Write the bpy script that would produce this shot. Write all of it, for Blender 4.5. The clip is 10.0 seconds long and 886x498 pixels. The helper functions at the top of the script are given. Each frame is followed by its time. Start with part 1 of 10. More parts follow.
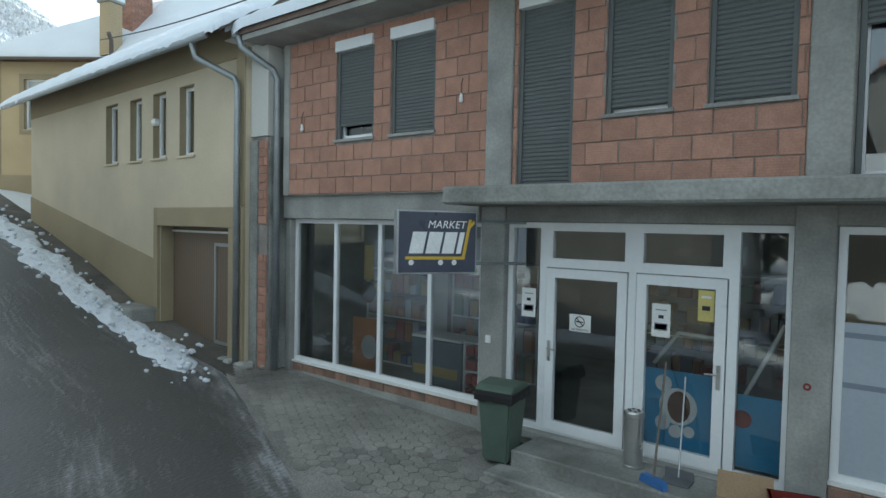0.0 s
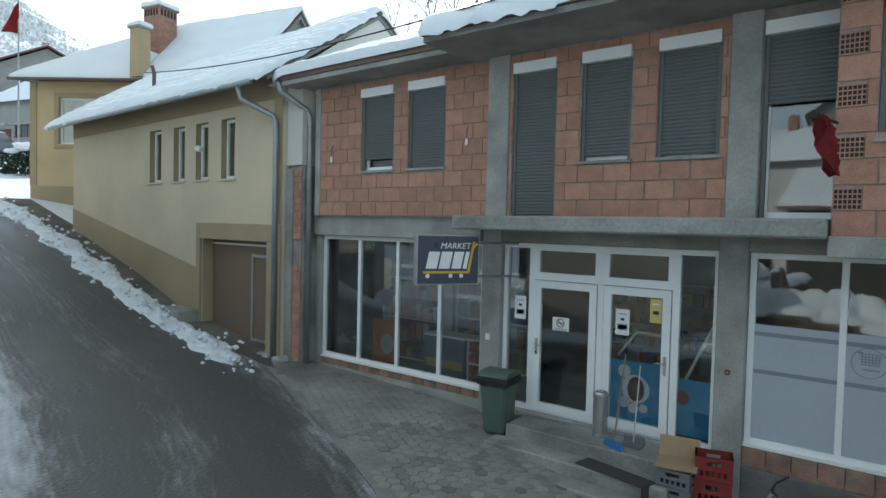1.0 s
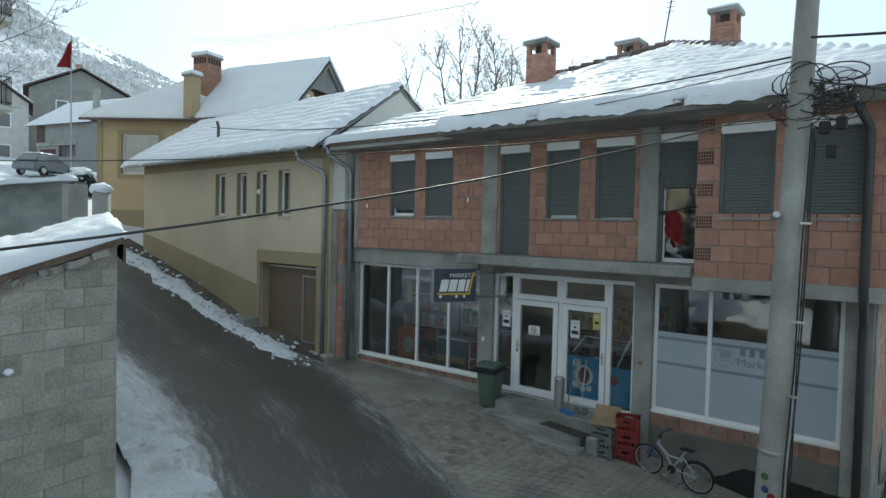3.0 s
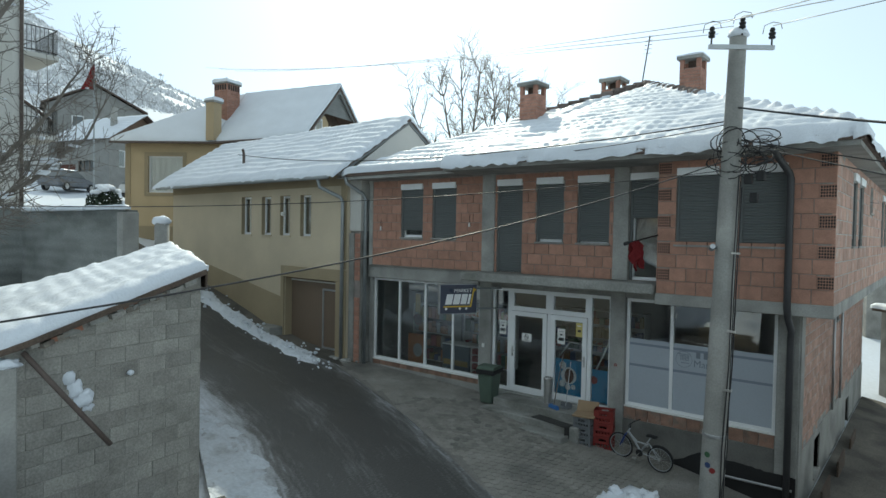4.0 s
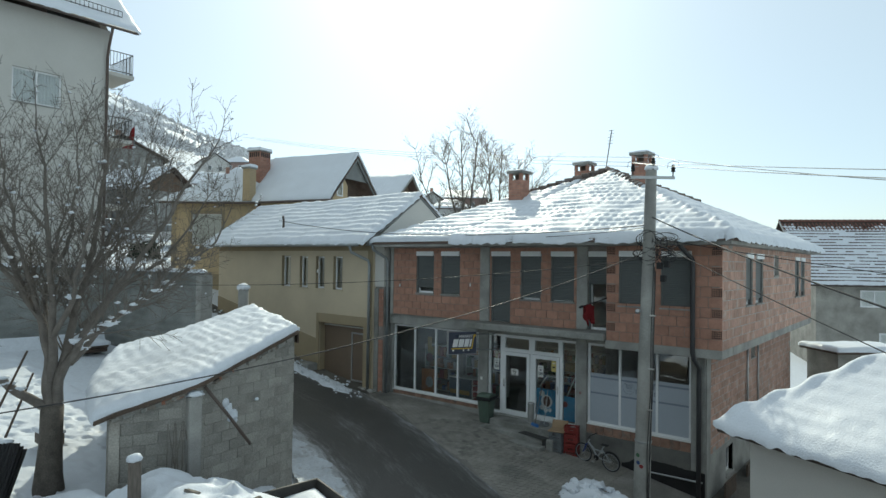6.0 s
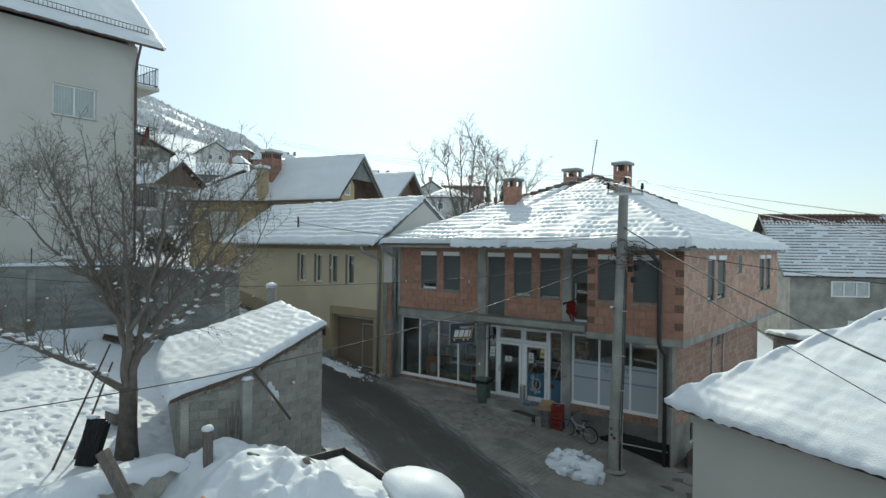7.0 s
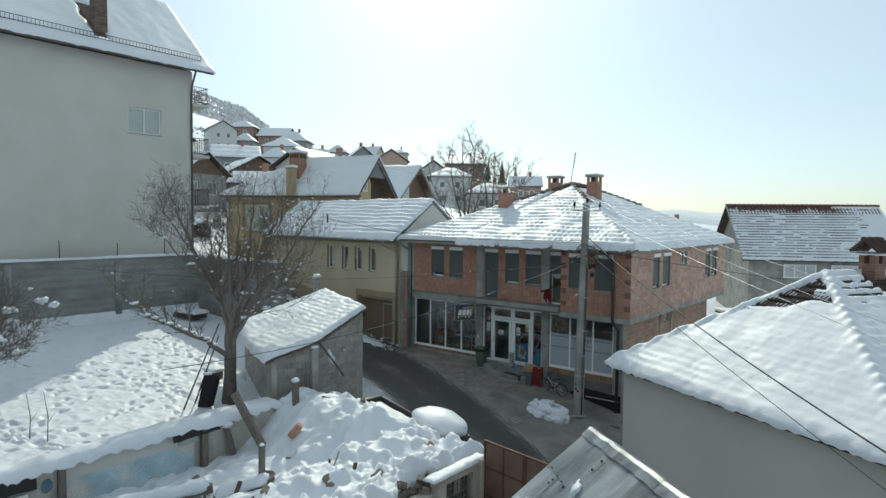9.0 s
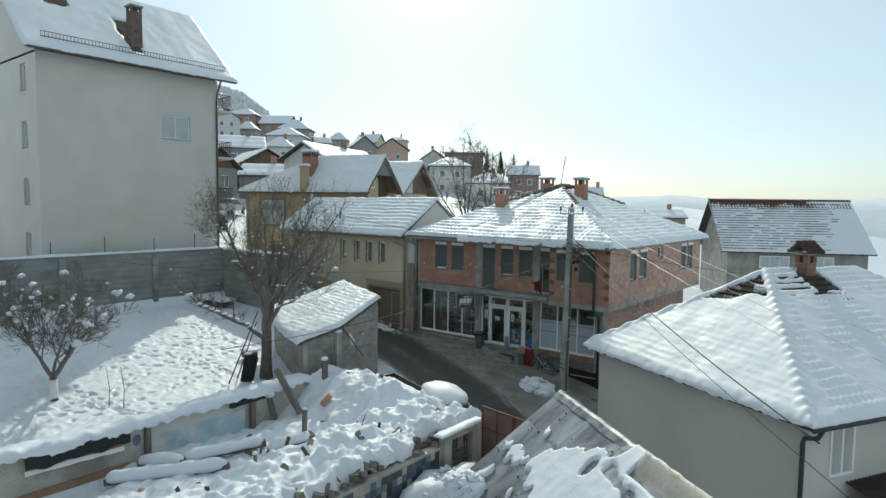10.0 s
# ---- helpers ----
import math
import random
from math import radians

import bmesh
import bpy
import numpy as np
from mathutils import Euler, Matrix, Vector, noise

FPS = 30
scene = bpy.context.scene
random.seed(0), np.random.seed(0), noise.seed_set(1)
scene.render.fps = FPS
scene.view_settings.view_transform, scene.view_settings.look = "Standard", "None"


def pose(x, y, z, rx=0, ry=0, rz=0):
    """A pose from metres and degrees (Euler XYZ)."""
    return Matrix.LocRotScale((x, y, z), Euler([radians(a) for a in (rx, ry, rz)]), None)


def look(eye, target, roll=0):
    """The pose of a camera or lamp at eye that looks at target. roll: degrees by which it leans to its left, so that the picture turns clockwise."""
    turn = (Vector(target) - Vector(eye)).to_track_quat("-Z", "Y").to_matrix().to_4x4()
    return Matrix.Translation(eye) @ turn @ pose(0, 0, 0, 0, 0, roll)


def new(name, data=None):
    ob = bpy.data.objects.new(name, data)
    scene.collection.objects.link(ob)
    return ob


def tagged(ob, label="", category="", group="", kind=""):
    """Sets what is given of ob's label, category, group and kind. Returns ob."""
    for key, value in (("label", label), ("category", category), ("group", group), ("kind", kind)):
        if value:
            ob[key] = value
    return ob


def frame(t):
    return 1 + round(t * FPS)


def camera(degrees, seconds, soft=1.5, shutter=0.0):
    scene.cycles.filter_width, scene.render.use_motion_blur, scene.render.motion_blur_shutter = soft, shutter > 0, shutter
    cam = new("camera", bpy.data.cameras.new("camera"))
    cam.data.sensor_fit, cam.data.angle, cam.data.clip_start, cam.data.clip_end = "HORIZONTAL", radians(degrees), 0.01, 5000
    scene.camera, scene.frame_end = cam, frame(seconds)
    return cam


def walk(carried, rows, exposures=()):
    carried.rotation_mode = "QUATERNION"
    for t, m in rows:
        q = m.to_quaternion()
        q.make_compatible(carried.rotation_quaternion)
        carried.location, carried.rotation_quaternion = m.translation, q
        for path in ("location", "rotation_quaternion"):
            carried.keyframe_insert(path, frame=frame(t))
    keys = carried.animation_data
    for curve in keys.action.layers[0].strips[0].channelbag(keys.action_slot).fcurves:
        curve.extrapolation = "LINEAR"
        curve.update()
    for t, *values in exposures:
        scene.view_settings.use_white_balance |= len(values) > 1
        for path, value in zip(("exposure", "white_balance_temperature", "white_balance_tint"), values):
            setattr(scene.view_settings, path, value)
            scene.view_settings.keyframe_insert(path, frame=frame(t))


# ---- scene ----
cam = camera(71.55, 10.0)
PATH = [
    (0, (1.919, -6.589, 2.832), (-4.300, 1.233, 2.456), 1.19),
    (0.5, (2.417, -7.410, 2.977), (-3.764, 0.442, 2.594), 1.30),
    (1, (2.948, -8.175, 3.123), (-3.240, -0.327, 2.762), 1.38),
    (1.5, (3.505, -8.918, 3.277), (-2.705, -1.087, 2.933), 1.36),
    (2, (4.084, -9.664, 3.441), (-2.157, -1.858, 3.099), 1.28),
    (2.5, (4.682, -10.432, 3.618), (-1.581, -2.643, 3.285), 1.39),
    (4, (6.570, -12.959, 4.231), (0.275, -5.193, 3.983), 1.05),
    (4.5, (7.230, -13.885, 4.461), (0.935, -6.116, 4.339), 0.95),
    (5, (7.906, -14.850, 4.702), (1.619, -7.074, 4.775), 0.94),
    (5.5, (8.600, -15.852, 4.953), (2.327, -8.069, 5.217), 0.84),
    (7, (10.826, -19.046, 5.756), (4.591, -11.228, 5.732), 0.65),
    (7.5, (11.629, -20.175, 6.040), (5.399, -12.355, 5.893), 0.66),
    (8, (12.471, -21.345, 6.336), (6.241, -13.528, 6.069), 0.65),
    (8.5, (13.358, -22.570, 6.645), (7.127, -14.758, 6.260), 0.63),
    (9, (14.296, -23.868, 6.973), (8.067, -16.061, 6.478), 0.64),
    (9.5, (15.291, -25.267, 7.327), (9.071, -17.461, 6.714), 0.64),
    (10, (16.351, -26.803, 7.713), (10.148, -18.994, 6.974), 0.73),
]
walk(cam, [(t, look(eye, target, roll)) for t, eye, target, roll in PATH],
     [(0, 0.8, 6620, -5), (1.0, 0.7, 6620, -5), (2.5, 0.38, 6650, -5), (4.5, 0.1, 6800, -5), (5.5, -0.02, 6800, -5), (10, -0.13, 6800, -5)])

# ---- light: low winter sun ahead of the camera, clear hazy sky ----
SUN_ELEV, SUN_AZ = 34.0, 130.0          # azimuth counted from +x towards +y
world = bpy.data.worlds.new("winter_sky")
scene.world = world
world.use_nodes = True
wn = world.node_tree
sky = wn.nodes.new("ShaderNodeTexSky")
sky.sky_type = 'NISHITA'
sky.sun_disc = False
sky.sun_elevation = radians(SUN_ELEV)
sky.sun_rotation = radians(90 - SUN_AZ)
sky.altitude = 600
sky.air_density = 1.0
sky.dust_density = 1.85
sky.ozone_density = 7.0
# thin even haze over the blue
haze = wn.nodes.new("ShaderNodeMix")
haze.data_type = 'RGBA'
haze.inputs["Factor"].default_value = 0.5
haze.inputs["B"].default_value = (6.15, 6.48, 6.75, 1)
wn.links.new(sky.outputs[0], haze.inputs["A"])
wn.links.new(haze.outputs["Result"], wn.nodes["Background"].inputs[0])
wn.nodes["Background"].inputs[1].default_value = 0.15
sun_data = bpy.data.lights.new("sun", 'SUN')
sun_data.energy, sun_data.angle, sun_data.color = 2.9, radians(0.6), (1.0, 0.95, 0.88)
sun = new("sun", sun_data)
_az, _el = radians(SUN_AZ), radians(SUN_ELEV)
sun.matrix_world = look((60 * math.cos(_az) * math.cos(_el), 60 * math.sin(_az) * math.cos(_el), 60 * math.sin(_el)), (0, 0, 0))

# ---- materials ----
def mat(name, color, rough=0.8, metal=0.0, scale=2.0, amount=0.18, fine=45.0, grain=0.12, bump=0.15, spec=0.3,
        each=0.0, stretch=(1, 1, 1), second=None, spread=0.5, bump_size=0.01, wave=None):
    """A surface with broad stains and fine grain. each: how much one piece differs from the next. second: a colour in patches.
    wave: (direction, pieces a metre, depth) for ribs."""
    m = bpy.data.materials.new(name)
    m.use_nodes = True
    nt = m.node_tree
    n, link = nt.nodes, nt.links.new
    bsdf = n["Principled BSDF"]
    coord = n.new("ShaderNodeTexCoord")
    mapping = n.new("ShaderNodeMapping")
    mapping.inputs["Scale"].default_value = stretch
    link(coord.outputs["Object"], mapping.inputs["Vector"])
    info = n.new("ShaderNodeObjectInfo")
    shift = n.new("ShaderNodeVectorMath")
    shift.operation = 'ADD'
    push = n.new("ShaderNodeMath")
    push.operation = 'MULTIPLY'
    push.inputs[1].default_value = 37.0
    link(info.outputs["Random"], push.inputs[0])
    link(mapping.outputs[0], shift.inputs[0])
    link(push.outputs[0], shift.inputs[1])
    broad, small = n.new("ShaderNodeTexNoise"), n.new("ShaderNodeTexNoise")
    broad.inputs["Scale"].default_value, broad.inputs["Detail"].default_value = scale, 5
    small.inputs["Scale"].default_value, small.inputs["Detail"].default_value = fine, 3
    for t in (broad, small):
        link(shift.outputs[0], t.inputs["Vector"])

    def ranged(sock, low, high):
        r = n.new("ShaderNodeMapRange")
        r.inputs["From Min"].default_value, r.inputs["From Max"].default_value = 0.3, 0.7
        r.inputs["To Min"].default_value, r.inputs["To Max"].default_value = low, high
        link(sock, r.inputs["Value"])
        return r.outputs[0]

    def times(a, b):
        x = n.new("ShaderNodeMath")
        x.operation = 'MULTIPLY'
        link(a, x.inputs[0])
        link(b, x.inputs[1])
        return x.outputs[0]

    value = times(ranged(broad.outputs["Fac"], 1 - amount, 1 + amount), ranged(small.outputs["Fac"], 1 - grain, 1 + grain))
    if each:
        r = n.new("ShaderNodeMapRange")
        r.inputs["To Min"].default_value, r.inputs["To Max"].default_value = 1 - each, 1 + each
        link(info.outputs["Random"], r.inputs["Value"])
        geo = n.new("ShaderNodeNewGeometry")
        r2 = n.new("ShaderNodeMapRange")
        r2.inputs["To Min"].default_value, r2.inputs["To Max"].default_value = 1 - each, 1 + each
        link(geo.outputs["Random Per Island"], r2.inputs["Value"])
        value = times(times(value, r.outputs[0]), r2.outputs[0])
    base = n.new("ShaderNodeMix")
    base.data_type = 'RGBA'
    base.inputs["A"].default_value = (*color, 1)
    base.inputs["B"].default_value = (*(second or color), 1)
    if second:
        blot = n.new("ShaderNodeTexNoise")
        blot.inputs["Scale"].default_value, blot.inputs["Detail"].default_value = scale * 0.6, 8
        link(shift.outputs[0], blot.inputs["Vector"])
        ramp = n.new("ShaderNodeMapRange")
        ramp.inputs["From Min"].default_value, ramp.inputs["From Max"].default_value = spread, spread + 0.12
        link(blot.outputs["Fac"], ramp.inputs["Value"])
        link(ramp.outputs[0], base.inputs["Factor"])
    else:
        base.inputs["Factor"].default_value = 0
    tint = n.new("ShaderNodeVectorMath")
    tint.operation = 'SCALE'
    link(base.outputs["Result"], tint.inputs[0])
    link(value, tint.inputs["Scale"])
    link(tint.outputs[0], bsdf.inputs["Base Color"])
    bsdf.inputs["Metallic"].default_value = metal
    bsdf.inputs["Specular IOR Level"].default_value = spec
    rr = ranged(broad.outputs["Fac"], max(0.02, rough - 0.1), min(1.0, rough + 0.1))
    link(rr, bsdf.inputs["Roughness"])
    if bump or wave:
        b = n.new("ShaderNodeBump")
        b.inputs["Strength"].default_value, b.inputs["Distance"].default_value = max(bump, 0.05), bump_size
        link(small.outputs["Fac"], b.inputs["Height"])
        last = b
        if wave:
            axis, count, depth = wave
            w = n.new("ShaderNodeTexWave")
            w.bands_direction = axis
            w.inputs["Scale"].default_value = count * 0.314
            w.inputs["Distortion"].default_value = 0.15
            link(coord.outputs["Object"], w.inputs["Vector"])
            b2 = n.new("ShaderNodeBump")
            b2.inputs["Strength"].default_value, b2.inputs["Distance"].default_value = 0.7, depth
            link(w.outputs["Fac"], b2.inputs["Height"])
            link(b.outputs[0], b2.inputs["Normal"])
            last = b2
        link(last.outputs[0], bsdf.inputs["Normal"])
    return m


def glass_mat(name, tint=(0.86, 0.9, 0.9), rough=0.02):
    m = bpy.data.materials.new(name)
    m.use_nodes = True
    b = m.node_tree.nodes["Principled BSDF"]
    b.inputs["Base Color"].default_value = (*tint, 1)
    b.inputs["Roughness"].default_value = rough
    b.inputs["Transmission Weight"].default_value = 1.0
    b.inputs["IOR"].default_value = 1.8
    return m


SNOW = mat("snow", (0.69, 0.73, 0.79), rough=0.55, scale=1.2, amount=0.03, fine=30, grain=0.03, bump=0.35, bump_size=0.02, spec=0.35)
SNOW_FIELD = mat("trodden_snow", (0.67, 0.71, 0.77), rough=0.55, scale=3.0, amount=0.04, fine=9, grain=0.05, bump=0.6, bump_size=0.05)
CLAY = mat("clay_block", (0.385, 0.215, 0.16), rough=0.85, scale=6, amount=0.14, fine=60, grain=0.12, each=0.1, bump=0.2, wave=('Z', 38, 0.002))
CLAY_PALE = mat("clay_block_weathered", (0.43, 0.275, 0.22), rough=0.88, scale=5, amount=0.15, fine=60, grain=0.12, each=0.15, bump=0.2,
                second=(0.46, 0.36, 0.31), spread=0.55, wave=('Z', 38, 0.002))
MORTAR = mat("mortar", (0.27, 0.24, 0.22), rough=0.95, scale=7, amount=0.2, fine=70, grain=0.2, bump=0.4)
MORTAR_PALE = mat("pale_mortar", (0.4, 0.385, 0.36), rough=0.95, scale=7, amount=0.2, fine=70, grain=0.2, bump=0.4)
# dirty block; the shade low on the wall also darkens its colour
DIRTY_SHADED_CLAY = mat("dirty_shaded_clay_block", (0.27, 0.165, 0.125), rough=0.9, scale=5, amount=0.25, fine=60, grain=0.15, each=0.15, bump=0.2, second=(0.2, 0.16, 0.135), spread=0.55)
# plinth concrete kept dark: shade at the wall's foot is in the colour
SHADED_PLINTH = mat("shaded_plinth_concrete", (0.15, 0.148, 0.138), rough=0.75, scale=1.8, amount=0.25, fine=35, grain=0.12, bump=0.3)
CONCRETE = mat("concrete", (0.32, 0.318, 0.3), rough=0.85, scale=1.6, amount=0.22, fine=35, grain=0.1, bump=0.25, second=(0.25, 0.247, 0.235), spread=0.5)
CONCRETE_DARK = mat("weathered_concrete", (0.27, 0.27, 0.255), rough=0.88, scale=1.4, amount=0.25, fine=30, grain=0.14, bump=0.35,
                    second=(0.17, 0.17, 0.155), spread=0.52)
BLOCK = mat("concrete_block", (0.3, 0.29, 0.265), rough=0.92, scale=1.6, amount=0.24, fine=40, grain=0.2, each=0.07, bump=0.45,
            second=(0.25, 0.24, 0.22), spread=0.53)
STONE_WALL = mat("retaining_concrete", (0.24, 0.25, 0.24), rough=0.92, scale=0.8, amount=0.2, fine=18, grain=0.14, bump=0.4,
                 second=(0.17, 0.18, 0.17), spread=0.5, stretch=(1, 1, 2.2), wave=('Z', 3.2, 0.03))
YELLOW = mat("ochre_render", (0.55, 0.475, 0.355), rough=0.9, scale=0.7, amount=0.09, fine=60, grain=0.06, bump=0.25, bump_size=0.006)
TAN = mat("tan_render", (0.33, 0.27, 0.18), rough=0.9, scale=0.8, amount=0.1, fine=60, grain=0.07, bump=0.25, bump_size=0.006)
OCHRE = mat("deep_ochre_render", (0.47, 0.37, 0.235), rough=0.9, scale=0.8, amount=0.08, fine=60, grain=0.06, bump=0.25, bump_size=0.006)
WHITEWASH = mat("pale_render", (0.55, 0.54, 0.51), rough=0.92, scale=0.45, amount=0.06, fine=50, grain=0.05, bump=0.2, bump_size=0.006,
                second=(0.52, 0.51, 0.47), spread=0.56)
PVC = mat("white_pvc", (0.8, 0.81, 0.82), rough=0.35, scale=1, amount=0.04, fine=20, grain=0.02, bump=0.02, spec=0.5)
SHUTTER = mat("grey_shutter", (0.115, 0.125, 0.125), rough=0.5, scale=1.5, amount=0.08, fine=40, grain=0.05, bump=0.05, spec=0.4)
BROWN_METAL = mat("brown_door_sheet", (0.175, 0.13, 0.095), rough=0.5, scale=1.2, amount=0.08, fine=40, grain=0.06, bump=0.08, spec=0.4, wave=('X', 12, 0.004))
DIRTY_SNOW = mat("dirty_snow", (0.52, 0.555, 0.6), rough=0.6, scale=1.6, amount=0.1, fine=14, grain=0.1, bump=0.7, bump_size=0.04, second=(0.34, 0.35, 0.36), spread=0.62)
PIPE = mat("zinc_pipe", (0.3, 0.32, 0.33), rough=0.45, metal=0.6, scale=3, amount=0.15, fine=50, grain=0.1, bump=0.08)
PIPE_DARK = mat("dark_gutter", (0.06, 0.06, 0.063), rough=0.5, scale=3, amount=0.12, fine=50, grain=0.1, bump=0.05)
PIPE_BROWN = mat("brown_gutter", (0.11, 0.085, 0.075), rough=0.5, scale=3, amount=0.12, fine=50, grain=0.1, bump=0.05)
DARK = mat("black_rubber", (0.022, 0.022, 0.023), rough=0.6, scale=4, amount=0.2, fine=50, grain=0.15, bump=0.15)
CABLE = mat("black_cable", (0.03, 0.03, 0.032), rough=0.55, scale=4, amount=0.1, fine=50, grain=0.1, bump=0.0)
STEEL = mat("brushed_steel", (0.55, 0.55, 0.54), rough=0.35, metal=0.9, scale=4, amount=0.1, fine=90, grain=0.08, bump=0.05)
TILE_DARK = mat("old_roof_tile", (0.13, 0.095, 0.08), rough=0.85, scale=3, amount=0.25, fine=40, grain=0.2, each=0.2, bump=0.3)
TILE_RED = mat("roof_tile", (0.28, 0.13, 0.085), rough=0.85, scale=3, amount=0.25, fine=40, grain=0.2, each=0.2, bump=0.3)
TILE_WORN = mat("weathered_roof_tile", (0.19, 0.155, 0.14), rough=0.85, scale=3, amount=0.25, fine=40, grain=0.2, each=0.2, bump=0.3, second=(0.5, 0.52, 0.55), spread=0.55)
BRICK = mat("chimney_brick", (0.37, 0.2, 0.15), rough=0.88, scale=5, amount=0.15, fine=60, grain=0.15, each=0.14, bump=0.3)
BARK = mat("bark", (0.13, 0.115, 0.1), rough=0.95, scale=6, amount=0.25, fine=50, grain=0.25, bump=0.6, bump_size=0.02)
TWIG = mat("twig", (0.165, 0.148, 0.132), rough=0.9, scale=6, amount=0.2, fine=50, grain=0.15, bump=0.1)
WOOD = mat("weathered_timber", (0.155, 0.135, 0.118), rough=0.9, scale=3, amount=0.25, fine=30, grain=0.25, bump=0.4, stretch=(1, 1, 0.15))
WOOD_DARK = mat("dark_timber", (0.1, 0.075, 0.06), rough=0.9, scale=3, amount=0.25, fine=30, grain=0.25, bump=0.3)
PAVER = mat("concrete_paver", (0.24, 0.23, 0.21), rough=0.85, scale=0.9, amount=0.28, fine=50, grain=0.22, each=0.06, bump=0.4,
            second=(0.15, 0.145, 0.135), spread=0.5)
GRIT = mat("gritty_pavement_bed", (0.225, 0.215, 0.2), rough=0.93, scale=1.0, amount=0.3, fine=45, grain=0.25, bump=0.5)
EARTH = mat("muddy_ground", (0.13, 0.12, 0.105), rough=0.9, scale=1.3, amount=0.3, fine=30, grain=0.25, bump=0.6, second=(0.08, 0.075, 0.068), spread=0.5)
GLASS = glass_mat("window_glass")
FROST = mat("frosted_film", (0.4, 0.44, 0.49), rough=0.45, scale=0.8, amount=0.05, fine=30, grain=0.03, bump=0.02)
FILM_STRIPE = mat("film_stripe", (0.22, 0.25, 0.3), rough=0.5, scale=1, amount=0.03, fine=30, grain=0.03, bump=0.0)
FILM_GREY = mat("film_print", (0.2, 0.225, 0.26), rough=0.5, scale=1, amount=0.03, fine=30, grain=0.03, bump=0.0)
ROOM = mat("shop_interior", (0.42, 0.41, 0.4), rough=0.9, scale=1, amount=0.15, fine=20, grain=0.05, bump=0.0)
WHITE_PAINT = mat("white_paint", (0.75, 0.75, 0.73), rough=0.5, scale=3, amount=0.06, fine=40, grain=0.04, bump=0.05)


def paint(name, color, rough=0.45, metal=0.0):
    return mat(name, color, rough=rough, metal=metal, scale=4, amount=0.1, fine=50, grain=0.08, bump=0.06, spec=0.4)


NAVY = paint("navy_panel", (0.055, 0.063, 0.092), 0.35)
SIGN_WHITE = paint("sign_white", (0.78, 0.78, 0.78), 0.4)
SIGN_YELLOW = paint("sign_yellow", (0.62, 0.4, 0.05), 0.4)
ALU = mat("aluminium_edge", (0.45, 0.46, 0.47), rough=0.45, metal=0.7, scale=4, amount=0.1, fine=60, grain=0.08, bump=0.05)
BIN_GREEN = paint("green_plastic", (0.085, 0.12, 0.095), 0.55)
RED_PLASTIC = paint("red_plastic", (0.2, 0.028, 0.024), 0.45)
GREY_PLASTIC = paint("grey_plastic", (0.14, 0.15, 0.16), 0.5)
FLAG_RED = mat("red_cloth", (0.24, 0.026, 0.03), rough=0.85, scale=3, amount=0.12, fine=80, grain=0.08, bump=0.15)
BLUE_POSTER = paint("blue_print", (0.05, 0.28, 0.5), 0.4)
BROOM_BLUE = paint("blue_plastic", (0.05, 0.16, 0.4), 0.5)
CARD = mat("cardboard", (0.33, 0.235, 0.15), rough=0.9, scale=3, amount=0.12, fine=50, grain=0.08, bump=0.1)
TIN = mat("old_tin_sheet", (0.55, 0.58, 0.6), rough=0.36, metal=0.55, scale=1.2, amount=0.22, fine=26, grain=0.1, bump=0.1, each=0.12,
          stretch=(2.2, 0.6, 1), second=(0.36, 0.38, 0.4), spread=0.5)
CREAM_SHEET = mat("cream_sheet", (0.68, 0.66, 0.6), rough=0.4, scale=2, amount=0.12, fine=20, grain=0.08, bump=0.08, second=(0.45, 0.36, 0.27), spread=0.57)
BRICK_OLD = mat("old_chimney_brick", (0.24, 0.14, 0.11), rough=0.9, scale=5, amount=0.2, fine=60, grain=0.15, each=0.12, bump=0.3)
TILE_BLACK = mat("blackened_roof_tile", (0.068, 0.054, 0.047), rough=0.85, scale=3, amount=0.25, fine=40, grain=0.2, bump=0.3)
RUBBLE = mat("crumbling_stone", (0.2, 0.18, 0.155), rough=0.95, scale=4, amount=0.25, fine=40, grain=0.2, bump=0.5, second=(0.12, 0.1, 0.085), spread=0.5)
TILE_RIDGE = mat("dark_red_tile", (0.17, 0.085, 0.07), rough=0.85, scale=3, amount=0.25, fine=40, grain=0.15, bump=0.3)
TILE_OLD = mat("old_red_tile", (0.078, 0.05, 0.043), rough=0.85, scale=4, amount=0.25, fine=50, grain=0.15, bump=0.3)
FIELD_STONE = mat("field_stone", (0.15, 0.13, 0.1), rough=0.95, scale=5, amount=0.35, fine=40, grain=0.2, bump=0.5, each=0.3, second=(0.08, 0.075, 0.06), spread=0.5)
BROWN_WASH = mat("brown_wall_paint", (0.27, 0.175, 0.12), rough=0.85, scale=2, amount=0.2, fine=30, grain=0.12, bump=0.2)
RUST = mat("rusty_gate_sheet", (0.165, 0.108, 0.088), rough=0.7, scale=2, amount=0.2, fine=40, grain=0.15, bump=0.15)
BLUE_WASH = mat("faded_blue_plaster", (0.4, 0.52, 0.58), rough=0.92, scale=1.6, amount=0.2, fine=30, grain=0.15, bump=0.3,
                second=(0.52, 0.51, 0.48), spread=0.5)
TILE_SLATE = mat("slate_glazed_tile", (0.085, 0.095, 0.1), rough=0.45, scale=3, amount=0.25, fine=40, grain=0.2, each=0.4, bump=0.1, spec=0.5)
BOARD_GREEN = mat("grey_green_board", (0.12, 0.14, 0.135), rough=0.7, scale=2, amount=0.3, fine=30, grain=0.15, bump=0.1)
RUST_DARK = mat("dark_gate_frame", (0.12, 0.055, 0.042), rough=0.75, scale=3, amount=0.25, fine=40, grain=0.15, bump=0.15)
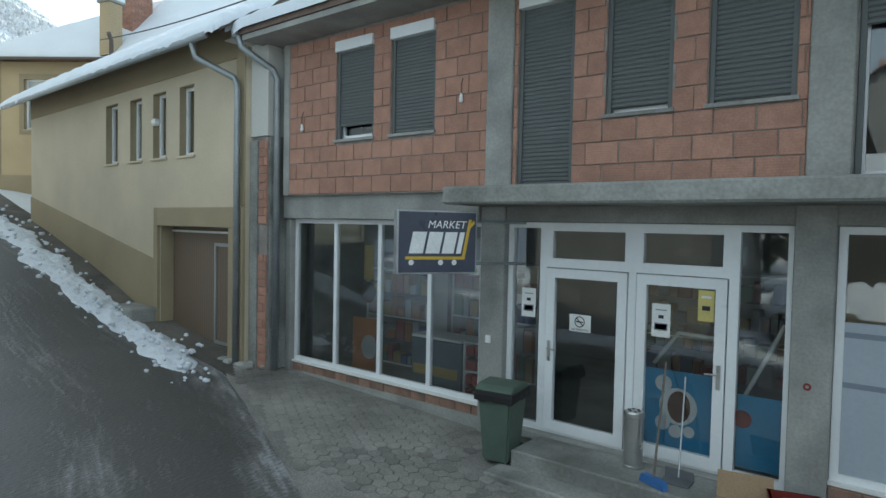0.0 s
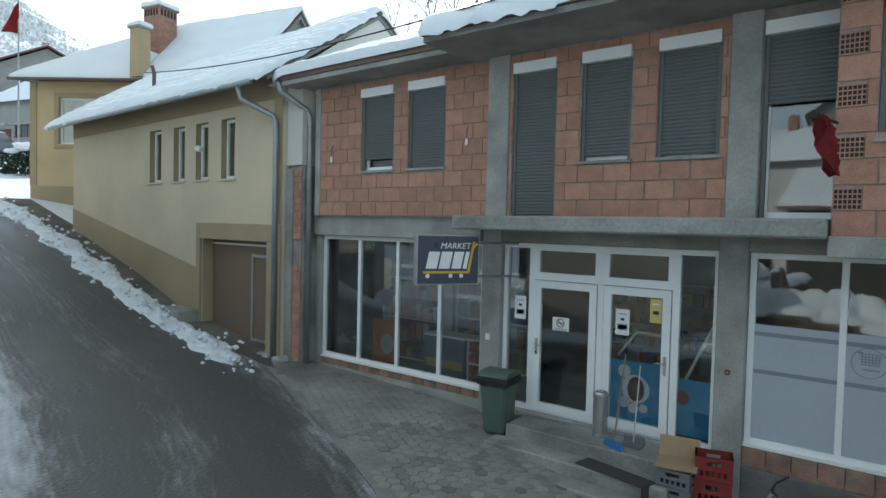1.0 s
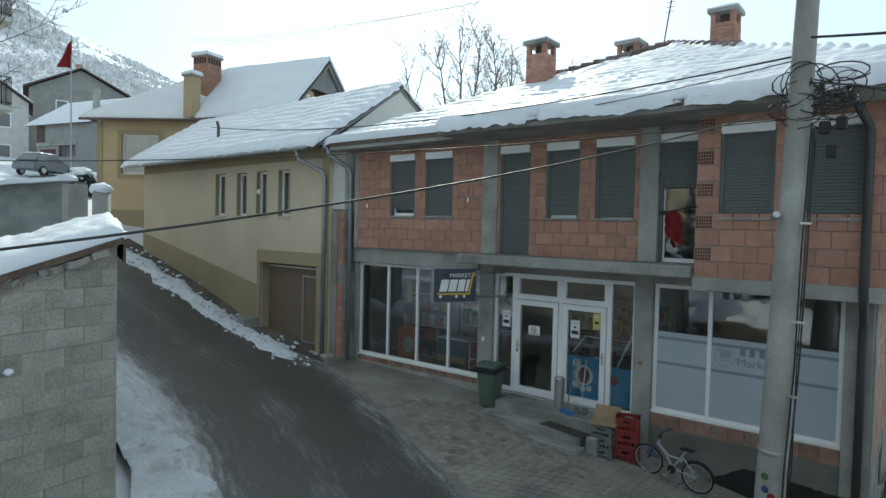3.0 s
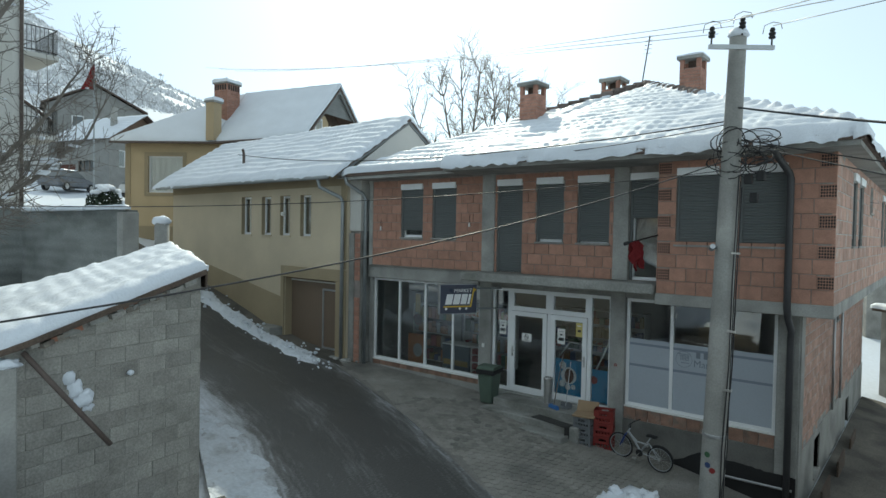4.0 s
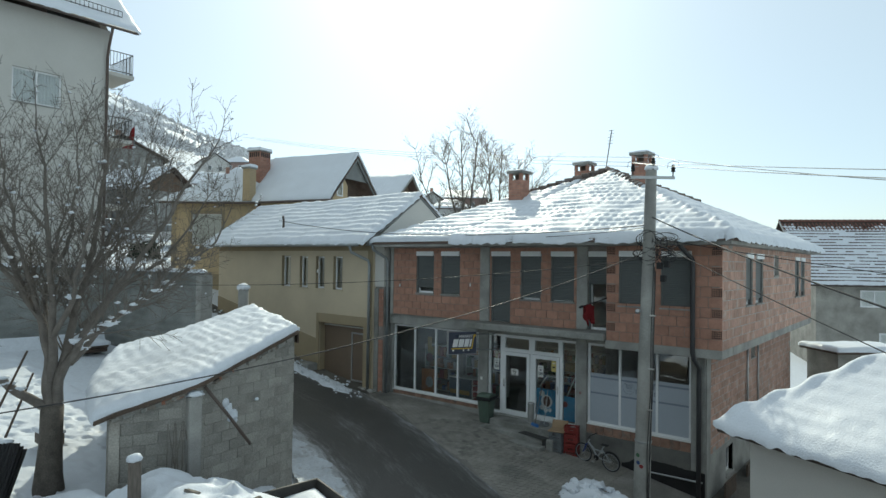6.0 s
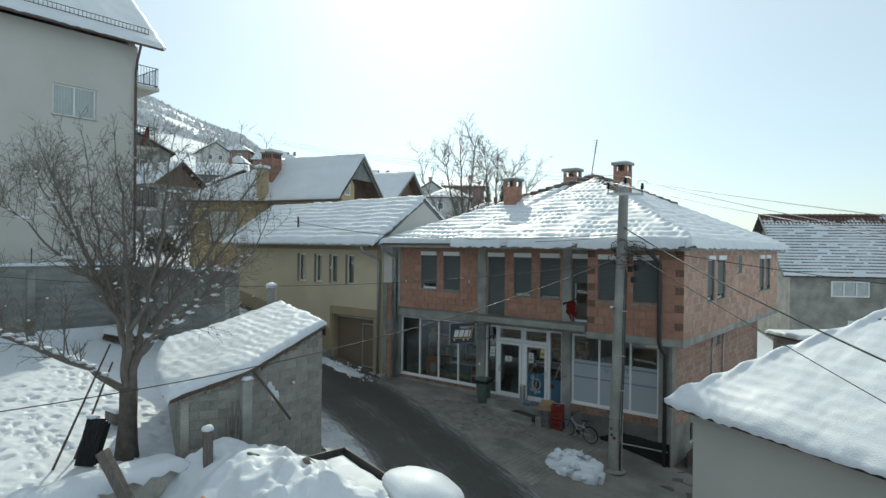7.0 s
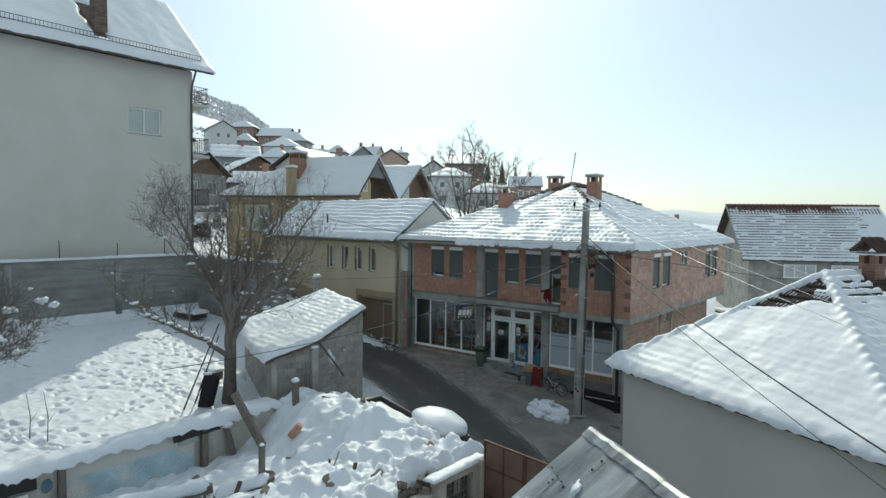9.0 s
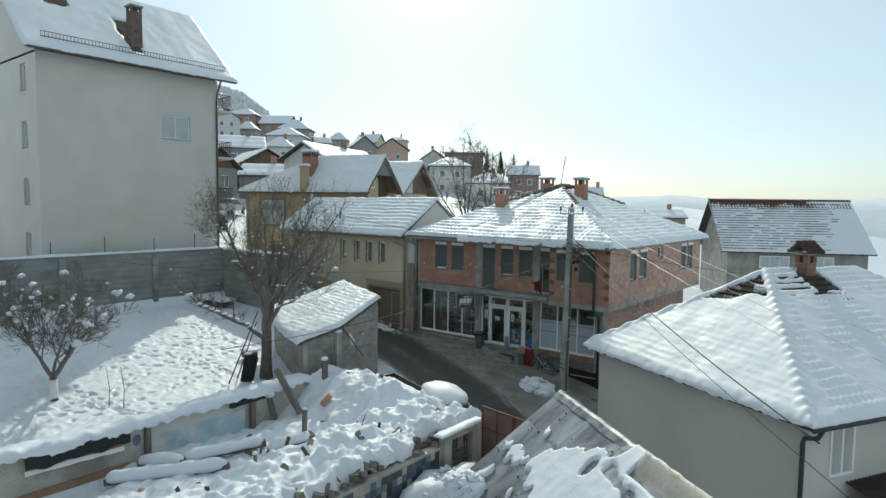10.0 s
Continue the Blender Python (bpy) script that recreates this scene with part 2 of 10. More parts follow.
TILE_BLUE = mat("blue_glazed_tile", (0.12, 0.17, 0.235), rough=0.4, scale=3, amount=0.2, fine=40, grain=0.15, each=0.3, bump=0.1, spec=0.5)
PLASTER_OLD = mat("old_plaster", (0.43, 0.41, 0.37), rough=0.94, scale=1.3, amount=0.2, fine=35, grain=0.18, bump=0.4,
                  second=(0.3, 0.28, 0.25), spread=0.5)
GREY_BOARD = mat("grey_boards", (0.2, 0.21, 0.21), rough=0.8, scale=2, amount=0.1, fine=40, grain=0.08, bump=0.1, wave=('Z', 8, 0.005))
CURTAIN = mat("white_curtain", (0.8, 0.8, 0.78), rough=0.9, scale=2, amount=0.1, fine=30, grain=0.05, bump=0.2, wave=('Y', 9, 0.02))


def slushy(name):
    """Wet asphalt whose crown and edges keep streaks of frozen slush; the mesh carries (across, metres along)."""
    m = bpy.data.materials.new(name)
    m.use_nodes = True
    n, link = m.node_tree.nodes, m.node_tree.links.new
    bsdf = n["Principled BSDF"]
    uv = n.new("ShaderNodeTexCoord")
    split = n.new("ShaderNodeSeparateXYZ")
    link(uv.outputs["UV"], split.inputs[0])
    bands = n.new("ShaderNodeValToRGB")
    e = bands.color_ramp.elements
    e[0].position, e[0].color = 0.0, (1, 1, 1, 1)
    e[1].position, e[1].color = 1.0, (0.85, 0.85, 0.85, 1)
    for at, v in ((0.19, 0.9), (0.24, 0.62), (0.31, 0.36), (0.37, 0.08), (0.46, 0.1), (0.54, 0.48), (0.6, 0.46), (0.68, 0.1), (0.82, 0.1), (0.92, 0.5)):
        q = e.new(at)
        q.color = (v, v, v, 1)
    link(split.outputs[0], bands.inputs[0])

    def streaks(sx, sy, detail):
        mp = n.new("ShaderNodeMapping")
        mp.inputs["Scale"].default_value = (sx, sy, 1)
        link(uv.outputs["UV"], mp.inputs["Vector"])
        t = n.new("ShaderNodeTexNoise")
        t.inputs["Scale"].default_value, t.inputs["Detail"].default_value = 1.0, detail
        link(mp.outputs[0], t.inputs["Vector"])
        return t.outputs["Fac"]

    def calc(op, a, b):
        x = n.new("ShaderNodeMath")
        x.operation = op
        for k, v in enumerate((a, b)):
            if isinstance(v, float):
                x.inputs[k].default_value = v
            else:
                link(v, x.inputs[k])
        return x.outputs[0]

    long_, fine_, patch = streaks(46.0, 0.75, 8), streaks(70.0, 14.0, 6), streaks(3.0, 0.25, 3)
    amount = calc('ADD', calc('MULTIPLY', bands.outputs[0], 0.8), calc('MULTIPLY', calc('SUBTRACT', long_, 0.5), 1.25))
    amount = calc('ADD', amount, calc('MULTIPLY', calc('SUBTRACT', fine_, 0.5), 0.8))
    amount = calc('ADD', amount, calc('MULTIPLY', calc('SUBTRACT', patch, 0.5), 0.9))
    rim = n.new("ShaderNodeMapRange")
    rim.inputs["From Min"].default_value, rim.inputs["From Max"].default_value = 0.29, 0.16
    link(split.outputs[0], rim.inputs["Value"])
    amount = calc('ADD', amount, calc('MULTIPLY', rim.outputs[0], 0.3))
    ramp = n.new("ShaderNodeMapRange")
    ramp.inputs["From Min"].default_value, ramp.inputs["From Max"].default_value = 0.24, 0.74
    link(amount, ramp.inputs["Value"])
    mix = n.new("ShaderNodeMix")
    mix.data_type = 'RGBA'
    dark = n.new("ShaderNodeMix")
    dark.data_type = 'RGBA'
    dark.inputs["A"].default_value, dark.inputs["B"].default_value = (0.042, 0.042, 0.04, 1), (0.088, 0.087, 0.083, 1)
    link(fine_, dark.inputs["Factor"])
    link(dark.outputs["Result"], mix.inputs["A"])
    # grey slush in the lane, cleaner snow towards the rims
    pale = n.new("ShaderNodeMix")
    pale.data_type = 'RGBA'
    pale.inputs["A"].default_value, pale.inputs["B"].default_value = (0.17, 0.17, 0.168, 1), (0.56, 0.59, 0.64, 1)
    lift = n.new("ShaderNodeMapRange")
    lift.inputs["From Min"].default_value, lift.inputs["From Max"].default_value = 0.55, 1.45
    link(amount, lift.inputs["Value"])
    link(lift.outputs[0], pale.inputs["Factor"])
    link(pale.outputs["Result"], mix.inputs["B"])
    link(ramp.outputs[0], mix.inputs["Factor"])
    link(mix.outputs["Result"], bsdf.inputs["Base Color"])
    rough = n.new("ShaderNodeMapRange")
    rough.inputs["To Min"].default_value, rough.inputs["To Max"].default_value = 0.32, 0.62
    link(patch, rough.inputs["Value"])
    link(rough.outputs[0], bsdf.inputs["Roughness"])
    bsdf.inputs["Specular IOR Level"].default_value = 0.5
    b = n.new("ShaderNodeBump")
    b.inputs["Strength"].default_value, b.inputs["Distance"].default_value = 0.35, 0.02
    link(calc('ADD', fine_, ramp.outputs[0]), b.inputs["Height"])
    link(b.outputs[0], bsdf.inputs["Normal"])
    return m


SLUSHY_ASPHALT = slushy("slushy_asphalt")
# the haze of distance is painted into this base colour
HAZED_HILL = mat("hazed_hill", (0.72, 0.77, 0.82), rough=1.0, scale=0.02, amount=0.06, fine=0.2, grain=0.04, bump=0.0)
GREEN_WASH = mat("flaking_green_paint", (0.36, 0.45, 0.42), rough=0.9, scale=3, amount=0.15, fine=40, grain=0.12, bump=0.3, second=(0.5, 0.48, 0.44), spread=0.52)

# ---- building helpers ----
def thing(name, label, category, at=(0, 0, 0), turn=0.0, group="", kind=""):
    """An empty at the base of a thing, that carries its parts."""
    ob = new(name)
    ob.empty_display_size = 0.2
    ob.matrix_world = pose(*at, 0, 0, turn)
    return tagged(ob, label, category, group, kind)


def mesh_of(name, bm, material):
    me = bpy.data.meshes.new(name)
    bmesh.ops.recalc_face_normals(bm, faces=bm.faces)
    bm.to_mesh(me)
    bm.free()
    for m in (material if isinstance(material, (list, tuple)) else [material]):
        me.materials.append(m)
    return me


def part(name, bm, material, parent=None, label="", smooth=False, kind=""):
    """Links a bmesh as one mesh object under a thing or a part."""
    me = mesh_of(name, bm, material)
    if smooth:
        me.shade_smooth()
    ob = new(name, me)
    ob.parent = parent
    if name == "pane" and material == GLASS:
        ob.visible_shadow = False
    return tagged(ob, label=label, kind=kind)


def piece(name, me, parent, m):
    ob = new(name, me)
    ob.parent = parent
    ob.matrix_local = m
    return ob


def box(bm, x0, x1, y0, y1, z0, z1, m=None):
    vs = [bm.verts.new(v) for v in ((x0, y0, z0), (x1, y0, z0), (x1, y1, z0), (x0, y1, z0), (x0, y0, z1), (x1, y0, z1), (x1, y1, z1), (x0, y1, z1))]
    for f in ((0, 3, 2, 1), (4, 5, 6, 7), (0, 1, 5, 4), (1, 2, 6, 5), (2, 3, 7, 6), (3, 0, 4, 7)):
        bm.faces.new([vs[i] for i in f])
    if m:
        bmesh.ops.transform(bm, matrix=m, verts=vs)
    return vs


def boxes(*sizes, bevel=0.0):
    bm = bmesh.new()
    for s in sizes:
        box(bm, *s)
    if bevel:
        bmesh.ops.bevel(bm, geom=bm.edges[:], offset=bevel, segments=1, affect='EDGES')
    return bm


def prism(bm, points, y0, y1, m=None):
    """A solid with the outline points (x, z) between y0 and y1."""
    a = [bm.verts.new((x, y0, z)) for x, z in points]
    b = [bm.verts.new((x, y1, z)) for x, z in points]
    bm.faces.new(a)
    bm.faces.new(b[::-1])
    for i in range(len(a)):
        j = (i + 1) % len(a)
        bm.faces.new((a[j], a[i], b[i], b[j]))
    if m:
        bmesh.ops.transform(bm, matrix=m, verts=a + b)


def tube(bm, points, radii, sides=8, cap=True):
    """A round bar along points."""
    points = [Vector(p) for p in points]
    if not isinstance(radii, (list, tuple)):
        radii = [radii] * len(points)
    rings, last = [], None
    for i, p in enumerate(points):
        d = (points[min(i + 1, len(points) - 1)] - points[max(i - 1, 0)]).normalized()
        if last is None:
            side = d.orthogonal().normalized()
        else:
            side = (last - d * last.dot(d))
            side = side.normalized() if side.length > 1e-4 else d.orthogonal().normalized()
        last, up = side, d.cross(side)
        rings.append([bm.verts.new(p + radii[i] * (math.cos(a) * side + math.sin(a) * up)) for a in (2 * math.pi * k / sides for k in range(sides))])
    for r0, r1 in zip(rings, rings[1:]):
        for k in range(sides):
            bm.faces.new((r0[k], r0[(k + 1) % sides], r1[(k + 1) % sides], r1[k]))
    if cap and sides > 2:
        bm.faces.new(rings[0][::-1])
        bm.faces.new(rings[-1])


def lathe(bm, profile, sides=20, at=(0, 0, 0)):
    """A turned solid; profile: (radius, z) from the bottom up."""
    rings = [[bm.verts.new((at[0] + r * math.cos(a), at[1] + r * math.sin(a), at[2] + z)) for a in (2 * math.pi * k / sides for k in range(sides))] for r, z in profile]
    for r0, r1 in zip(rings, rings[1:]):
        for k in range(sides):
            bm.faces.new((r0[k], r0[(k + 1) % sides], r1[(k + 1) % sides], r1[k]))
    bm.faces.new(rings[0][::-1])
    bm.faces.new(rings[-1])


FRONT = lambda y: Matrix(((1, 0, 0, 0), (0, 1, 0, y), (0, 0, 1, 0), (0, 0, 0, 1)))          # u = x, depth to +y


def SIDE(x):
    """u = y, seen from +x, depth to -x."""
    return Matrix(((0, -1, 0, x), (1, 0, 0, 0), (0, 0, 1, 0), (0, 0, 0, 1)))


def wall(bm, u0, u1, z0, z1, thick, holes=(), m=None):
    """A wall in the plane depth 0 to thick with rectangular holes (u0, u1, z0, z1) right through it."""
    us = sorted({u0, u1, *(min(max(h[k], u0), u1) for h in holes for k in (0, 1))})
    zs = sorted({z0, z1, *(min(max(h[k], z0), z1) for h in holes for k in (2, 3))})

    def solid(i, j):
        if not (0 <= i < len(us) - 1 and 0 <= j < len(zs) - 1):
            return False
        u, z = (us[i] + us[i + 1]) / 2, (zs[j] + zs[j + 1]) / 2
        return not any(h[0] < u < h[1] and h[2] < z < h[3] for h in holes)

    made = {}

    def v(i, j, d):
        if (i, j, d) not in made:
            made[i, j, d] = bm.verts.new((us[i], thick * d, zs[j]))
        return made[i, j, d]

    for i in range(len(us) - 1):
        for j in range(len(zs) - 1):
            if not solid(i, j):
                continue
            bm.faces.new((v(i, j, 0), v(i + 1, j, 0), v(i + 1, j + 1, 0), v(i, j + 1, 0)))
            bm.faces.new((v(i, j, 1), v(i, j + 1, 1), v(i + 1, j + 1, 1), v(i + 1, j, 1)))
            for di, dj, a, b in ((-1, 0, (i, j), (i, j + 1)), (1, 0, (i + 1, j + 1), (i + 1, j)), (0, -1, (i + 1, j), (i, j)), (0, 1, (i, j + 1), (i + 1, j + 1))):
                if not solid(i + di, j + dj):
                    bm.faces.new((v(*a, 0), v(*b, 0), v(*b, 1), v(*a, 1)))
    if m:
        bmesh.ops.transform(bm, matrix=m, verts=list(made.values()))
    return bm


def brick_places(u0, u1, z0, z1, holes, length, height, joint=0.012, first=0):
    """Courses of a running bond, cut at the holes: rows of u0, u1, z0, z1."""
    out, row = [], 0
    z = z0
    while z < z1 - 0.03:
        top = min(z + height, z1) - joint
        spans = [(u0, u1)]
        for h in holes:
            if h[2] < (z + top) / 2 < h[3]:
                spans = [s for a, b in spans for s in ((a, min(b, h[0])), (max(a, h[1]), b)) if s[1] - s[0] > 0.03]
        for a, b in spans:
            u = u0 - (length / 2 if (row + first) % 2 else 0)
            while u < b:
                lo, hi = max(u, a), min(u + length, b)
                if hi - lo > 0.04:
                    out.append((lo + joint / 2, hi - joint / 2, z, top))
                u += length
        z += height
        row += 1
    return out


_shapes = {}


def brick_mesh(w, h, d, material, name="brick"):
    """A block with worn arrises, shared by all blocks of its size."""
    key = (round(w, 2), round(h, 3), d, material.name)
    if key not in _shapes:
        bm = bmesh.new()
        box(bm, -key[0] / 2, key[0] / 2, 0, d, 0, key[1])
        front = [e for e in bm.edges if all(abs(v.co.y) < 1e-6 for v in e.verts)]
        bmesh.ops.bevel(bm, geom=front, offset=0.006, segments=1, affect='EDGES')
        _shapes[key] = mesh_of(name, bm, material)
    return _shapes[key]


def lay_bricks(parent, places, m, depth, material, name="brick", limit=10000, uneven=0.004):
    """Single bricks under a wall; those past the limit go into one joined part."""
    rest = bmesh.new()
    for k, (a, b, z0, z1) in enumerate(places):
        off = random.uniform(-uneven, uneven)
        if k < limit:
            piece(name, brick_mesh(b - a, z1 - z0, depth, material, name), parent, m @ Matrix.Translation(((a + b) / 2, off, z0)))
        else:
            box(rest, a, b, off, off + depth, z0, z1, m)
    if len(rest.verts):
        part("further_" + name + "s", rest, material, parent, kind="stuff")
    else:
        rest.free()


def snow_sheet(name, parent, x0, x1, y0, y1, zfun, thick=0.16, step=0.12, ripple=0.0, period=0.36, bare=None, label="", ragged=0.05, seed=0.0, round_=0.22, inside=None, droop=0.0, material=None, lumps=0.03, scallop=0.0, drip=1.1):
    """Snow lying on a roof: zfun(x, y) is the roof under it. Its edges are rounded and uneven; ripple follows the courses of tiles."""
    nx, ny = max(2, int((x1 - x0) / step)), max(2, int((y1 - y0) / step))
    bm = bmesh.new()
    top = {}
    for i in range(nx + 1):
        for j in range(ny + 1):
            x, y = x0 + (x1 - x0) * i / nx, y0 + (y1 - y0) * j / ny
            if inside and not inside(x, y):
                continue
            d = min(x - x0, x1 - x, y - y0, y1 - y)
            q = min(1.0, max(0.0, d) / round_)
            f = 0.5 + 0.5 * math.sqrt(max(0.0, 1 - (1 - q) ** 2))
            p = Vector((x * 0.9 + seed, y * 0.9, seed))
            t = thick * (1 + 0.35 * noise.noise(p * 0.7)) + lumps * noise.noise(p * 2.3) + 0.4 * lumps * noise.noise(p * 7)
            z = zfun(x, y)
            if ripple:
                calm = 0.4 if scallop else 1.0
                w = math.sin(2 * math.pi * z / period + calm * (0.9 * noise.noise(p * 2.4) + 0.4 * noise.noise(p * 5)))
                t += ripple * max(0.25, 0.75 + 0.8 * noise.noise(p * 1.3)) * (w - 0.35 * w * w) * (1 + 0.45 * noise.noise(Vector((x * 3.4, y * 3.4, seed))))
                if scallop:
                    # single tiles felt along each course
                    run = y if abs(zfun(x + 0.03, y) - z) > abs(zfun(x, y + 0.03) - z) else x
                    c = math.cos(2 * math.pi * run / 0.25 + 0.8 * noise.noise(p * 1.9))
                    t += scallop * c * (0.5 - 0.5 * w) * smooth(-0.25, 0.3, noise.noise(p * 0.9 + Vector((7, 0, 0))))
            if bare:
                t *= bare(x, y)
                if t < 0.035:
                    continue
            ox = ragged * noise.noise(Vector((x * 3.1, y * 3.1, seed + 5))) * (1 - q)
            oy = ragged * noise.noise(Vector((x * 3.1, y * 3.1, seed + 9))) * (1 - q)
            top[i, j] = (bm.verts.new((x + ox, y + oy, z + t * f - droop * (1 - q) ** 2)), Vector((x + ox * 0.6, y + oy * 0.6, z - 0.01 - droop * (1 - q) * (1 + drip * noise.noise(Vector((x * 5.5, y * 5.5, seed)))))))
    low = {}

    def under(k):
        if k not in low:
            low[k] = bm.verts.new(top[k][1])
        return low[k]

    quads = {(i, j) for i in range(nx) for j in range(ny) if all(k in top for k in ((i, j), (i + 1, j), (i + 1, j + 1), (i, j + 1)))}
    for i, j in quads:
        bm.faces.new([top[k][0] for k in ((i, j), (i + 1, j), (i + 1, j + 1), (i, j + 1))])
        for ni, nj, a, b in ((i - 1, j, (i, j + 1), (i, j)), (i + 1, j, (i + 1, j), (i + 1, j + 1)), (i, j - 1, (i, j), (i + 1, j)), (i, j + 1, (i + 1, j + 1), (i, j + 1))):
            if (ni, nj) not in quads:
                bm.faces.new((top[a][0], under(a), under(b), top[b][0]))
    for v in [v for v in bm.verts if not v.link_faces]:
        bm.verts.remove(v)
    ob = part(name, bm, material or SNOW, parent, label, smooth=True)
    return ob


_balls = {}


def snow_lump(bm, at, r, flat=0.6, seed=0.0, rough=0.25):
    """A rounded heap of snow."""
    level = 3 if max(r if isinstance(r, (tuple, list)) else (r,)) > 0.12 else 2
    if level not in _balls:
        b = bmesh.new()
        bmesh.ops.create_icosphere(b, subdivisions=level, radius=1.0)
        b.verts.index_update()
        _balls[level] = ([v.co.copy() for v in b.verts], [[v.index for v in f.verts] for f in b.faces])
        b.free()
    points, faces = _balls[level]
    rx, ry, rz = r if isinstance(r, (tuple, list)) else (r, r, r * flat)
    made = []
    for p in points:
        k = 1 + rough * noise.noise(p * 1.7 + Vector((seed, seed * 0.7, 3)))
        made.append(bm.verts.new((at[0] + p.x * rx * k, at[1] + p.y * ry * k, at[2] + p.z * rz * k)))
    for f in faces:
        bm.faces.new([made[i] for i in f]).smooth = True

# ---- ground ----
PX = [-400, -150, -60, -24, -18.4, -16.5, -13, -10.2, -7.4, -6.6, -2.7, -0.9, 1.2, 3.9, 4.7, 8, 14, 30, 80, 250, 900]
PZ = [62, 25, 9.6, 3.75, 2.7, 2.3, 1.45, 0.62, 0.34, 0.26, 0.12, -0.02, -0.3, -0.8, -0.98, -1.45, -2.2, -4.2, -12, -45, -90]


def smooth(a, b, x):
    t = min(1.0, max(0.0, (x - a) / (b - a)))
    return t * t * (3 - 2 * t)


def street(x):
    """Height of the sloping street, which climbs towards -x."""
    return sum(float(np.interp(x + d, PX, PZ)) for d in (-0.8, -0.3, 0.3, 0.8)) / 4


def yard(x):
    return 0.84 + 0.085 * (-6.7 - x)


def ground_z(x, y):
    z = street(x)
    # the raised yard behind the shed and the ruin, held by the boundary wall
    edge = float(np.interp(x, [-18, -17.5, -10.5, -6.5, -5.6, -1.5], [-5.45, -5.45, -5.12, -6.3, -8.4, -8.6]))
    k = smooth(-0.9, -1.5, x) * smooth(edge + 0.15, edge - 0.25, y)
    k *= smooth(-70, -40, y) * smooth(-24, -18, x)
    z += (yard(x) - z) * k
    # the slope goes on rising behind the yards
    z += 9.0 * smooth(-35, -64, y) * smooth(19, 9, x) * smooth(-60, -35, x)
    # terrace of the flats behind the boundary wall
    if x < -17.5:
        z += (max(z, 4.3) - z) * smooth(-17.5, -17.8, x) * smooth(-4.9, -5.7, y)
    far = math.hypot(x, y + 10)
    if far > 90:
        a = math.degrees(math.atan2(y + 10, x))
        if a < 0:
            a += 360
        top = float(np.interp(a, [110, 130, 138, 142, 145.2, 147, 149.1, 152, 155, 157.2, 159.6, 163.4, 185, 215, 240], [-90, -72, -36, 38, 95, 112, 118, 132, 149, 160, 172, 200, 228, 180, 0]))
        k = smooth(200, 740, far) if 110 < a < 240 else 0.0
        z += (top * (1 + 0.05 * noise.noise(Vector((x * 0.012, y * 0.012, 1)))) - z) * k
        z += 5 * smooth(90, 300, far) * noise.noise(Vector((x * 0.012, y * 0.012, 4)))
    if far > 45:
        a = math.degrees(math.atan2(y + 10, x))
        z -= smooth(117, 103, a) * 0.28 * min(far - 45, 260) if -60 < a < 120 else 0.0
        if -60 < a < 100:
            z += smooth(78, 60, a) * 60 * smooth(350, 900, far)
    return z


def spaced(lo, hi, step, far, grow=1.22):
    inner = list(np.arange(lo, hi + step / 2, step))
    s, a, b = step, [], []
    x = lo
    while x > -far:
        s *= grow
        x -= s
        a.append(x)
    s, x = step, hi
    while x < far:
        s *= grow
        x += s
        b.append(x)
    return a[::-1] + inner + b


gx, gy = spaced(-26, 18, 0.3, 2500), spaced(-30, 14, 0.3, 2500)
bm = bmesh.new()
rows = []
for y in gy:
    row = []
    for x in gx:
        z = ground_z(x, y)
        if abs(x) < 30 and abs(y) < 34:
            q = Vector((x, y, 0))
            inyard = smooth(-1.2, -2.0, x) * smooth(-8.5, -10, y)
            z += 0.025 * noise.noise(q * 1.3) + 0.03 * noise.noise(q * 3.5) * (0.4 + inyard) - 0.02
        row.append(bm.verts.new((x, y, z)))
    rows.append(row)
for r0, r1 in zip(rows, rows[1:]):
    for k in range(len(r0) - 1):
        bm.faces.new((r0[k], r0[k + 1], r1[k + 1], r1[k]))
ground = part("ground", bm, SNOW_FIELD, None, smooth=True)
tagged(ground, "snow-covered sloping ground with trodden footprints", "ground", kind="structure")


def drape(name, left, right, across, material, lift, label, category, step=0.25, waver=0.0):
    """A sheet between two lines of (x, y) that follows the ground."""
    def along(line):
        pts = [Vector((*p, 0)) for p in line]
        n = len(pts) - 1
        return lambda t: pts[min(int(t * n), n - 1)].lerp(pts[min(int(t * n), n - 1) + 1], t * n - min(int(t * n), n - 1))
    a, b = along(left), along(right)
    length = sum((Vector(p) - Vector(q)).length for p, q in zip(left, left[1:]))
    n = int(length / step)
    bm = bmesh.new()
    rows = []
    for i in range(n + 1):
        t = i / n
        p, q = a(t), b(t)
        row = []
        for j in range(across + 1):
            s = p.lerp(q, j / across)
            if waver and j in (0, across):
                s = s + (p - q).normalized() * (1 if j == 0 else -1) * waver * noise.noise(Vector((s.x * 0.9, s.y * 0.9, j)))
            rim = min(1.0, max(0.0, (0.3 - j / across) / 0.12)) if waver else 0.0
            rough = rim * (0.05 + 0.05 * noise.noise(s * 2.1) + 0.035 * noise.noise(s * 6.0))
            row.append(bm.verts.new((s.x, s.y, street(s.x) + lift + 0.01 * noise.noise(s * 0.8) + rough - (0.05 if waver and j == 0 else 0.0))))
        rows.append(row)
    lay = bm.loops.layers.uv.new("along")
    for i, (r0, r1) in enumerate(zip(rows, rows[1:])):
        for k in range(across):
            f = bm.faces.new((r0[k], r0[k + 1], r1[k + 1], r1[k]))
            for loop, (u, v) in zip(f.loops, ((k, i), (k + 1, i), (k + 1, i + 1), (k, i + 1))):
                loop[lay].uv = (u / across, v * step)
    return tagged(part(name, bm, material, None, smooth=True), label, category, kind="structure")


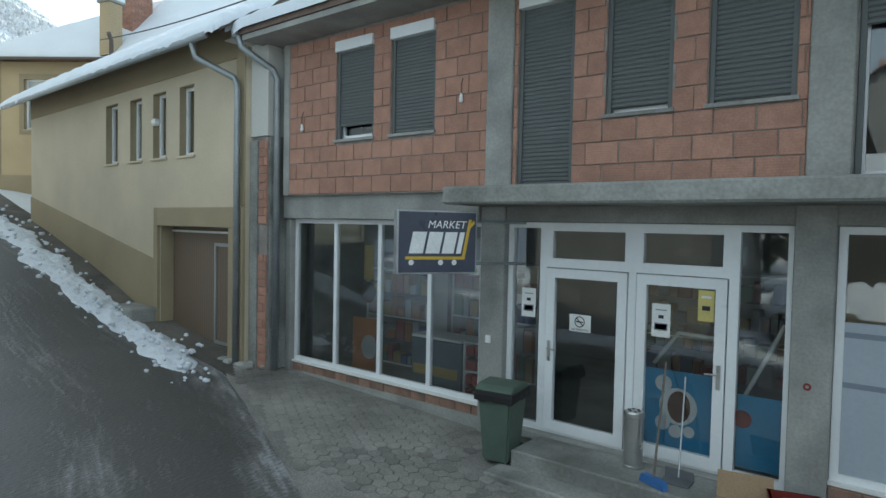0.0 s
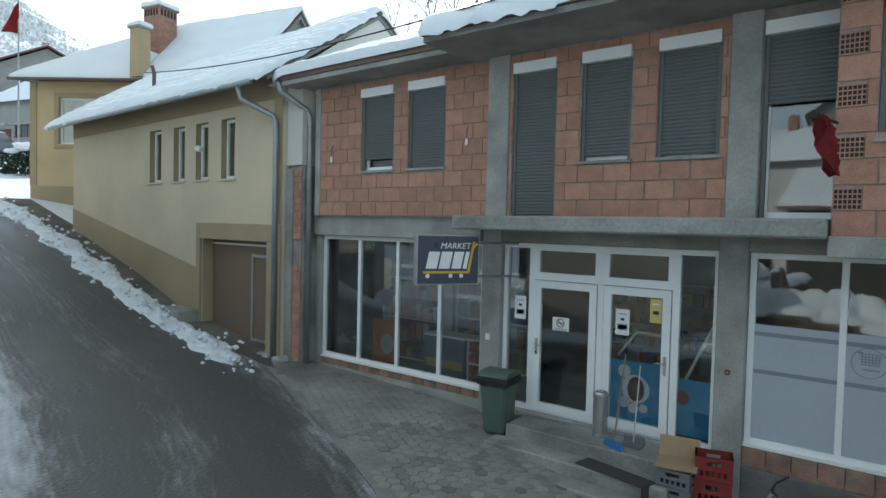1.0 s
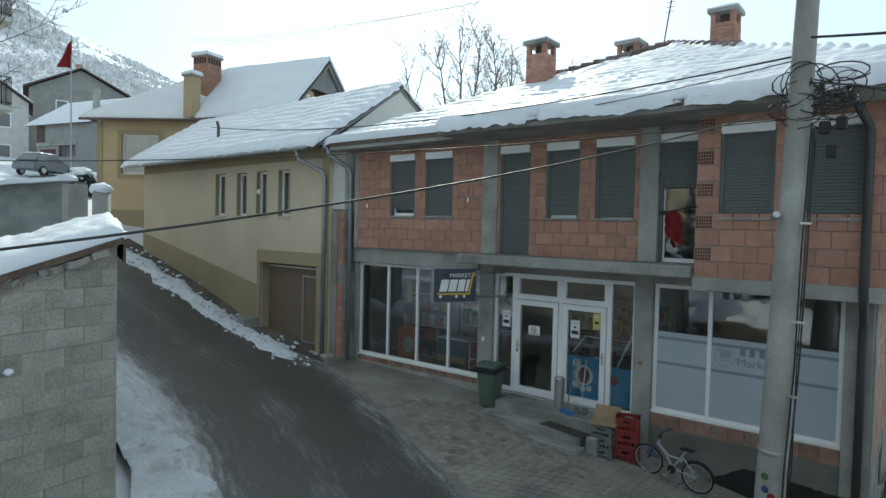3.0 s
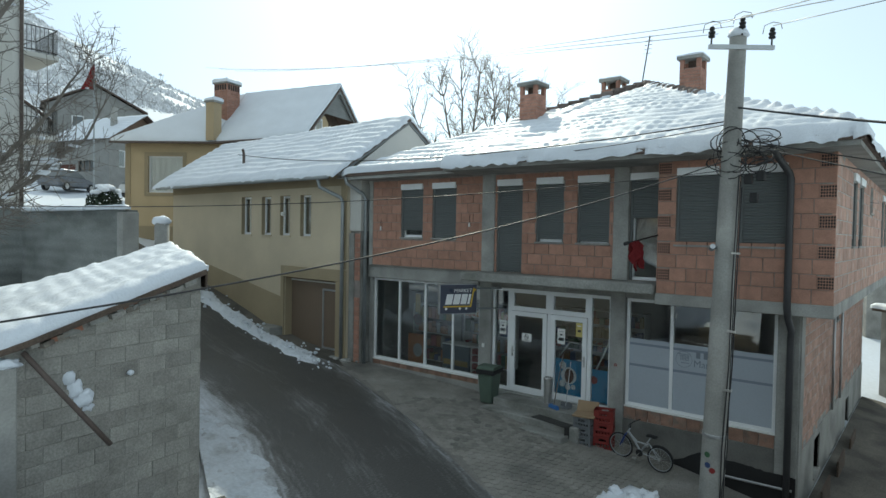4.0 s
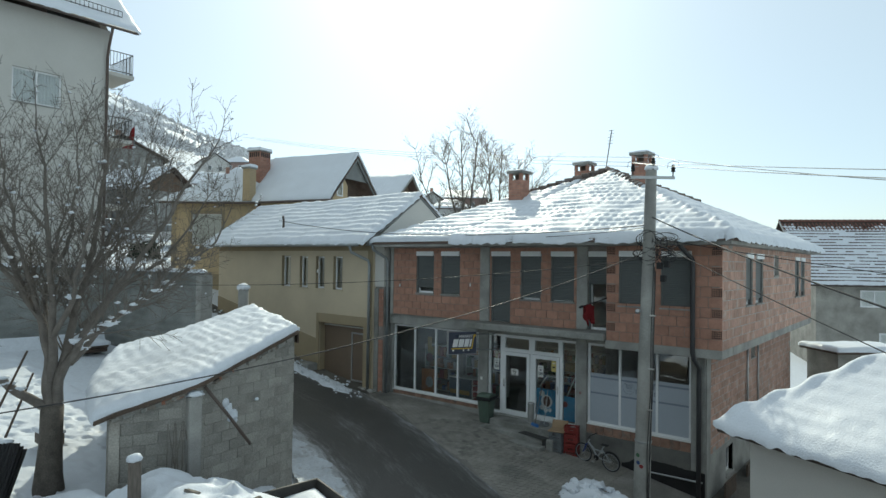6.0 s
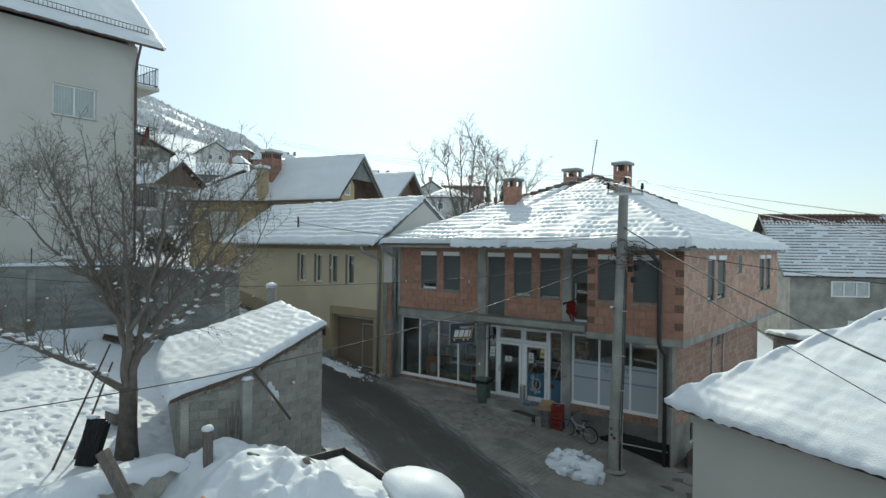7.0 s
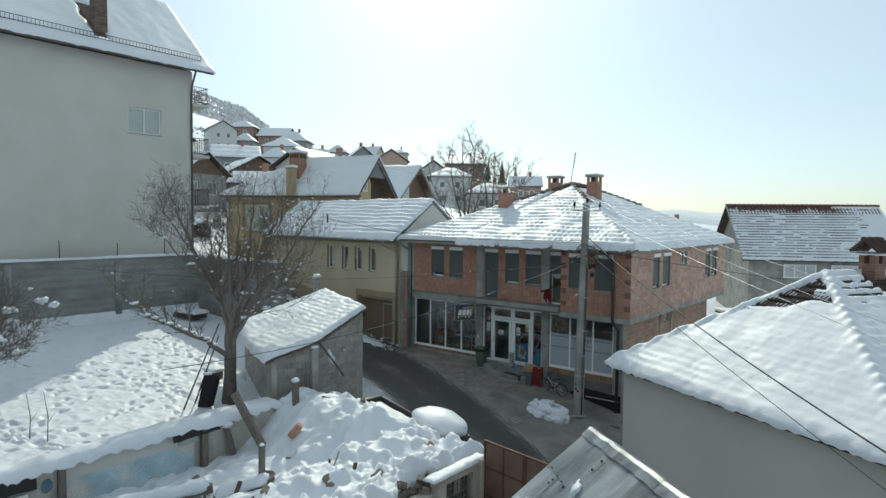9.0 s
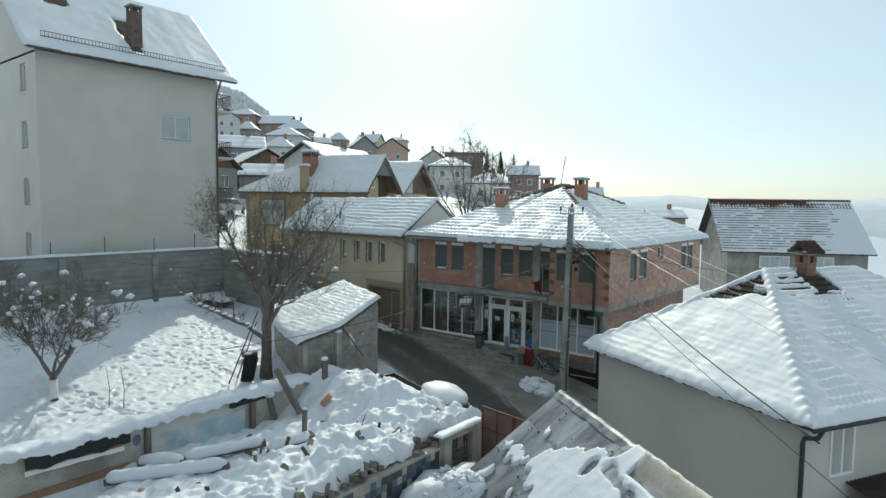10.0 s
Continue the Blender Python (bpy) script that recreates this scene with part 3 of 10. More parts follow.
ROAD_L = [(-40, -6.9), (-26, -4.9), (-18, -4.75), (-12, -5.3), (-7.5, -6.1), (-3.5, -7.1), (-0.6, -8.45), (3, -10.4), (7, -12.6), (12, -14.6), (20, -19), (34, -27)]
ROAD_R = [(-40, -2.6), (-26, -1.6), (-18, -1.1), (-12, -0.95), (-7.5, -0.8), (-4, -2.2), (0.2, -4.1), (3.2, -5.15), (6.2, -7.2), (13, -10.9), (20, -14), (34, -22)]
road = drape("road", ROAD_L, ROAD_R, 40, SLUSHY_ASPHALT, 0.05, "wet dark asphalt street with slush tracks", "road", waver=0.18)


def verge(name, left, right, start, end, share, label, seed):
    """Trodden snow with a ragged edge along the street's rim; share: how much of the width it takes."""
    bm = bmesh.new()
    rows = []
    n = int((end - start) / 0.055)
    lx, ly, rx, ry = [p[0] for p in left], [p[1] for p in left], [p[0] for p in right], [p[1] for p in right]
    for i in range(n + 1):
        x = start + (end - start) * i / n
        y0, y1 = float(np.interp(x, lx, ly)) - 0.15, float(np.interp(x, rx, ry))
        q = Vector((x, seed, 0))
        wide = (y1 - y0) * (share + 0.07 * smooth(-7.0, -3.0, x)) * (1 + 0.16 * noise.noise(q * 0.7) + 0.14 * noise.noise(q * 2.3) + 0.1 * noise.noise(q * 6.0)) * smooth(0.0, 0.08, min(i, n - i) / n + 0.01)
        row = []
        for j in range(25):
            f = j / 24
            p = Vector((x, y0 + wide * f, seed))
            lump = 0.035 + 0.035 * noise.noise(p * 2.3) + 0.05 * abs(noise.noise(p * 4.1)) + 0.03 * noise.noise(p * 9.0) - 0.05 * smooth(0.25, 0.45, noise.noise(p * 3.3 + Vector((4, 0, 0))))
            z = street(x) + 0.055 + max(0.0, lump + 0.05 * (1 - f)) * min(1.0, (1 - f) * 5)
            row.append(bm.verts.new((x, p.y, z if j < 24 else street(x) + 0.02)))
        rows.append(row)
    for r0, r1 in zip(rows, rows[1:]):
        for k in range(24):
            bm.faces.new((r0[k], r1[k], r1[k + 1], r0[k + 1]))
    return tagged(part(name, bm, DIRTY_SNOW, None, smooth=True), label, "snow", kind="structure")


verge("verge_snow", ROAD_L, ROAD_R, -22.0, 9.0, 0.175, "grey trodden snow along the street's rim", 3.0)
PAVE_N = [(-7.6, -0.1), (-4, 0.15), (0, 0.15), (3, 0.15), (6.5, 0.1)]
PAVE_S = [(-7.6, -0.75), (-4, -2.25), (0.2, -4.15), (3.2, -5.25), (6.5, -7.4)]
pavement = drape("pavement", PAVE_N, PAVE_S, 16, GRIT, 0.055, "worn grey hexagonal paving in front of the shop", "pavement")


def bank(name, line, width, height, label, seed, material=None):
    """A ridge of ploughed snow along a line of (x, y)."""
    b = thing(name, label, "snow bank", kind="structure")
    pts = [Vector((*p, 0)) for p in line]
    bm = bmesh.new()
    prof = (-1.0, -0.9, -0.75, -0.6, -0.45, -0.3, -0.15, 0.0, 0.15, 0.3, 0.45, 0.6, 0.75, 0.9, 1.0)
    rows = []
    for p, q in zip(pts, pts[1:]):
        n = max(1, int((q - p).length / 0.055))
        side = (q - p).normalized().cross(Vector((0, 0, 1)))
        for k in range(n):
            c = p.lerp(q, k / n)
            w = width * (0.75 + 0.5 * noise.noise(c * 0.8 + Vector((seed, 0, 0))) + 0.25 * noise.noise(c * 2.5))
            h = height * (0.8 + 0.5 * noise.noise(c * 0.9 + Vector((0, seed, 0))))
            end = smooth(0.0, 1.3, min((c - pts[0]).length, (c - pts[-1]).length))
            w, h = w * (0.35 + 0.65 * end), h * (0.15 + 0.85 * end)
            row = []
            for f in prof:
                s = c + side * (f * w)
                z = street(s.x) + 0.03 + h * max(0.0, 1 - f * f) ** 0.8 * (0.8 + 0.5 * noise.noise(s * 3.2) + 0.45 * noise.noise(s * 7) + 0.35 * noise.noise(s * 13))
                row.append(bm.verts.new((s.x, s.y, z if abs(f) < 1 else street(s.x) - 0.02)))
            rows.append(row)
    for r0, r1 in zip(rows, rows[1:]):
        for k in range(len(prof) - 1):
            bm.faces.new((r0[k], r0[k + 1], r1[k + 1], r1[k]))
    part("snow", bm, material or SNOW_FIELD, b, smooth=True)
    return b


bank("snow_bank", [(-30, -0.9), (-24, -0.7), (-18.5, -1.0), (-13, -1.15), (-9.3, -1.05), (-8.2, -1.25), (-7.2, -1.5)], 0.55, 0.17, "ridge of ploughed snow along the house front", 2.0)
rng = random.Random(12)
clods = thing("snow_clods", "loose clods of snow along the ploughed edge", "snow", kind="stuff")
bm = bmesh.new()
for k in range(260):
    t = rng.random()
    x = -26 + 19.2 * t ** 0.7
    y = float(np.interp(x, [-26, -18.5, -13, -9.3, -7], [-0.75, -1.0, -1.15, -1.05, -1.5])) + rng.gauss(0, 0.3)
    r = rng.uniform(0.015, 0.06)
    snow_lump(bm, (x, y, street(x) + 0.06 + (0.14 if abs(rng.gauss(0, 1)) < 0.7 else 0.0)), (r * 1.2, r, r * 0.8), seed=k, rough=0.6)
part("clods", bm, SNOW_FIELD, clods, kind="stuff")
gutter_strip = drape("gutter_strip", [(-24, 0.5), (-18.4, 0.1), (-13, 0.0), (-9.5, 0.0), (-6.7, 0.1)], [(-24, -0.55), (-18.4, -0.75), (-13, -0.85), (-9.5, -0.9), (-6.7, -1.0)], 5, EARTH, 0.06, "bare wet strip at the foot of the house", "kerb")
kerb = thing("door_slab", "worn concrete slab beside the garage door", "slab", (-10.75, -0.75, 0), -2, kind="structure")
part("slab", boxes((-0.7, 0.35, -0.2, 0.35, 0.2, street(-10.75) + 0.26), bevel=0.03), CONCRETE_DARK, kerb)
rng = random.Random(5)
for k in range(9):
    st = thing("loose_stone", "loose stone at the foot of the wall", "stone", (-7.2 + rng.uniform(-0.5, 0.45), -0.45 + rng.uniform(-0.2, 0.2), street(-7.2) + 0.07), rng.uniform(0, 90), group="loose stones")
    r = rng.uniform(0.06, 0.15)
    part("stone", boxes((-r, r, -r * 0.7, r * 0.7, -r * 0.4, r * 0.45), bevel=r * 0.25), CONCRETE, st)

# muddy alley along the shop's side wall
bm = bmesh.new()
cols = []
for i in range(15):
    x = 4.66 + 3.4 * i / 14
    cols.append([bm.verts.new((x + (0.35 * noise.noise(Vector((x, y, 1))) if i == 14 else 0), y, ground_z(x, y) + 0.05 + 0.03 * noise.noise(Vector((x * 2.5, y * 2.5, 3))))) for y in (-1.6 + 13.2 * j / 44 for j in range(45))])
for c0, c1 in zip(cols, cols[1:]):
    for k in range(44):
        bm.faces.new((c0[k], c1[k], c1[k + 1], c0[k + 1]))
tagged(part("alley", bm, EARTH, None, smooth=True), "muddy dark alley beside the shop's side wall", "alley", kind="structure")

# hills across the valley; the haze that pales them is in their colour
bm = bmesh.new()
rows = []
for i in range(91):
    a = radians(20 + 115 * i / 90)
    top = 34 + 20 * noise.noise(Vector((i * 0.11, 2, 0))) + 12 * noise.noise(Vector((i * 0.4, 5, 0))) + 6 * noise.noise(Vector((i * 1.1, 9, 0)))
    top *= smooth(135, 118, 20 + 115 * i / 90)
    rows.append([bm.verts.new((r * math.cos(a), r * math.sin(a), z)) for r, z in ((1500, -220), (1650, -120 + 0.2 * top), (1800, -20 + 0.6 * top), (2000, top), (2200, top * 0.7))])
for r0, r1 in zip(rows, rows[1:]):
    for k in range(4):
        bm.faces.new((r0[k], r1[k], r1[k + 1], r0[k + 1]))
tagged(part("far_hills", bm, HAZED_HILL, None, smooth=True), "wooded hills across the valley, haze put into their pale colour", "backdrop", kind="structure")

# ---- the market building ----
shop = thing("market_building", "two-storey market with unplastered orange clay block walls and snowy hip roof", "building")

# openings: u0, u1, z0, z1
UP_L = [(-5.32, -4.51, 4.11, 5.6), (-4.17, -3.36, 4.11, 5.6)]
UP_M = [(-2.06, -1.33, 3.31, 5.6), (-0.94, -0.22, 4.08, 5.6), (0.13, 0.9, 4.08, 5.6)]
UP_D = [(1.36, 2.15, 3.31, 5.6)]
UP_R = [(2.51, 3.30, 4.1, 5.6), (3.66, 4.45, 4.1, 5.6)]
SIDE_UP = [(1.7, 2.5, 4.12, 5.6), (2.86, 3.85, 4.12, 5.6), (5.42, 6.2, 4.93, 5.6), (9.2, 10.1, 4.1, 5.6), (10.4, 11.35, 4.1, 5.6)]
YU, YR, XS, XL = -0.2, -0.72, 5.18, 4.6
TOP = 5.82

# mortar cores, 1.5 cm behind the faces of the blocks
front_core = part("wall", wall(bmesh.new(), -6.45, 2.15, 3.28, TOP, 0.25, UP_L + UP_M + UP_D, FRONT(YU + 0.015)), MORTAR, shop, "orange clay block front wall")
right_core = part("wall", wall(bmesh.new(), 2.15, XS - 0.015, 3.12, TOP, 0.25, UP_R, FRONT(YR + 0.015)), MORTAR, shop, "orange clay block wall of the jutting bay")
side_core = part("wall", wall(bmesh.new(), YR + 0.02, 12.9, 3.12, TOP, 0.25, SIDE_UP, SIDE(XS - 0.009)), MORTAR_PALE, shop, "weathered clay block side wall")
LOW_HOLES = [(5.0, 5.55, 2.25, 2.72)]
low_core = part("wall", wall(bmesh.new(), 0.35, 11.8, -1.6, 3.0, 0.25, LOW_HOLES + [(1.9, 2.7, -0.75, 0.05), (7.4, 8.2, -1.0, -0.2)], SIDE(XL - 0.009)), MORTAR_PALE, shop, "clay block lower side wall")
part("back_wall", boxes((-6.7, 4.6, 11.6, 11.8, -1.6, TOP), (-6.9, -6.7, 0.1, 11.8, -0.5, TOP)), CONCRETE, shop)

# concrete frame: columns, beams, canopy
def concrete(name, *sizes, material=None, label="", bevel=0.012):
    return part(name, boxes(*sizes, bevel=bevel), material or CONCRETE, shop, label)

concrete("column", (-6.6, -6.45, YU - 0.01, 0.1, 3.28, TOP))
concrete("column", (-2.5, -2.12, YU - 0.03, 0.1, 3.3, TOP))
concrete("column", (1.0, 1.35, YU - 0.03, 0.1, 3.3, TOP))
concrete("column", (-6.72, -6.59, -0.04, 0.3, 0.0, 2.9))
concrete("column", (-2.66, -2.29, -0.05, 0.3, -0.1, 3.1))
concrete("column", (0.91, 1.25, -0.05, 0.3, -0.6, 3.1))
concrete("column", (4.23, 4.6, -0.03, 0.35, -1.5, 2.95))
concrete("beam", (-6.72, -2.66, -0.1, 0.3, 2.905, 3.29))
concrete("beam", (-2.66, 2.15, -0.02, 0.3, 2.905, 3.1))
concrete("bay_beam", (2.13, XS + 0.01, YR - 0.02, 0.35, 2.9, 3.125))
concrete("side_beam", (4.35, XS + 0.015, 0.35, 12.92, 2.9, 3.125))
concrete("canopy_slab", (-2.68, 2.13, -0.86, 0.05, 3.09, 3.3), material=CONCRETE_DARK, label="weathered concrete canopy slab over the shop doors", bevel=0.025)
concrete("eaves_beam", (-6.8, XS, YU + 0.06, 0.25, 5.66, 5.99), material=CONCRETE)
concrete("base_wall", (1.25, 4.23, -0.03, 0.25, -1.4, 0.27), material=SHADED_PLINTH, label="concrete plinth with shade put into its dark colour")
part("base_wall", wall(bmesh.new(), 0.35, 11.82, -1.9, 0.2, 0.3, [(1.9, 2.7, -0.75, 0.05), (7.4, 8.2, -1.0, -0.2)], SIDE(XL + 0.02)), CONCRETE, shop)
concrete("corner_post", (4.6, 4.63, 0.0, 0.35, -1.5, 2.9), bevel=0.005)
concrete("soffit", (-2.83, 5.55, -1.42, 0.3, 5.74, 5.825), (5.15, 5.55, 0.3, 12.7, 5.74, 5.825), material=CONCRETE, bevel=0.0)
concrete("soffit", (-6.9, -2.83, -0.8, 0.3, 5.75, 5.835), material=CONCRETE, bevel=0.0)
concrete("floor_slab", (-6.7, 4.6, 0.3, 11.6, 3.0, 3.2), (-6.7, 5.0, 0.3, 11.6, 5.7, 5.8), bevel=0.0)
concrete("ground_slab", (-6.7, 4.6, 0.0, 11.6, 0.15, 0.33), bevel=0.0)
part("inner_wall", boxes((-6.7, 4.6, 4.6, 4.7, 0.3, 3.0), (-6.6, 4.5, 1.6, 1.65, 3.3, 5.7)), ROOM, shop)

# roller shutters
def shutter_mesh(w, h, pitch=0.048):
    bm = bmesh.new()
    n = max(1, int(h / pitch))
    p = h / n
    pts = []
    for k in range(n):
        pts += [(0.0, k * p), (-0.011, k * p + p * 0.3), (-0.011, k * p + p * 0.75), (0.0, k * p + p * 0.98)]
    pts.append((0.0, h))
    a = [bm.verts.new((0, y, z)) for y, z in pts]
    b = [bm.verts.new((w, y, z)) for y, z in pts]
    for i in range(len(a) - 1):
        bm.faces.new((a[i], b[i], b[i + 1], a[i + 1]))
    box(bm, 0, w, 0.002, 0.012, 0, h)
    return bm


def window(m, h, closed=1.0, boxh=0.16, sill=True, parent=None, glass_door=False):
    """A white frame with glass, a roller shutter let down to the given share, its box and its sill. h: hole; m: the wall's plane."""
    u0, u1, z0, z1 = h
    parent = parent or shop
    top = z1 - boxh if boxh else z1
    w = part("window", wall(bmesh.new(), u0 + 0.005, u1 - 0.005, z0 + 0.005, top, 0.06, [(u0 + 0.07, u1 - 0.07, z0 + 0.075, top - 0.07)], m @ Matrix.Translation((0, 0.13, 0))), PVC, parent, "white plastic window")
    part("pane", wall(bmesh.new(), u0 + 0.06, u1 - 0.06, z0 + 0.065, top - 0.06, 0.008, (), m @ Matrix.Translation((0, 0.155, 0))), GLASS, w)
    if boxh:
        b = bmesh.new()
        box(b, u0 + 0.01, u1 - 0.01, -0.035, 0.12, top, z1 - 0.005, m)
        part("shutter_box", b, PVC, w)
    if closed > 0:
        bot = top - (top - z0 - 0.02) * closed
        b = shutter_mesh(u1 - u0 - 0.1, top - bot)
        bmesh.ops.transform(b, matrix=m @ Matrix.Translation((u0 + 0.05, 0.07, bot)), verts=b.verts)
        part("shutter", b, SHUTTER, w, "dark grey roller shutter")
        for s in (u0 + 0.005, u1 - 0.05):
            b = bmesh.new()
            box(b, s, s + 0.045, 0.04, 0.1, z0 + 0.01, top, m)
            part("guide_rail", b, SHUTTER, w)
    if sill:
        b = bmesh.new()
        box(b, u0 - 0.03, u1 + 0.03, -0.03, 0.14, z0 - 0.035, z0 + 0.004, m)
        part("sill", b, CONCRETE, w)
    return w


MU, MR, MS, ML = FRONT(YU), FRONT(YR), SIDE(XS), SIDE(XL)
window(MU, UP_L[0], 0.86)
window(MU, UP_L[1], 1.0)
window(MU, UP_M[0], 1.0, sill=False)
window(MU, UP_M[1], 0.96)
window(MU, UP_M[2], 0.985)
window(MU, UP_D[0], 0.38, sill=False)
window(MR, UP_R[0], 1.0)
window(MR, UP_R[1], 1.0)
for hole, shut in zip(SIDE_UP, (0.9, 0.9, 0.0, 0.9, 0.9)):
    window(MS, hole, shut, boxh=0.16 if shut else 0)
window(ML, LOW_HOLES[0], 0.0, boxh=0)
window(SIDE(XL + 0.02), (1.9, 2.7, -0.75, 0.05), 0.0, boxh=0)
window(SIDE(XL + 0.02), (7.4, 8.2, -1.0, -0.2), 0.0, boxh=0)


# shop windows and doors
def shopfront(h, bars, film=None, y=0.06, name="shop_window", label="large white-framed shop window"):
    """A fixed window of several panes; bars: where its mullions stand."""
    u0, u1, z0, z1 = h
    edges = [u0, *bars, u1]
    holes = [(a + (0.07 if a == u0 else 0.035), b - (0.07 if b == u1 else 0.035), z0 + 0.075, z1 - 0.07) for a, b in zip(edges, edges[1:])]
    w = part(name, wall(bmesh.new(), u0, u1, z0, z1, 0.07, holes, FRONT(y)), PVC, shop, label)
    for a, b, c, d in holes:
        part("pane", wall(bmesh.new(), a - 0.01, b + 0.01, c - 0.01, d + 0.01, 0.008, (), FRONT(y + 0.03)), GLASS, w)
        if film:
            f = part("film", wall(bmesh.new(), a, b, c, film, 0.002, (), FRONT(y + 0.022)), FROST, w, "pale frosted film on the glass")
            for zz in (film - 0.14, film - 0.6):
                part("film_stripe", wall(bmesh.new(), a, b, zz, zz + 0.05, 0.002, (), FRONT(y + 0.018)), FILM_STRIPE, f)
    b = bmesh.new()
    box(b, u0 - 0.01, u1 + 0.01, y - 0.055, y + 0.05, z0 - 0.025, z0 + 0.006)
    part("sill", b, WHITE_PAINT, w)
    return w


left_window = shopfront((-6.59, -2.665, 0.49, 2.9), (-5.57, -4.585, -3.6))
right_window = shopfront((1.255, 4.225, 0.55, 2.9), (2.235, 3.3), film=2.03)

# door set: sidelight, door, door, sidelight, with fanlights
DOORS = [(-1.735, -0.71), (-0.62, 0.335)]
frame_holes = [(-2.22, -1.83, 0.42, 2.83), (-1.735, -0.71, 0.36, 2.36), (-1.66, -0.76, 2.47, 2.8), (-0.62, 0.335, 0.36, 2.36), (-0.55, 0.27, 2.47, 2.8), (0.43, 0.85, 0.42, 2.83)]
entrance = part("door_frame", wall(bmesh.new(), -2.288, 0.908, 0.34, 2.9, 0.08, frame_holes, FRONT(0.05)), PVC, shop, "white plastic shopfront frame with fanlights")
for k in (0, 2, 4, 5):
    a, b, c, d = frame_holes[k]
    part("pane", wall(bmesh.new(), a - 0.01, b + 0.01, c - 0.01, d + 0.01, 0.008, (), FRONT(0.09)), GLASS, entrance)
for k, (a, b) in enumerate(DOORS):
    leaf = part("door", wall(bmesh.new(), a + 0.012, b - 0.012, 0.37, 2.35, 0.07, [(a + 0.12, b - 0.12, 0.5, 2.24)], FRONT(0.03)), PVC, shop, "white glazed shop door")
    part("pane", wall(bmesh.new(), a + 0.11, b - 0.11, 0.49, 2.25, 0.008, (), FRONT(0.065)), GLASS, leaf)
    hx = a + 0.065 if k == 0 else b - 0.065
    bm = boxes((hx - 0.02, hx + 0.02, 0.015, 0.03, 1.22, 1.47), bevel=0.004)
    tube(bm, [(hx, 0.03, 1.38), (hx, -0.03, 1.38), (hx + (0.12 if k == 0 else -0.12), -0.035, 1.375)], 0.01, 8)
    part("handle", bm, STEEL, leaf, "steel lever handle")
concrete("threshold", (-2.3, 0.95, -0.08, 0.2, 0.25, 0.338), bevel=0.008)

# notices on the doors
def notice(parent, u0, u1, z0, z1, y, material, marks=()):
    n = part("notice", wall(bmesh.new(), u0, u1, z0, z1, 0.002, (), FRONT(y)), material, parent, "printed paper notice")
    for a, b, c, d, mt in marks:
        part("print", wall(bmesh.new(), u0 + a * (u1 - u0), u0 + b * (u1 - u0), z0 + c * (z1 - z0), z0 + d * (z1 - z0), 0.001, (), FRONT(y - 0.0015)), mt, n)
    return n


INK = paint("black_ink", (0.03, 0.03, 0.035), 0.6)
mask_marks = [(0.36, 0.64, 0.56, 0.66, INK), (0.2, 0.8, 0.8, 0.83, FILM_GREY), (0.15, 0.85, 0.2, 0.42, FILM_GREY), (0.2, 0.8, 0.23, 0.39, WHITE_PAINT), (0.3, 0.7, 0.29, 0.33, FILM_GREY)]
notice(entrance, -2.1, -1.9, 1.72, 2.08, 0.085, WHITE_PAINT, mask_marks)
smoke = notice(entrance, -1.42, -1.15, 1.62, 1.82, 0.06, WHITE_PAINT)
notice(entrance, -0.44, -0.24, 1.68, 2.04, 0.06, WHITE_PAINT, mask_marks)
notice(entrance, 0.04, 0.2, 1.9, 2.22, 0.06, paint("yellow_paper", (0.6, 0.5, 0.18), 0.6), [(0.2, 0.8, 0.75, 0.82, SIGN_WHITE), (0.25, 0.75, 0.35, 0.5, INK)])


def ring(cx, cz, r, w, y, sides=32):
    bm = bmesh.new()
    a = [[bm.verts.new((cx + q * math.cos(t), yy, cz + q * math.sin(t))) for t in (2 * math.pi * k / sides for k in range(sides))] for q, yy in ((r, y), (r - w, y), (r - w, y + 0.001), (r, y + 0.001))]
    for i in range(4):
        for k in range(sides):
            bm.faces.new((a[i][k], a[i][(k + 1) % sides], a[(i + 1) % 4][(k + 1) % sides], a[(i + 1) % 4][k]))
    return bm


bm = ring(-1.29, 1.735, 0.065, 0.011, 0.0575)
box(bm, -0.062, 0.062, 0, 0.001, -0.006, 0.006, Matrix.Translation((-1.29, 0.0575, 1.735)) @ Matrix.Rotation(radians(45), 4, 'Y'))
box(bm, -1.335, -1.245, 0.0575, 0.0585, 1.728, 1.742)
part("print", bm, INK, smoke)


def lettering(text, size, m, material, parent, depth=0.002, shear=0.0, name="lettering"):
    cu = bpy.data.curves.new(name, 'FONT')
    cu.body, cu.size, cu.extrude, cu.shear = text, size, depth, shear
    cu.align_x = 'CENTER'
    tmp = bpy.data.objects.new(name, cu)
    scene.collection.objects.link(tmp)
    deps = bpy.context.evaluated_depsgraph_get()
    me = bpy.data.meshes.new_from_object(tmp.evaluated_get(deps))
    bpy.data.objects.remove(tmp)
    bpy.data.curves.remove(cu)
    me.materials.clear()
    me.materials.append(material)
    ob = new(name, me)
    ob.parent = parent
    ob.matrix_local = m
    return ob


UPRIGHT = Matrix.Rotation(radians(90), 4, 'X')
lettering("NO SMOKING", 0.034, Matrix.Translation((-1.285, 0.0565, 1.632)) @ UPRIGHT, INK, smoke, 0.0005)

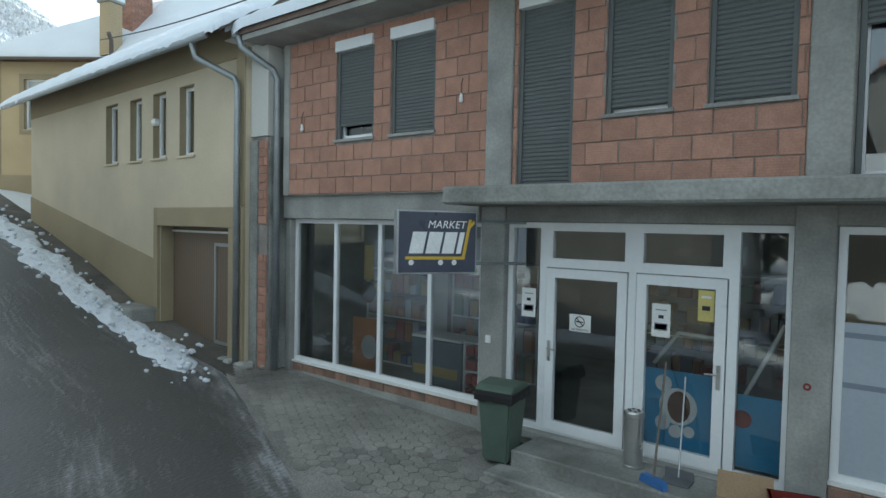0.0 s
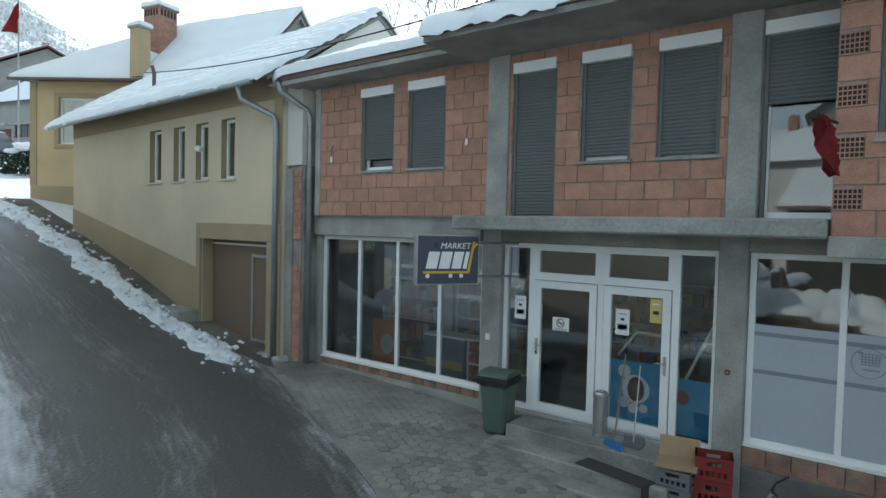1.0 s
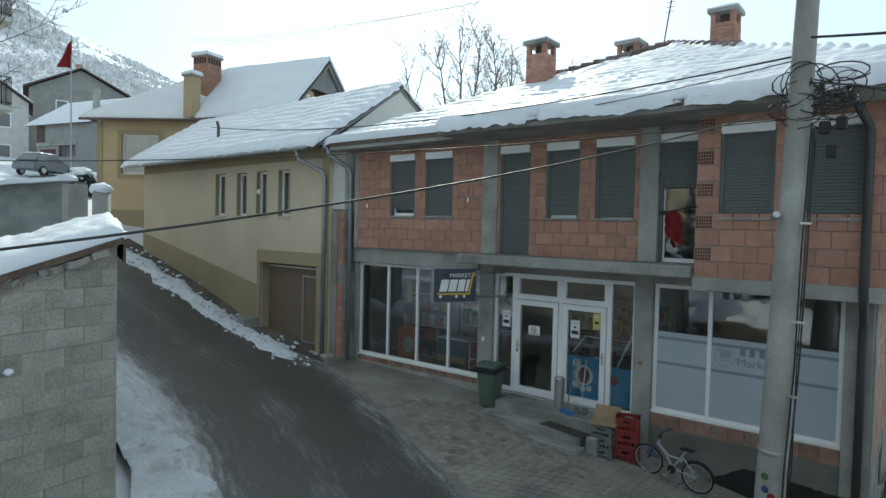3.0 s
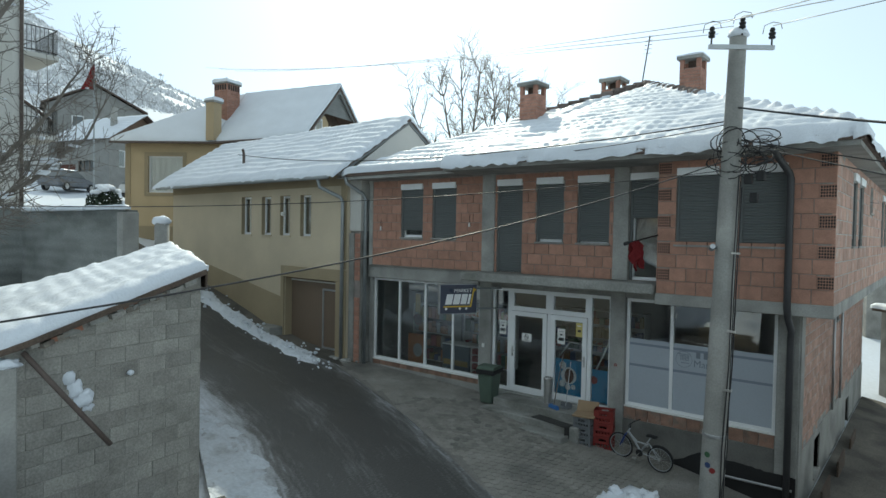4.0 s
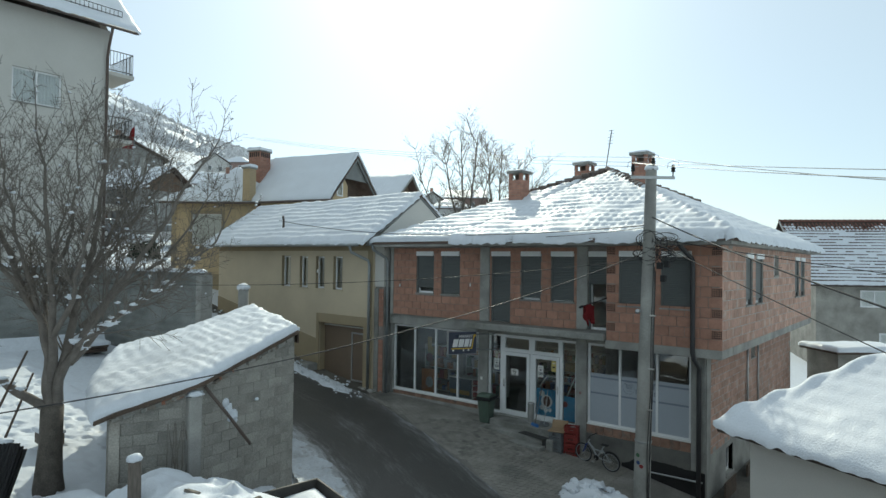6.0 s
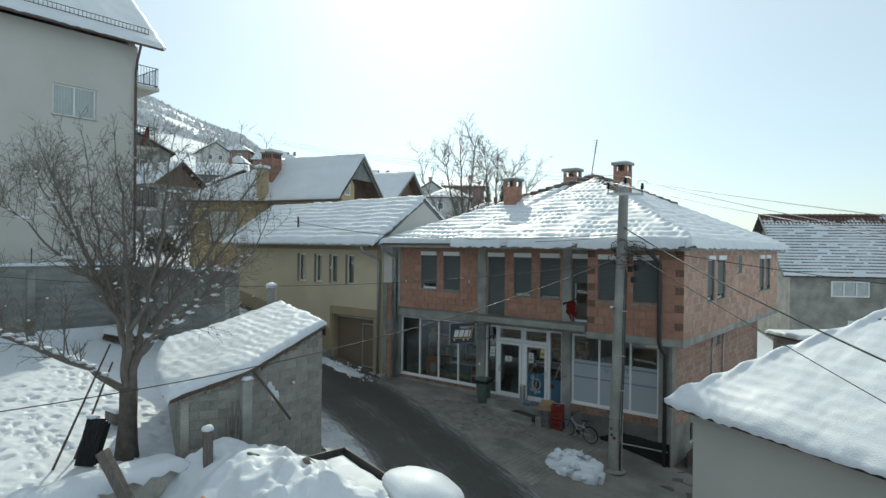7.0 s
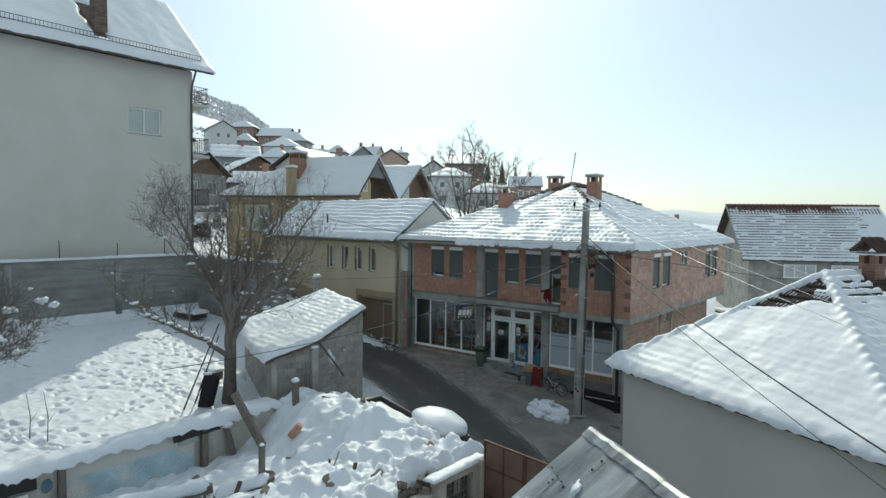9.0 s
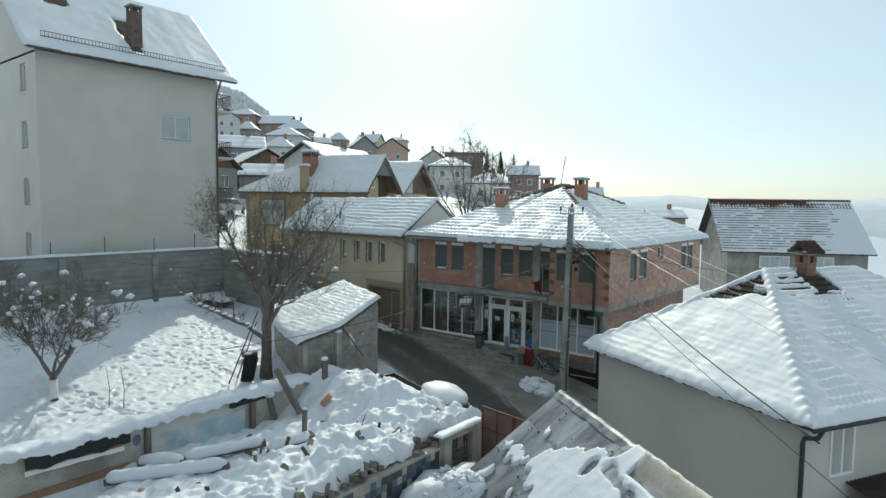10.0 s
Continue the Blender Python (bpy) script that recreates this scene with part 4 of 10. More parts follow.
# blue ice-cream print behind the second door and sidelight
poster = part("poster", wall(bmesh.new(), -0.5, 0.22, 0.5, 1.33, 0.003, (), FRONT(0.1)), BLUE_POSTER, entrance, "blue printed foil on the glass")
BROWN_INK = paint("brown_print", (0.12, 0.05, 0.03), 0.5)
bm = bmesh.new()
for cx, cz, r in ((-0.14, 0.95, 0.2), (-0.3, 1.18, 0.09), (-0.16, 0.68, 0.07), (-0.02, 0.7, 0.06), (-0.3, 0.75, 0.08)):
    vs = [bm.verts.new((cx + r * math.cos(a), 0.097, cz + r * math.sin(a))) for a in (2 * math.pi * k / 20 for k in range(20))]
    bm.faces.new(vs)
part("print", bm, SIGN_WHITE, poster)
bm = bmesh.new()
vs = [bm.verts.new((-0.13 + 0.12 * math.cos(a), 0.095, 0.95 + 0.17 * math.sin(a))) for a in (2 * math.pi * k / 20 for k in range(20))]
bm.faces.new(vs)
part("print", bm, BROWN_INK, poster)
poster = part("poster", wall(bmesh.new(), 0.44, 0.84, 0.46, 1.2, 0.003, (), FRONT(0.11)), BLUE_POSTER, entrance, "blue printed foil on the glass")
bm = bmesh.new()
for cx, cz, r, y in ((0.49, 0.95, 0.09, 0.107),):
    vs = [bm.verts.new((cx + r * math.cos(a), y, cz + r * math.sin(a))) for a in (2 * math.pi * k / 20 for k in range(20))]
    bm.faces.new(vs)
part("print", bm, RED_PLASTIC, poster)

# slanting white lid frame of the freezer behind the foil
for pts in (((-0.45, 0.22, 1.36), (-0.2, 0.24, 1.72), (0.22, 0.26, 1.7)), ((0.46, 0.22, 1.1), (0.82, 0.24, 1.92))):
    bm = bmesh.new()
    tube(bm, pts, 0.022, 8)
    part("freezer_frame", bm, WHITE_PAINT, entrance, "white tubular frame of the freezer lid", smooth=True)

# steps before the doors
steps = thing("door_step", "worn concrete steps in front of the shop doors", "steps", kind="structure")
part("step", boxes((-1.72, 0.75, -0.72, -0.08, -0.35, 0.325), bevel=0.02), CONCRETE_DARK, steps)
part("step", boxes((-1.85, 0.7, -1.08, -0.72, -0.5, 0.15), bevel=0.02), CONCRETE_DARK, steps)
part("step", boxes((-1.4, 0.5, -1.42, -1.08, -0.6, -0.01), bevel=0.02), CONCRETE_DARK, steps)

# roof
RX0, RX1, RY1, RZ = -7.0, 5.62, 12.75, 5.94
STEP_X, EAVE_R, EAVE_L, PEAK = -2.85, -1.48, -0.85, (-0.5, 5.24, 8.72)


def shop_eave(x):
    """The eaves jut further out over the right part."""
    return EAVE_R if x > STEP_X else EAVE_L


def shop_planes(x, y):
    k = min(1.0, max(0.0, (x - STEP_X - 0.356 * (y - EAVE_R)) / 0.16 + 0.5)) if y > EAVE_L + 0.4 else (1.0 if x > STEP_X else 0.0)
    right = RZ - 0.02 + (PEAK[2] - RZ + 0.02) * (y - EAVE_R) / (PEAK[1] - EAVE_R)
    left = RZ + (PEAK[2] - RZ) * (y - EAVE_L) / (PEAK[1] - EAVE_L)
    return left + (right - left) * k, RZ + 0.454 * (RX1 - x), RZ + 0.428 * (x - RX0), RZ + 0.445 * (RY1 - y)


def shop_roof(x, y):
    """Hip roof; its right part lies a little higher, with a crease from the eaves to the peak."""
    return min(shop_planes(x, y))


def shop_snow(x, y):
    """The roof as the snow shows it: humps over the hip tiles towards the lane. The trough along the crease is shaped
    to give a shade band.
    """
    z = shop_roof(x, y)
    f, r, l, b = shop_planes(x, y)
    if f <= min(r, l, b):
        s = x - STEP_X - 0.356 * (y - EAVE_R) + 0.12
        z -= 0.12 * math.exp(-(s / 0.2) ** 2) * smooth(EAVE_R + 0.5, EAVE_R + 1.3, y)
    d = abs(r - f) / 0.62
    if y < PEAK[1] and d < 0.6:
        z += math.exp(-(d / 0.15) ** 2) * (0.05 + 0.035 * math.sin(2 * math.pi * math.hypot(x - RX1, y - EAVE_R) / 0.38))
    return z


bm = bmesh.new()
n = 30
xs = sorted([RX0 + (RX1 - RX0) * i / n for i in range(n + 1)] + [STEP_X - 0.001, STEP_X + 0.001])
cols = [[bm.verts.new((x, y, shop_roof(x, y))) for y in (shop_eave(x) + (RY1 - shop_eave(x)) * j / n for j in range(n + 1))] for x in xs]
for i in range(len(xs) - 1):
    for j in range(n):
        bm.faces.new((cols[i][j], cols[i + 1][j], cols[i + 1][j + 1], cols[i][j + 1]))
box(bm, STEP_X, RX1 - 0.02, EAVE_R + 0.02, 0.5, RZ - 0.11, RZ - 0.03)
box(bm, RX0 + 0.02, STEP_X - 0.001, EAVE_L + 0.02, 0.5, RZ - 0.1, RZ - 0.01)
box(bm, RX0 + 0.02, RX1 - 0.02, 0.5, RY1 - 0.02, RZ - 0.1, RZ - 0.01)
part("roof", bm, TILE_DARK, shop, "brown tiled hip roof")


def shop_bare(x, y):
    # tiles show along the ridge and on the upper hips
    f, r, l, b = shop_planes(x, y)
    d = min(f, r, l, b)
    n = 0.35 * noise.noise(Vector((x * 1.3, y * 1.3, 2)))
    hip = min(abs(l - min(f, b)), abs(r - min(f, b)) + 0.12)
    k = 1 - smooth(7.75, 8.0, d + n * 0.4) * smooth(0.13, 0.05, hip + n * 0.1)
    k *= 1 - 0.95 * smooth(8.5, 8.6, d + 0.3 * n)
    # the worn strip left of the peak
    if l <= min(f, b) + 0.35 and d > 8.1:
        k *= 1 - 0.6 * smooth(0.0, 0.3, noise.noise(Vector((x * 2.2, y * 5.0, 6)))) * smooth(8.1, 8.4, d)
    return k


def shop_inside(x, y):
    return y > shop_eave(x) - 0.07 + 0.03 * noise.noise(Vector((x * 2.7, 3, 1)))


snow_sheet("snow", shop, RX0 - 0.03, RX1 + 0.05, EAVE_R - 0.06, RY1 + 0.05, shop_snow, 0.15, 0.066, ripple=0.036, period=0.152, bare=shop_bare, label="thick snow on the roof", ragged=0.09, droop=0.09, inside=shop_inside, scallop=0.028, drip=0.8, lumps=0.025)
bm = bmesh.new()
for a, b in (((RX1 - 0.1, EAVE_R + 0.1), (-0.5, 5.24)), ((-0.5, 5.24), (-0.5, 6.5)), ((RX0, EAVE_L), (-0.5, 5.24)), ((RX1, RY1), (-0.5, 6.5))):
    va, vb = Vector((*a, shop_roof(*a))), Vector((*b, shop_roof(*b)))
    count = int((vb - va).length / 0.34)
    for k in range(count):
        p = va.lerp(vb, (k + 0.05) / count)
        q = va.lerp(vb, (k + 1.0) / count)
        if p.z > 7.6:
            lift = shop_roof(q.x, q.y) - q.z
            tube(bm, [p + Vector((0, 0, 0.13 + lift)), q + Vector((0, 0, 0.1 + lift))], [0.125, 0.1], 8)
part("ridge_tiles", bm, TILE_WORN, shop, "row of weathered ridge tiles", smooth=True, kind="stuff")
# tiles left bare round the peak
bm = bmesh.new()
for row in range(7):
    z = 8.02 + 0.1 * row
    for side in range(2):
        for k in range(26):
            u = -1.5 + 0.23 * k
            x, y = (RX0 + (z - RZ) / 0.428, 5.9 + u * 0.6) if side else (u * 0.6 - 0.5, EAVE_L + (z - RZ) * (PEAK[1] - EAVE_L) / (PEAK[2] - RZ))
            if abs(shop_roof(x, y) - z) < 0.05:
                d = Vector((0.1, 0, 0.043)) if side else Vector((0, 0.1, 0.045))
                p = Vector((x, y, z + 0.03))
                tube(bm, [p - d * 1.2, p + d * 1.6], [0.068, 0.055], 6)
part("roof_tiles", bm, TILE_WORN, shop, "bare clay tiles round the peak", smooth=True, kind="stuff")


# block walls: single blocks, laid last
def corner_block():
    """An end-on hollow block: its cells show as a grid of holes."""
    holes = [(0.012 + 0.041 * i, 0.012 + 0.041 * i + 0.031, 0.018 + 0.052 * j, 0.018 + 0.052 * j + 0.038) for i in range(6) for j in range(4)]
    bm = wall(bmesh.new(), 0, 0.25, 0, 0.232, 0.1, holes)
    return mesh_of("hollow_block", bm, CLAY)


front = brick_places(-6.45, -2.5, 3.3, TOP - 0.1, UP_L, 0.385, 0.247) + brick_places(-2.12, 1.0, 3.3, TOP - 0.1, UP_M, 0.385, 0.247)
lay_bricks(front_core, front, FRONT(YU), 0.06, CLAY)
rz = 0.262
right = [b for b in brick_places(2.15, XS, 3.125, TOP, UP_R, 0.385, rz)]
hollow = corner_block()
keep = []
for a, b, c, d in right:
    row = int(round((c - 3.125) / rz))
    if row % 2 == 1:
        a2, b2 = max(a, 2.15 + 0.26), min(b, XS - 0.26)
        if b2 - a2 > 0.05:
            keep.append((a2, b2, c, d))
    else:
        keep.append((a, b, c, d))
lay_bricks(right_core, keep, FRONT(YR), 0.06, CLAY)
for row in range(1, 10, 2):
    z = 3.125 + rz * row
    if z + 0.2 < TOP:
        for x in (2.155, XS - 0.255):
            piece("hollow_block", hollow, right_core, Matrix.Translation((x, YR - 0.003, z)))
# black plates behind the holes stand in for deep shade in the cells
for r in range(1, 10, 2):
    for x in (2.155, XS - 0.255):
        part("block_core", boxes((x + 0.005, x + 0.245, YR + 0.006, YR + 0.0135, 3.125 + rz * r + 0.005, 3.125 + rz * r + 0.22)), DARK, right_core, "black plate giving the shade in a hollow block's cells")
side = brick_places(YR, 12.9, 3.125, TOP, SIDE_UP, 0.385, 0.247, joint=0.02, first=1)
side.sort(key=lambda b: b[0])
lay_bricks(side_core, side, SIDE(XS), 0.06, CLAY_PALE, limit=150)
low = brick_places(0.35, 11.8, 0.2, 2.9, LOW_HOLES, 0.3, 0.2, joint=0.02)
low.sort(key=lambda b: b[0])
lay_bricks(low_core, low, SIDE(XL), 0.06, CLAY_PALE, limit=100)
sill_wall = part("wall", boxes((-6.59, -2.66, 0.05, 0.25, -0.2, 0.46), (1.25, 4.23, 0.02, 0.25, 0.27, 0.52)), MORTAR, shop, "low clay block wall under the shop windows")
lay_bricks(sill_wall, brick_places(-6.59, -2.66, 0.22, 0.46, (), 0.27, 0.24), FRONT(0.03), 0.06, DIRTY_SHADED_CLAY)
lay_bricks(sill_wall, brick_places(1.25, 4.23, 0.275, 0.525, (), 0.27, 0.25), FRONT(-0.01), 0.06, DIRTY_SHADED_CLAY)

# ---- the neighbours ----
def roof_mesh(x0, x1, y0, y1, zfun, n=24, drop=0.1):
    """A closed roof body over a rectangle."""
    bm = bmesh.new()
    cols = [[bm.verts.new((x0 + (x1 - x0) * i / n, y0 + (y1 - y0) * j / n, zfun(x0 + (x1 - x0) * i / n, y0 + (y1 - y0) * j / n))) for j in range(n + 1)] for i in range(n + 1)]
    low = [[bm.verts.new((v.co.x, v.co.y, v.co.z - drop)) if i in (0, n) or j in (0, n) else None for j, v in enumerate(c)] for i, c in enumerate(cols)]
    for i in range(n):
        for j in range(n):
            bm.faces.new((cols[i][j], cols[i + 1][j], cols[i + 1][j + 1], cols[i][j + 1]))
    for k in range(n):
        for a, b in (((k, 0), (k + 1, 0)), ((k + 1, n), (k, n)), ((0, k + 1), (0, k)), ((n, k), (n, k + 1))):
            bm.faces.new((cols[a[0]][a[1]], low[a[0]][a[1]], low[b[0]][b[1]], cols[b[0]][b[1]]))
    return bm


def chimney(parent, x, y, z0, z1, w=0.5, material=None, vents=True, cap=0.1, snow=0.1, pier=0.11, label="brick chimney with a slab cap"):
    """A bricked stack with smoke openings under its cover slab."""
    material = material or BRICK
    zb = z1 - 0.34 if vents else z1 - cap
    stack = part("chimney", boxes((x - w / 2 + 0.006, x + w / 2 - 0.006, y - w / 2 + 0.006, y + w / 2 - 0.006, z0, zb)), MORTAR, parent, label)
    bm = bmesh.new()
    rows = int((zb - z0) / 0.085)
    for r in range(rows):
        z = z0 + (zb - z0) * r / rows
        h = (zb - z0) / rows - 0.012
        for s in range(4):
            m = Matrix.Translation((x, y, 0)) @ Matrix.Rotation(s * math.pi / 2, 4, 'Z')
            u = -w / 2 - (0.125 if r % 2 else 0)
            while u < w / 2 - 0.01:
                a, b = max(u, -w / 2), min(u + 0.25, w / 2)
                if b - a > 0.03:
                    box(bm, a + 0.005, b - 0.005, -w / 2 - 0.004, -w / 2 + 0.03, z, z + h, m)
                u += 0.25
    part("bricks", bm, material, stack, kind="stuff")
    if vents:
        q = w / 2
        for sx in (-1, 1):
            for sy in (-1, 1):
                bm = bmesh.new()
                box(bm, x + sx * q - (pier if sx > 0 else 0), x + sx * q + (pier if sx < 0 else 0), y + sy * q - (pier if sy > 0 else 0), y + sy * q + (pier if sy < 0 else 0), zb, zb + 0.24)
                part("smoke_pier", bm, material, stack)
        part("flue", boxes((x - 0.1, x + 0.1, y - 0.1, y + 0.1, zb, zb + 0.22)), WOOD_DARK, stack)
    part("cover_slab", boxes((x - w / 2 - 0.07, x + w / 2 + 0.07, y - w / 2 - 0.07, y + w / 2 + 0.07, z1 - cap, z1), bevel=0.012), CONCRETE_DARK, stack)
    if snow:
        snow_sheet("snow", stack, x - w / 2 - 0.07, x + w / 2 + 0.07, y - w / 2 - 0.07, y + w / 2 + 0.07, lambda a, b: z1, snow, 0.05, round_=0.12, ragged=0.02)
    return stack


def slanted(bm, x0, x1, y0, y1, z0, top):
    vs = [bm.verts.new(p) for p in ((x0, y0, z0), (x1, y0, z0), (x1, y1, z0), (x0, y1, z0), (x0, y0, top(x0, y0)), (x1, y0, top(x1, y0)), (x1, y1, top(x1, y1)), (x0, y1, top(x0, y1)))]
    for f in ((0, 3, 2, 1), (4, 5, 6, 7), (0, 1, 5, 4), (1, 2, 6, 5), (2, 3, 7, 6), (3, 0, 4, 7)):
        bm.faces.new([vs[i] for i in f])


def plain_window(parent, m, h, cross=1, depth=0.12, material=None, sill=None, blind=None):
    """A framed window in a reveal: u0, u1, z0, z1 with mullions."""
    u0, u1, z0, z1 = h
    f = 0.075
    edges = [u0 + (u1 - u0) * k / cross for k in range(cross + 1)]
    holes = [(a + (f if k == 0 else f / 2), b - (f if k == cross - 1 else f / 2), z0 + f, z1 - f) for k, (a, b) in enumerate(zip(edges, edges[1:]))]
    w = part("window", wall(bmesh.new(), u0, u1, z0, z1, 0.06, holes, m @ Matrix.Translation((0, depth, 0))), material or PVC, parent, "white-framed window")
    for a, b, c, d in holes:
        part("pane", wall(bmesh.new(), a - 0.01, b + 0.01, c - 0.01, d + 0.01, 0.008, (), m @ Matrix.Translation((0, depth + 0.03, 0))), GLASS, w)
    part("blind", wall(bmesh.new(), u0, u1, z0, z1, 0.02, (), m @ Matrix.Translation((0, depth + (0.05 if blind else 0.22), 0))), blind or ROOM, w)
    if sill:
        b = bmesh.new()
        box(b, u0 - 0.05, u1 + 0.05, -0.04, depth, z0 - 0.04, z0, m)
        part("sill", b, sill, w)
    return w


for cx, cy, top, w in ((-2.78, 2.6, 8.62, 0.55), (-1.85, 6.1, 9.32, 0.6), (1.12, 4.55, 9.2, 0.55)):
    chimney(shop, cx, cy, shop_roof(cx, cy) - 0.2, top, w, snow=0.04)

# garage building: its own axes, x along the street front, origin at its far corner
garage = thing("garage_building", "ochre rendered house with brown garage door and snowy tiled roof", "building", (-18.4, -0.1, 0), -2.1)
GL = 11.2
G_WIN = [(5.32, 5.98, 4.08, 5.42), (6.62, 7.2, 4.08, 5.4), (7.72, 8.3, 4.08, 5.4), (8.85, 9.43, 4.07, 5.4)]
G_DOOR = (8.04, 10.75, -0.2, 2.72)
part("wall", wall(bmesh.new(), 0, GL, -1.0, 6.26, 0.35, G_WIN + [G_DOOR], FRONT(0)), YELLOW, garage, "ochre rendered street wall")
part("wall", boxes((0, 0.3, 0.35, 5.2, 0, 5.95), (GL - 0.3, GL, 0.35, 5.2, -1, 5.9), (0, GL, 5.0, 5.3, 0, 5.9)), YELLOW, garage)
bm = bmesh.new()
prism(bm, [(0.0, 0.5), (7.88, -0.9), (7.88, 2.02), (0.0, 3.42)], -0.022, 0.0)
part("plinth", bm, TAN, garage, "darker tan painted plinth rising with the street")
for b in ((7.88, 8.04, -0.06, 0.02, -0.6, 3.08), (8.04, GL - 0.005, -0.06, 0.02, 2.72, 3.08), (10.75, GL - 0.003, -0.06, 0.02, -0.6, 2.72)):
    part("door_surround", boxes(b, bevel=0.008), TAN, garage, "tan moulded surround of the garage door")
door = part("garage_door", boxes((8.04, 10.75, 0.29, 0.33, 0.3, 2.71)), BROWN_METAL, garage, "brown ribbed metal garage door with wicket")
part("reveal", boxes((8.045, 8.06, 0.025, 0.28, 0.0, 2.71)), TAN, garage)
part("lintel_rail", boxes((8.06, 10.74, 0.24, 0.28, 2.6, 2.64)), WHITE_PAINT, door)
part("wicket", wall(bmesh.new(), 9.72, 10.6, 0.52, 2.42, 0.03, [(9.78, 10.54, 0.58, 2.36)], FRONT(0.258)), ALU, door, "aluminium edged wicket door")
part("eaves_band", boxes((0.02, GL - 0.02, -0.02, 0.0, 5.62, 6.2)), TAN, garage, "tan band under the eaves")
part("corner_band", boxes((GL - 0.28, GL - 0.01, -0.021, 0.0, 3.1, 5.62)), TAN, garage)
for a, b, c, d in G_WIN:
    for k, bx in enumerate(((a, a + 0.012, 0.0, 0.13, c, d), (b - 0.012, b, 0.0, 0.13, c, d), (a + 0.013, b - 0.013, 0.0, 0.13, d - 0.012, d))):
        part("reveal", boxes(bx), TAN, garage)
for h in G_WIN:
    plain_window(garage, FRONT(0), h, 1, 0.13, sill=YELLOW)
part("lamp", boxes((7.95, 8.09, -0.16, 0.0, 4.72, 4.86), bevel=0.04), WHITE_PAINT, garage, "small round white wall lamp")


def garage_roof(x, y):
    return 5.95 + 0.66 * (3.02 - abs(y - 2.4))


part("roof", roof_mesh(-0.3, GL + 0.2, -0.62, 5.42, garage_roof), TILE_DARK, garage, "tiled gable roof")
bm = bmesh.new()
prism(bm, [(-0.35, 5.8), (2.4, 7.8), (5.15, 5.8)], 0, 0.25, Matrix(((0, 1, 0, GL - 0.12), (1, 0, 0, 0), (0, 0, 1, 0), (0, 0, 0, 1))))
part("gable", bm, WHITEWASH, garage, "white plastered gable")
bm = bmesh.new()
for y0, z0, y1, z1 in ((-0.5, 6.05, 2.4, 7.96), (5.3, 6.05, 2.4, 7.96)):
    d = Vector((0, y1 - y0, z1 - z0))
    prism(bm, [(y0, z0 - 0.02), (y1, z1 - 0.02), (y1, z1 - 0.2), (y0, z0 - 0.2)], GL + 0.12, GL + 0.17, Matrix(((0, 1, 0, 0), (1, 0, 0, 0), (0, 0, 1, 0), (0, 0, 0, 1))))
part("barge_board", bm, GREY_BOARD, garage, "grey barge boards")
snow_sheet("snow", garage, -0.35, GL + 0.22, -0.72, 5.5, garage_roof, 0.15, 0.07, ripple=0.04, period=0.2, ragged=0.06, scallop=0.018, seed=3.0, droop=0.05, label="snow in ripples over the tiles")
bm = bmesh.new()
tube(bm, [(0, -0.68, 5.86), (GL - 0.1, -0.68, 5.82)], 0.06, 8)
tube(bm, [(10.6, -0.66, 5.8), (10.62, -0.6, 5.55), (11.04, -0.13, 5.25), (11.1, -0.11, 5.1), (11.1, -0.11, 0.4)], 0.055, 10)
part("gutter", bm, PIPE, garage, "zinc gutter and downpipe", smooth=True)
bm = bmesh.new()
tube(bm, [(5.1, 0.2, 6.4), (5.1, 0.2, 7.0), (5.2, 0.1, 7.15)], 0.05, 8)
part("vent_pipe", bm, PIPE_BROWN, garage)

# slot between garage and market
slot = thing("slot_wall", "narrow infill wall of brick and concrete with downpipe", "wall")
part("infill", boxes((-7.2, -6.73, -0.36, 0.3, -0.3, 4.27)), CONCRETE_DARK, slot, "patchy grey mortar")
part("plaster", boxes((-7.2, -6.73, -0.42, 0.3, 4.27, 5.82)), WHITEWASH, slot, "pale plastered upper strip")
core = part("infill_bricks", boxes((-6.98, -6.75, -0.4, -0.36, 0.3, 4.25)), MORTAR, slot)
lay_bricks(core, brick_places(-6.98, -6.75, 0.35, 2.3, (), 0.3, 0.14) + brick_places(-6.98, -6.75, 2.8, 4.2, (), 0.3, 0.14), FRONT(-0.42), 0.05, BRICK)
part("column", boxes((-7.19, -6.98, -0.45, -0.36, -0.3, 4.2), bevel=0.01), CONCRETE_DARK, slot)
bm = bmesh.new()
tube(bm, [(-6.95, -0.85, 5.82), (-6.93, -0.8, 5.65), (-6.72, -0.34, 5.35), (-6.67, -0.28, 5.2), (-6.67, -0.28, 0.3)], 0.055, 10)
part("downpipe", bm, PIPE, slot, smooth=True)

# big ochre house at the top of the lane: a steep gabled block and an angled end under a hip
ochre = thing("ochre_house", "large ochre house with brick chimney and smooth snowy roof", "house", (-20.7, 3.1, 0), 13.5)
# local x runs along the eaves of the gabled block, y into the house; the angled end runs out from the origin
ANG = math.radians(22.0)
EAVE, RIDGE_Z = 8.45, 11.1
END = Vector((-5.15 * math.cos(ANG), -5.15 * math.sin(ANG), 0))
APEX = Vector((-0.42, 2.5, RIDGE_Z))


def on_end(off=0.0):
    """Frame of the angled end: x along its wall from the outer corner."""
    return Matrix.Translation(END) @ Matrix.Rotation(ANG, 4, 'Z') @ FRONT(off)


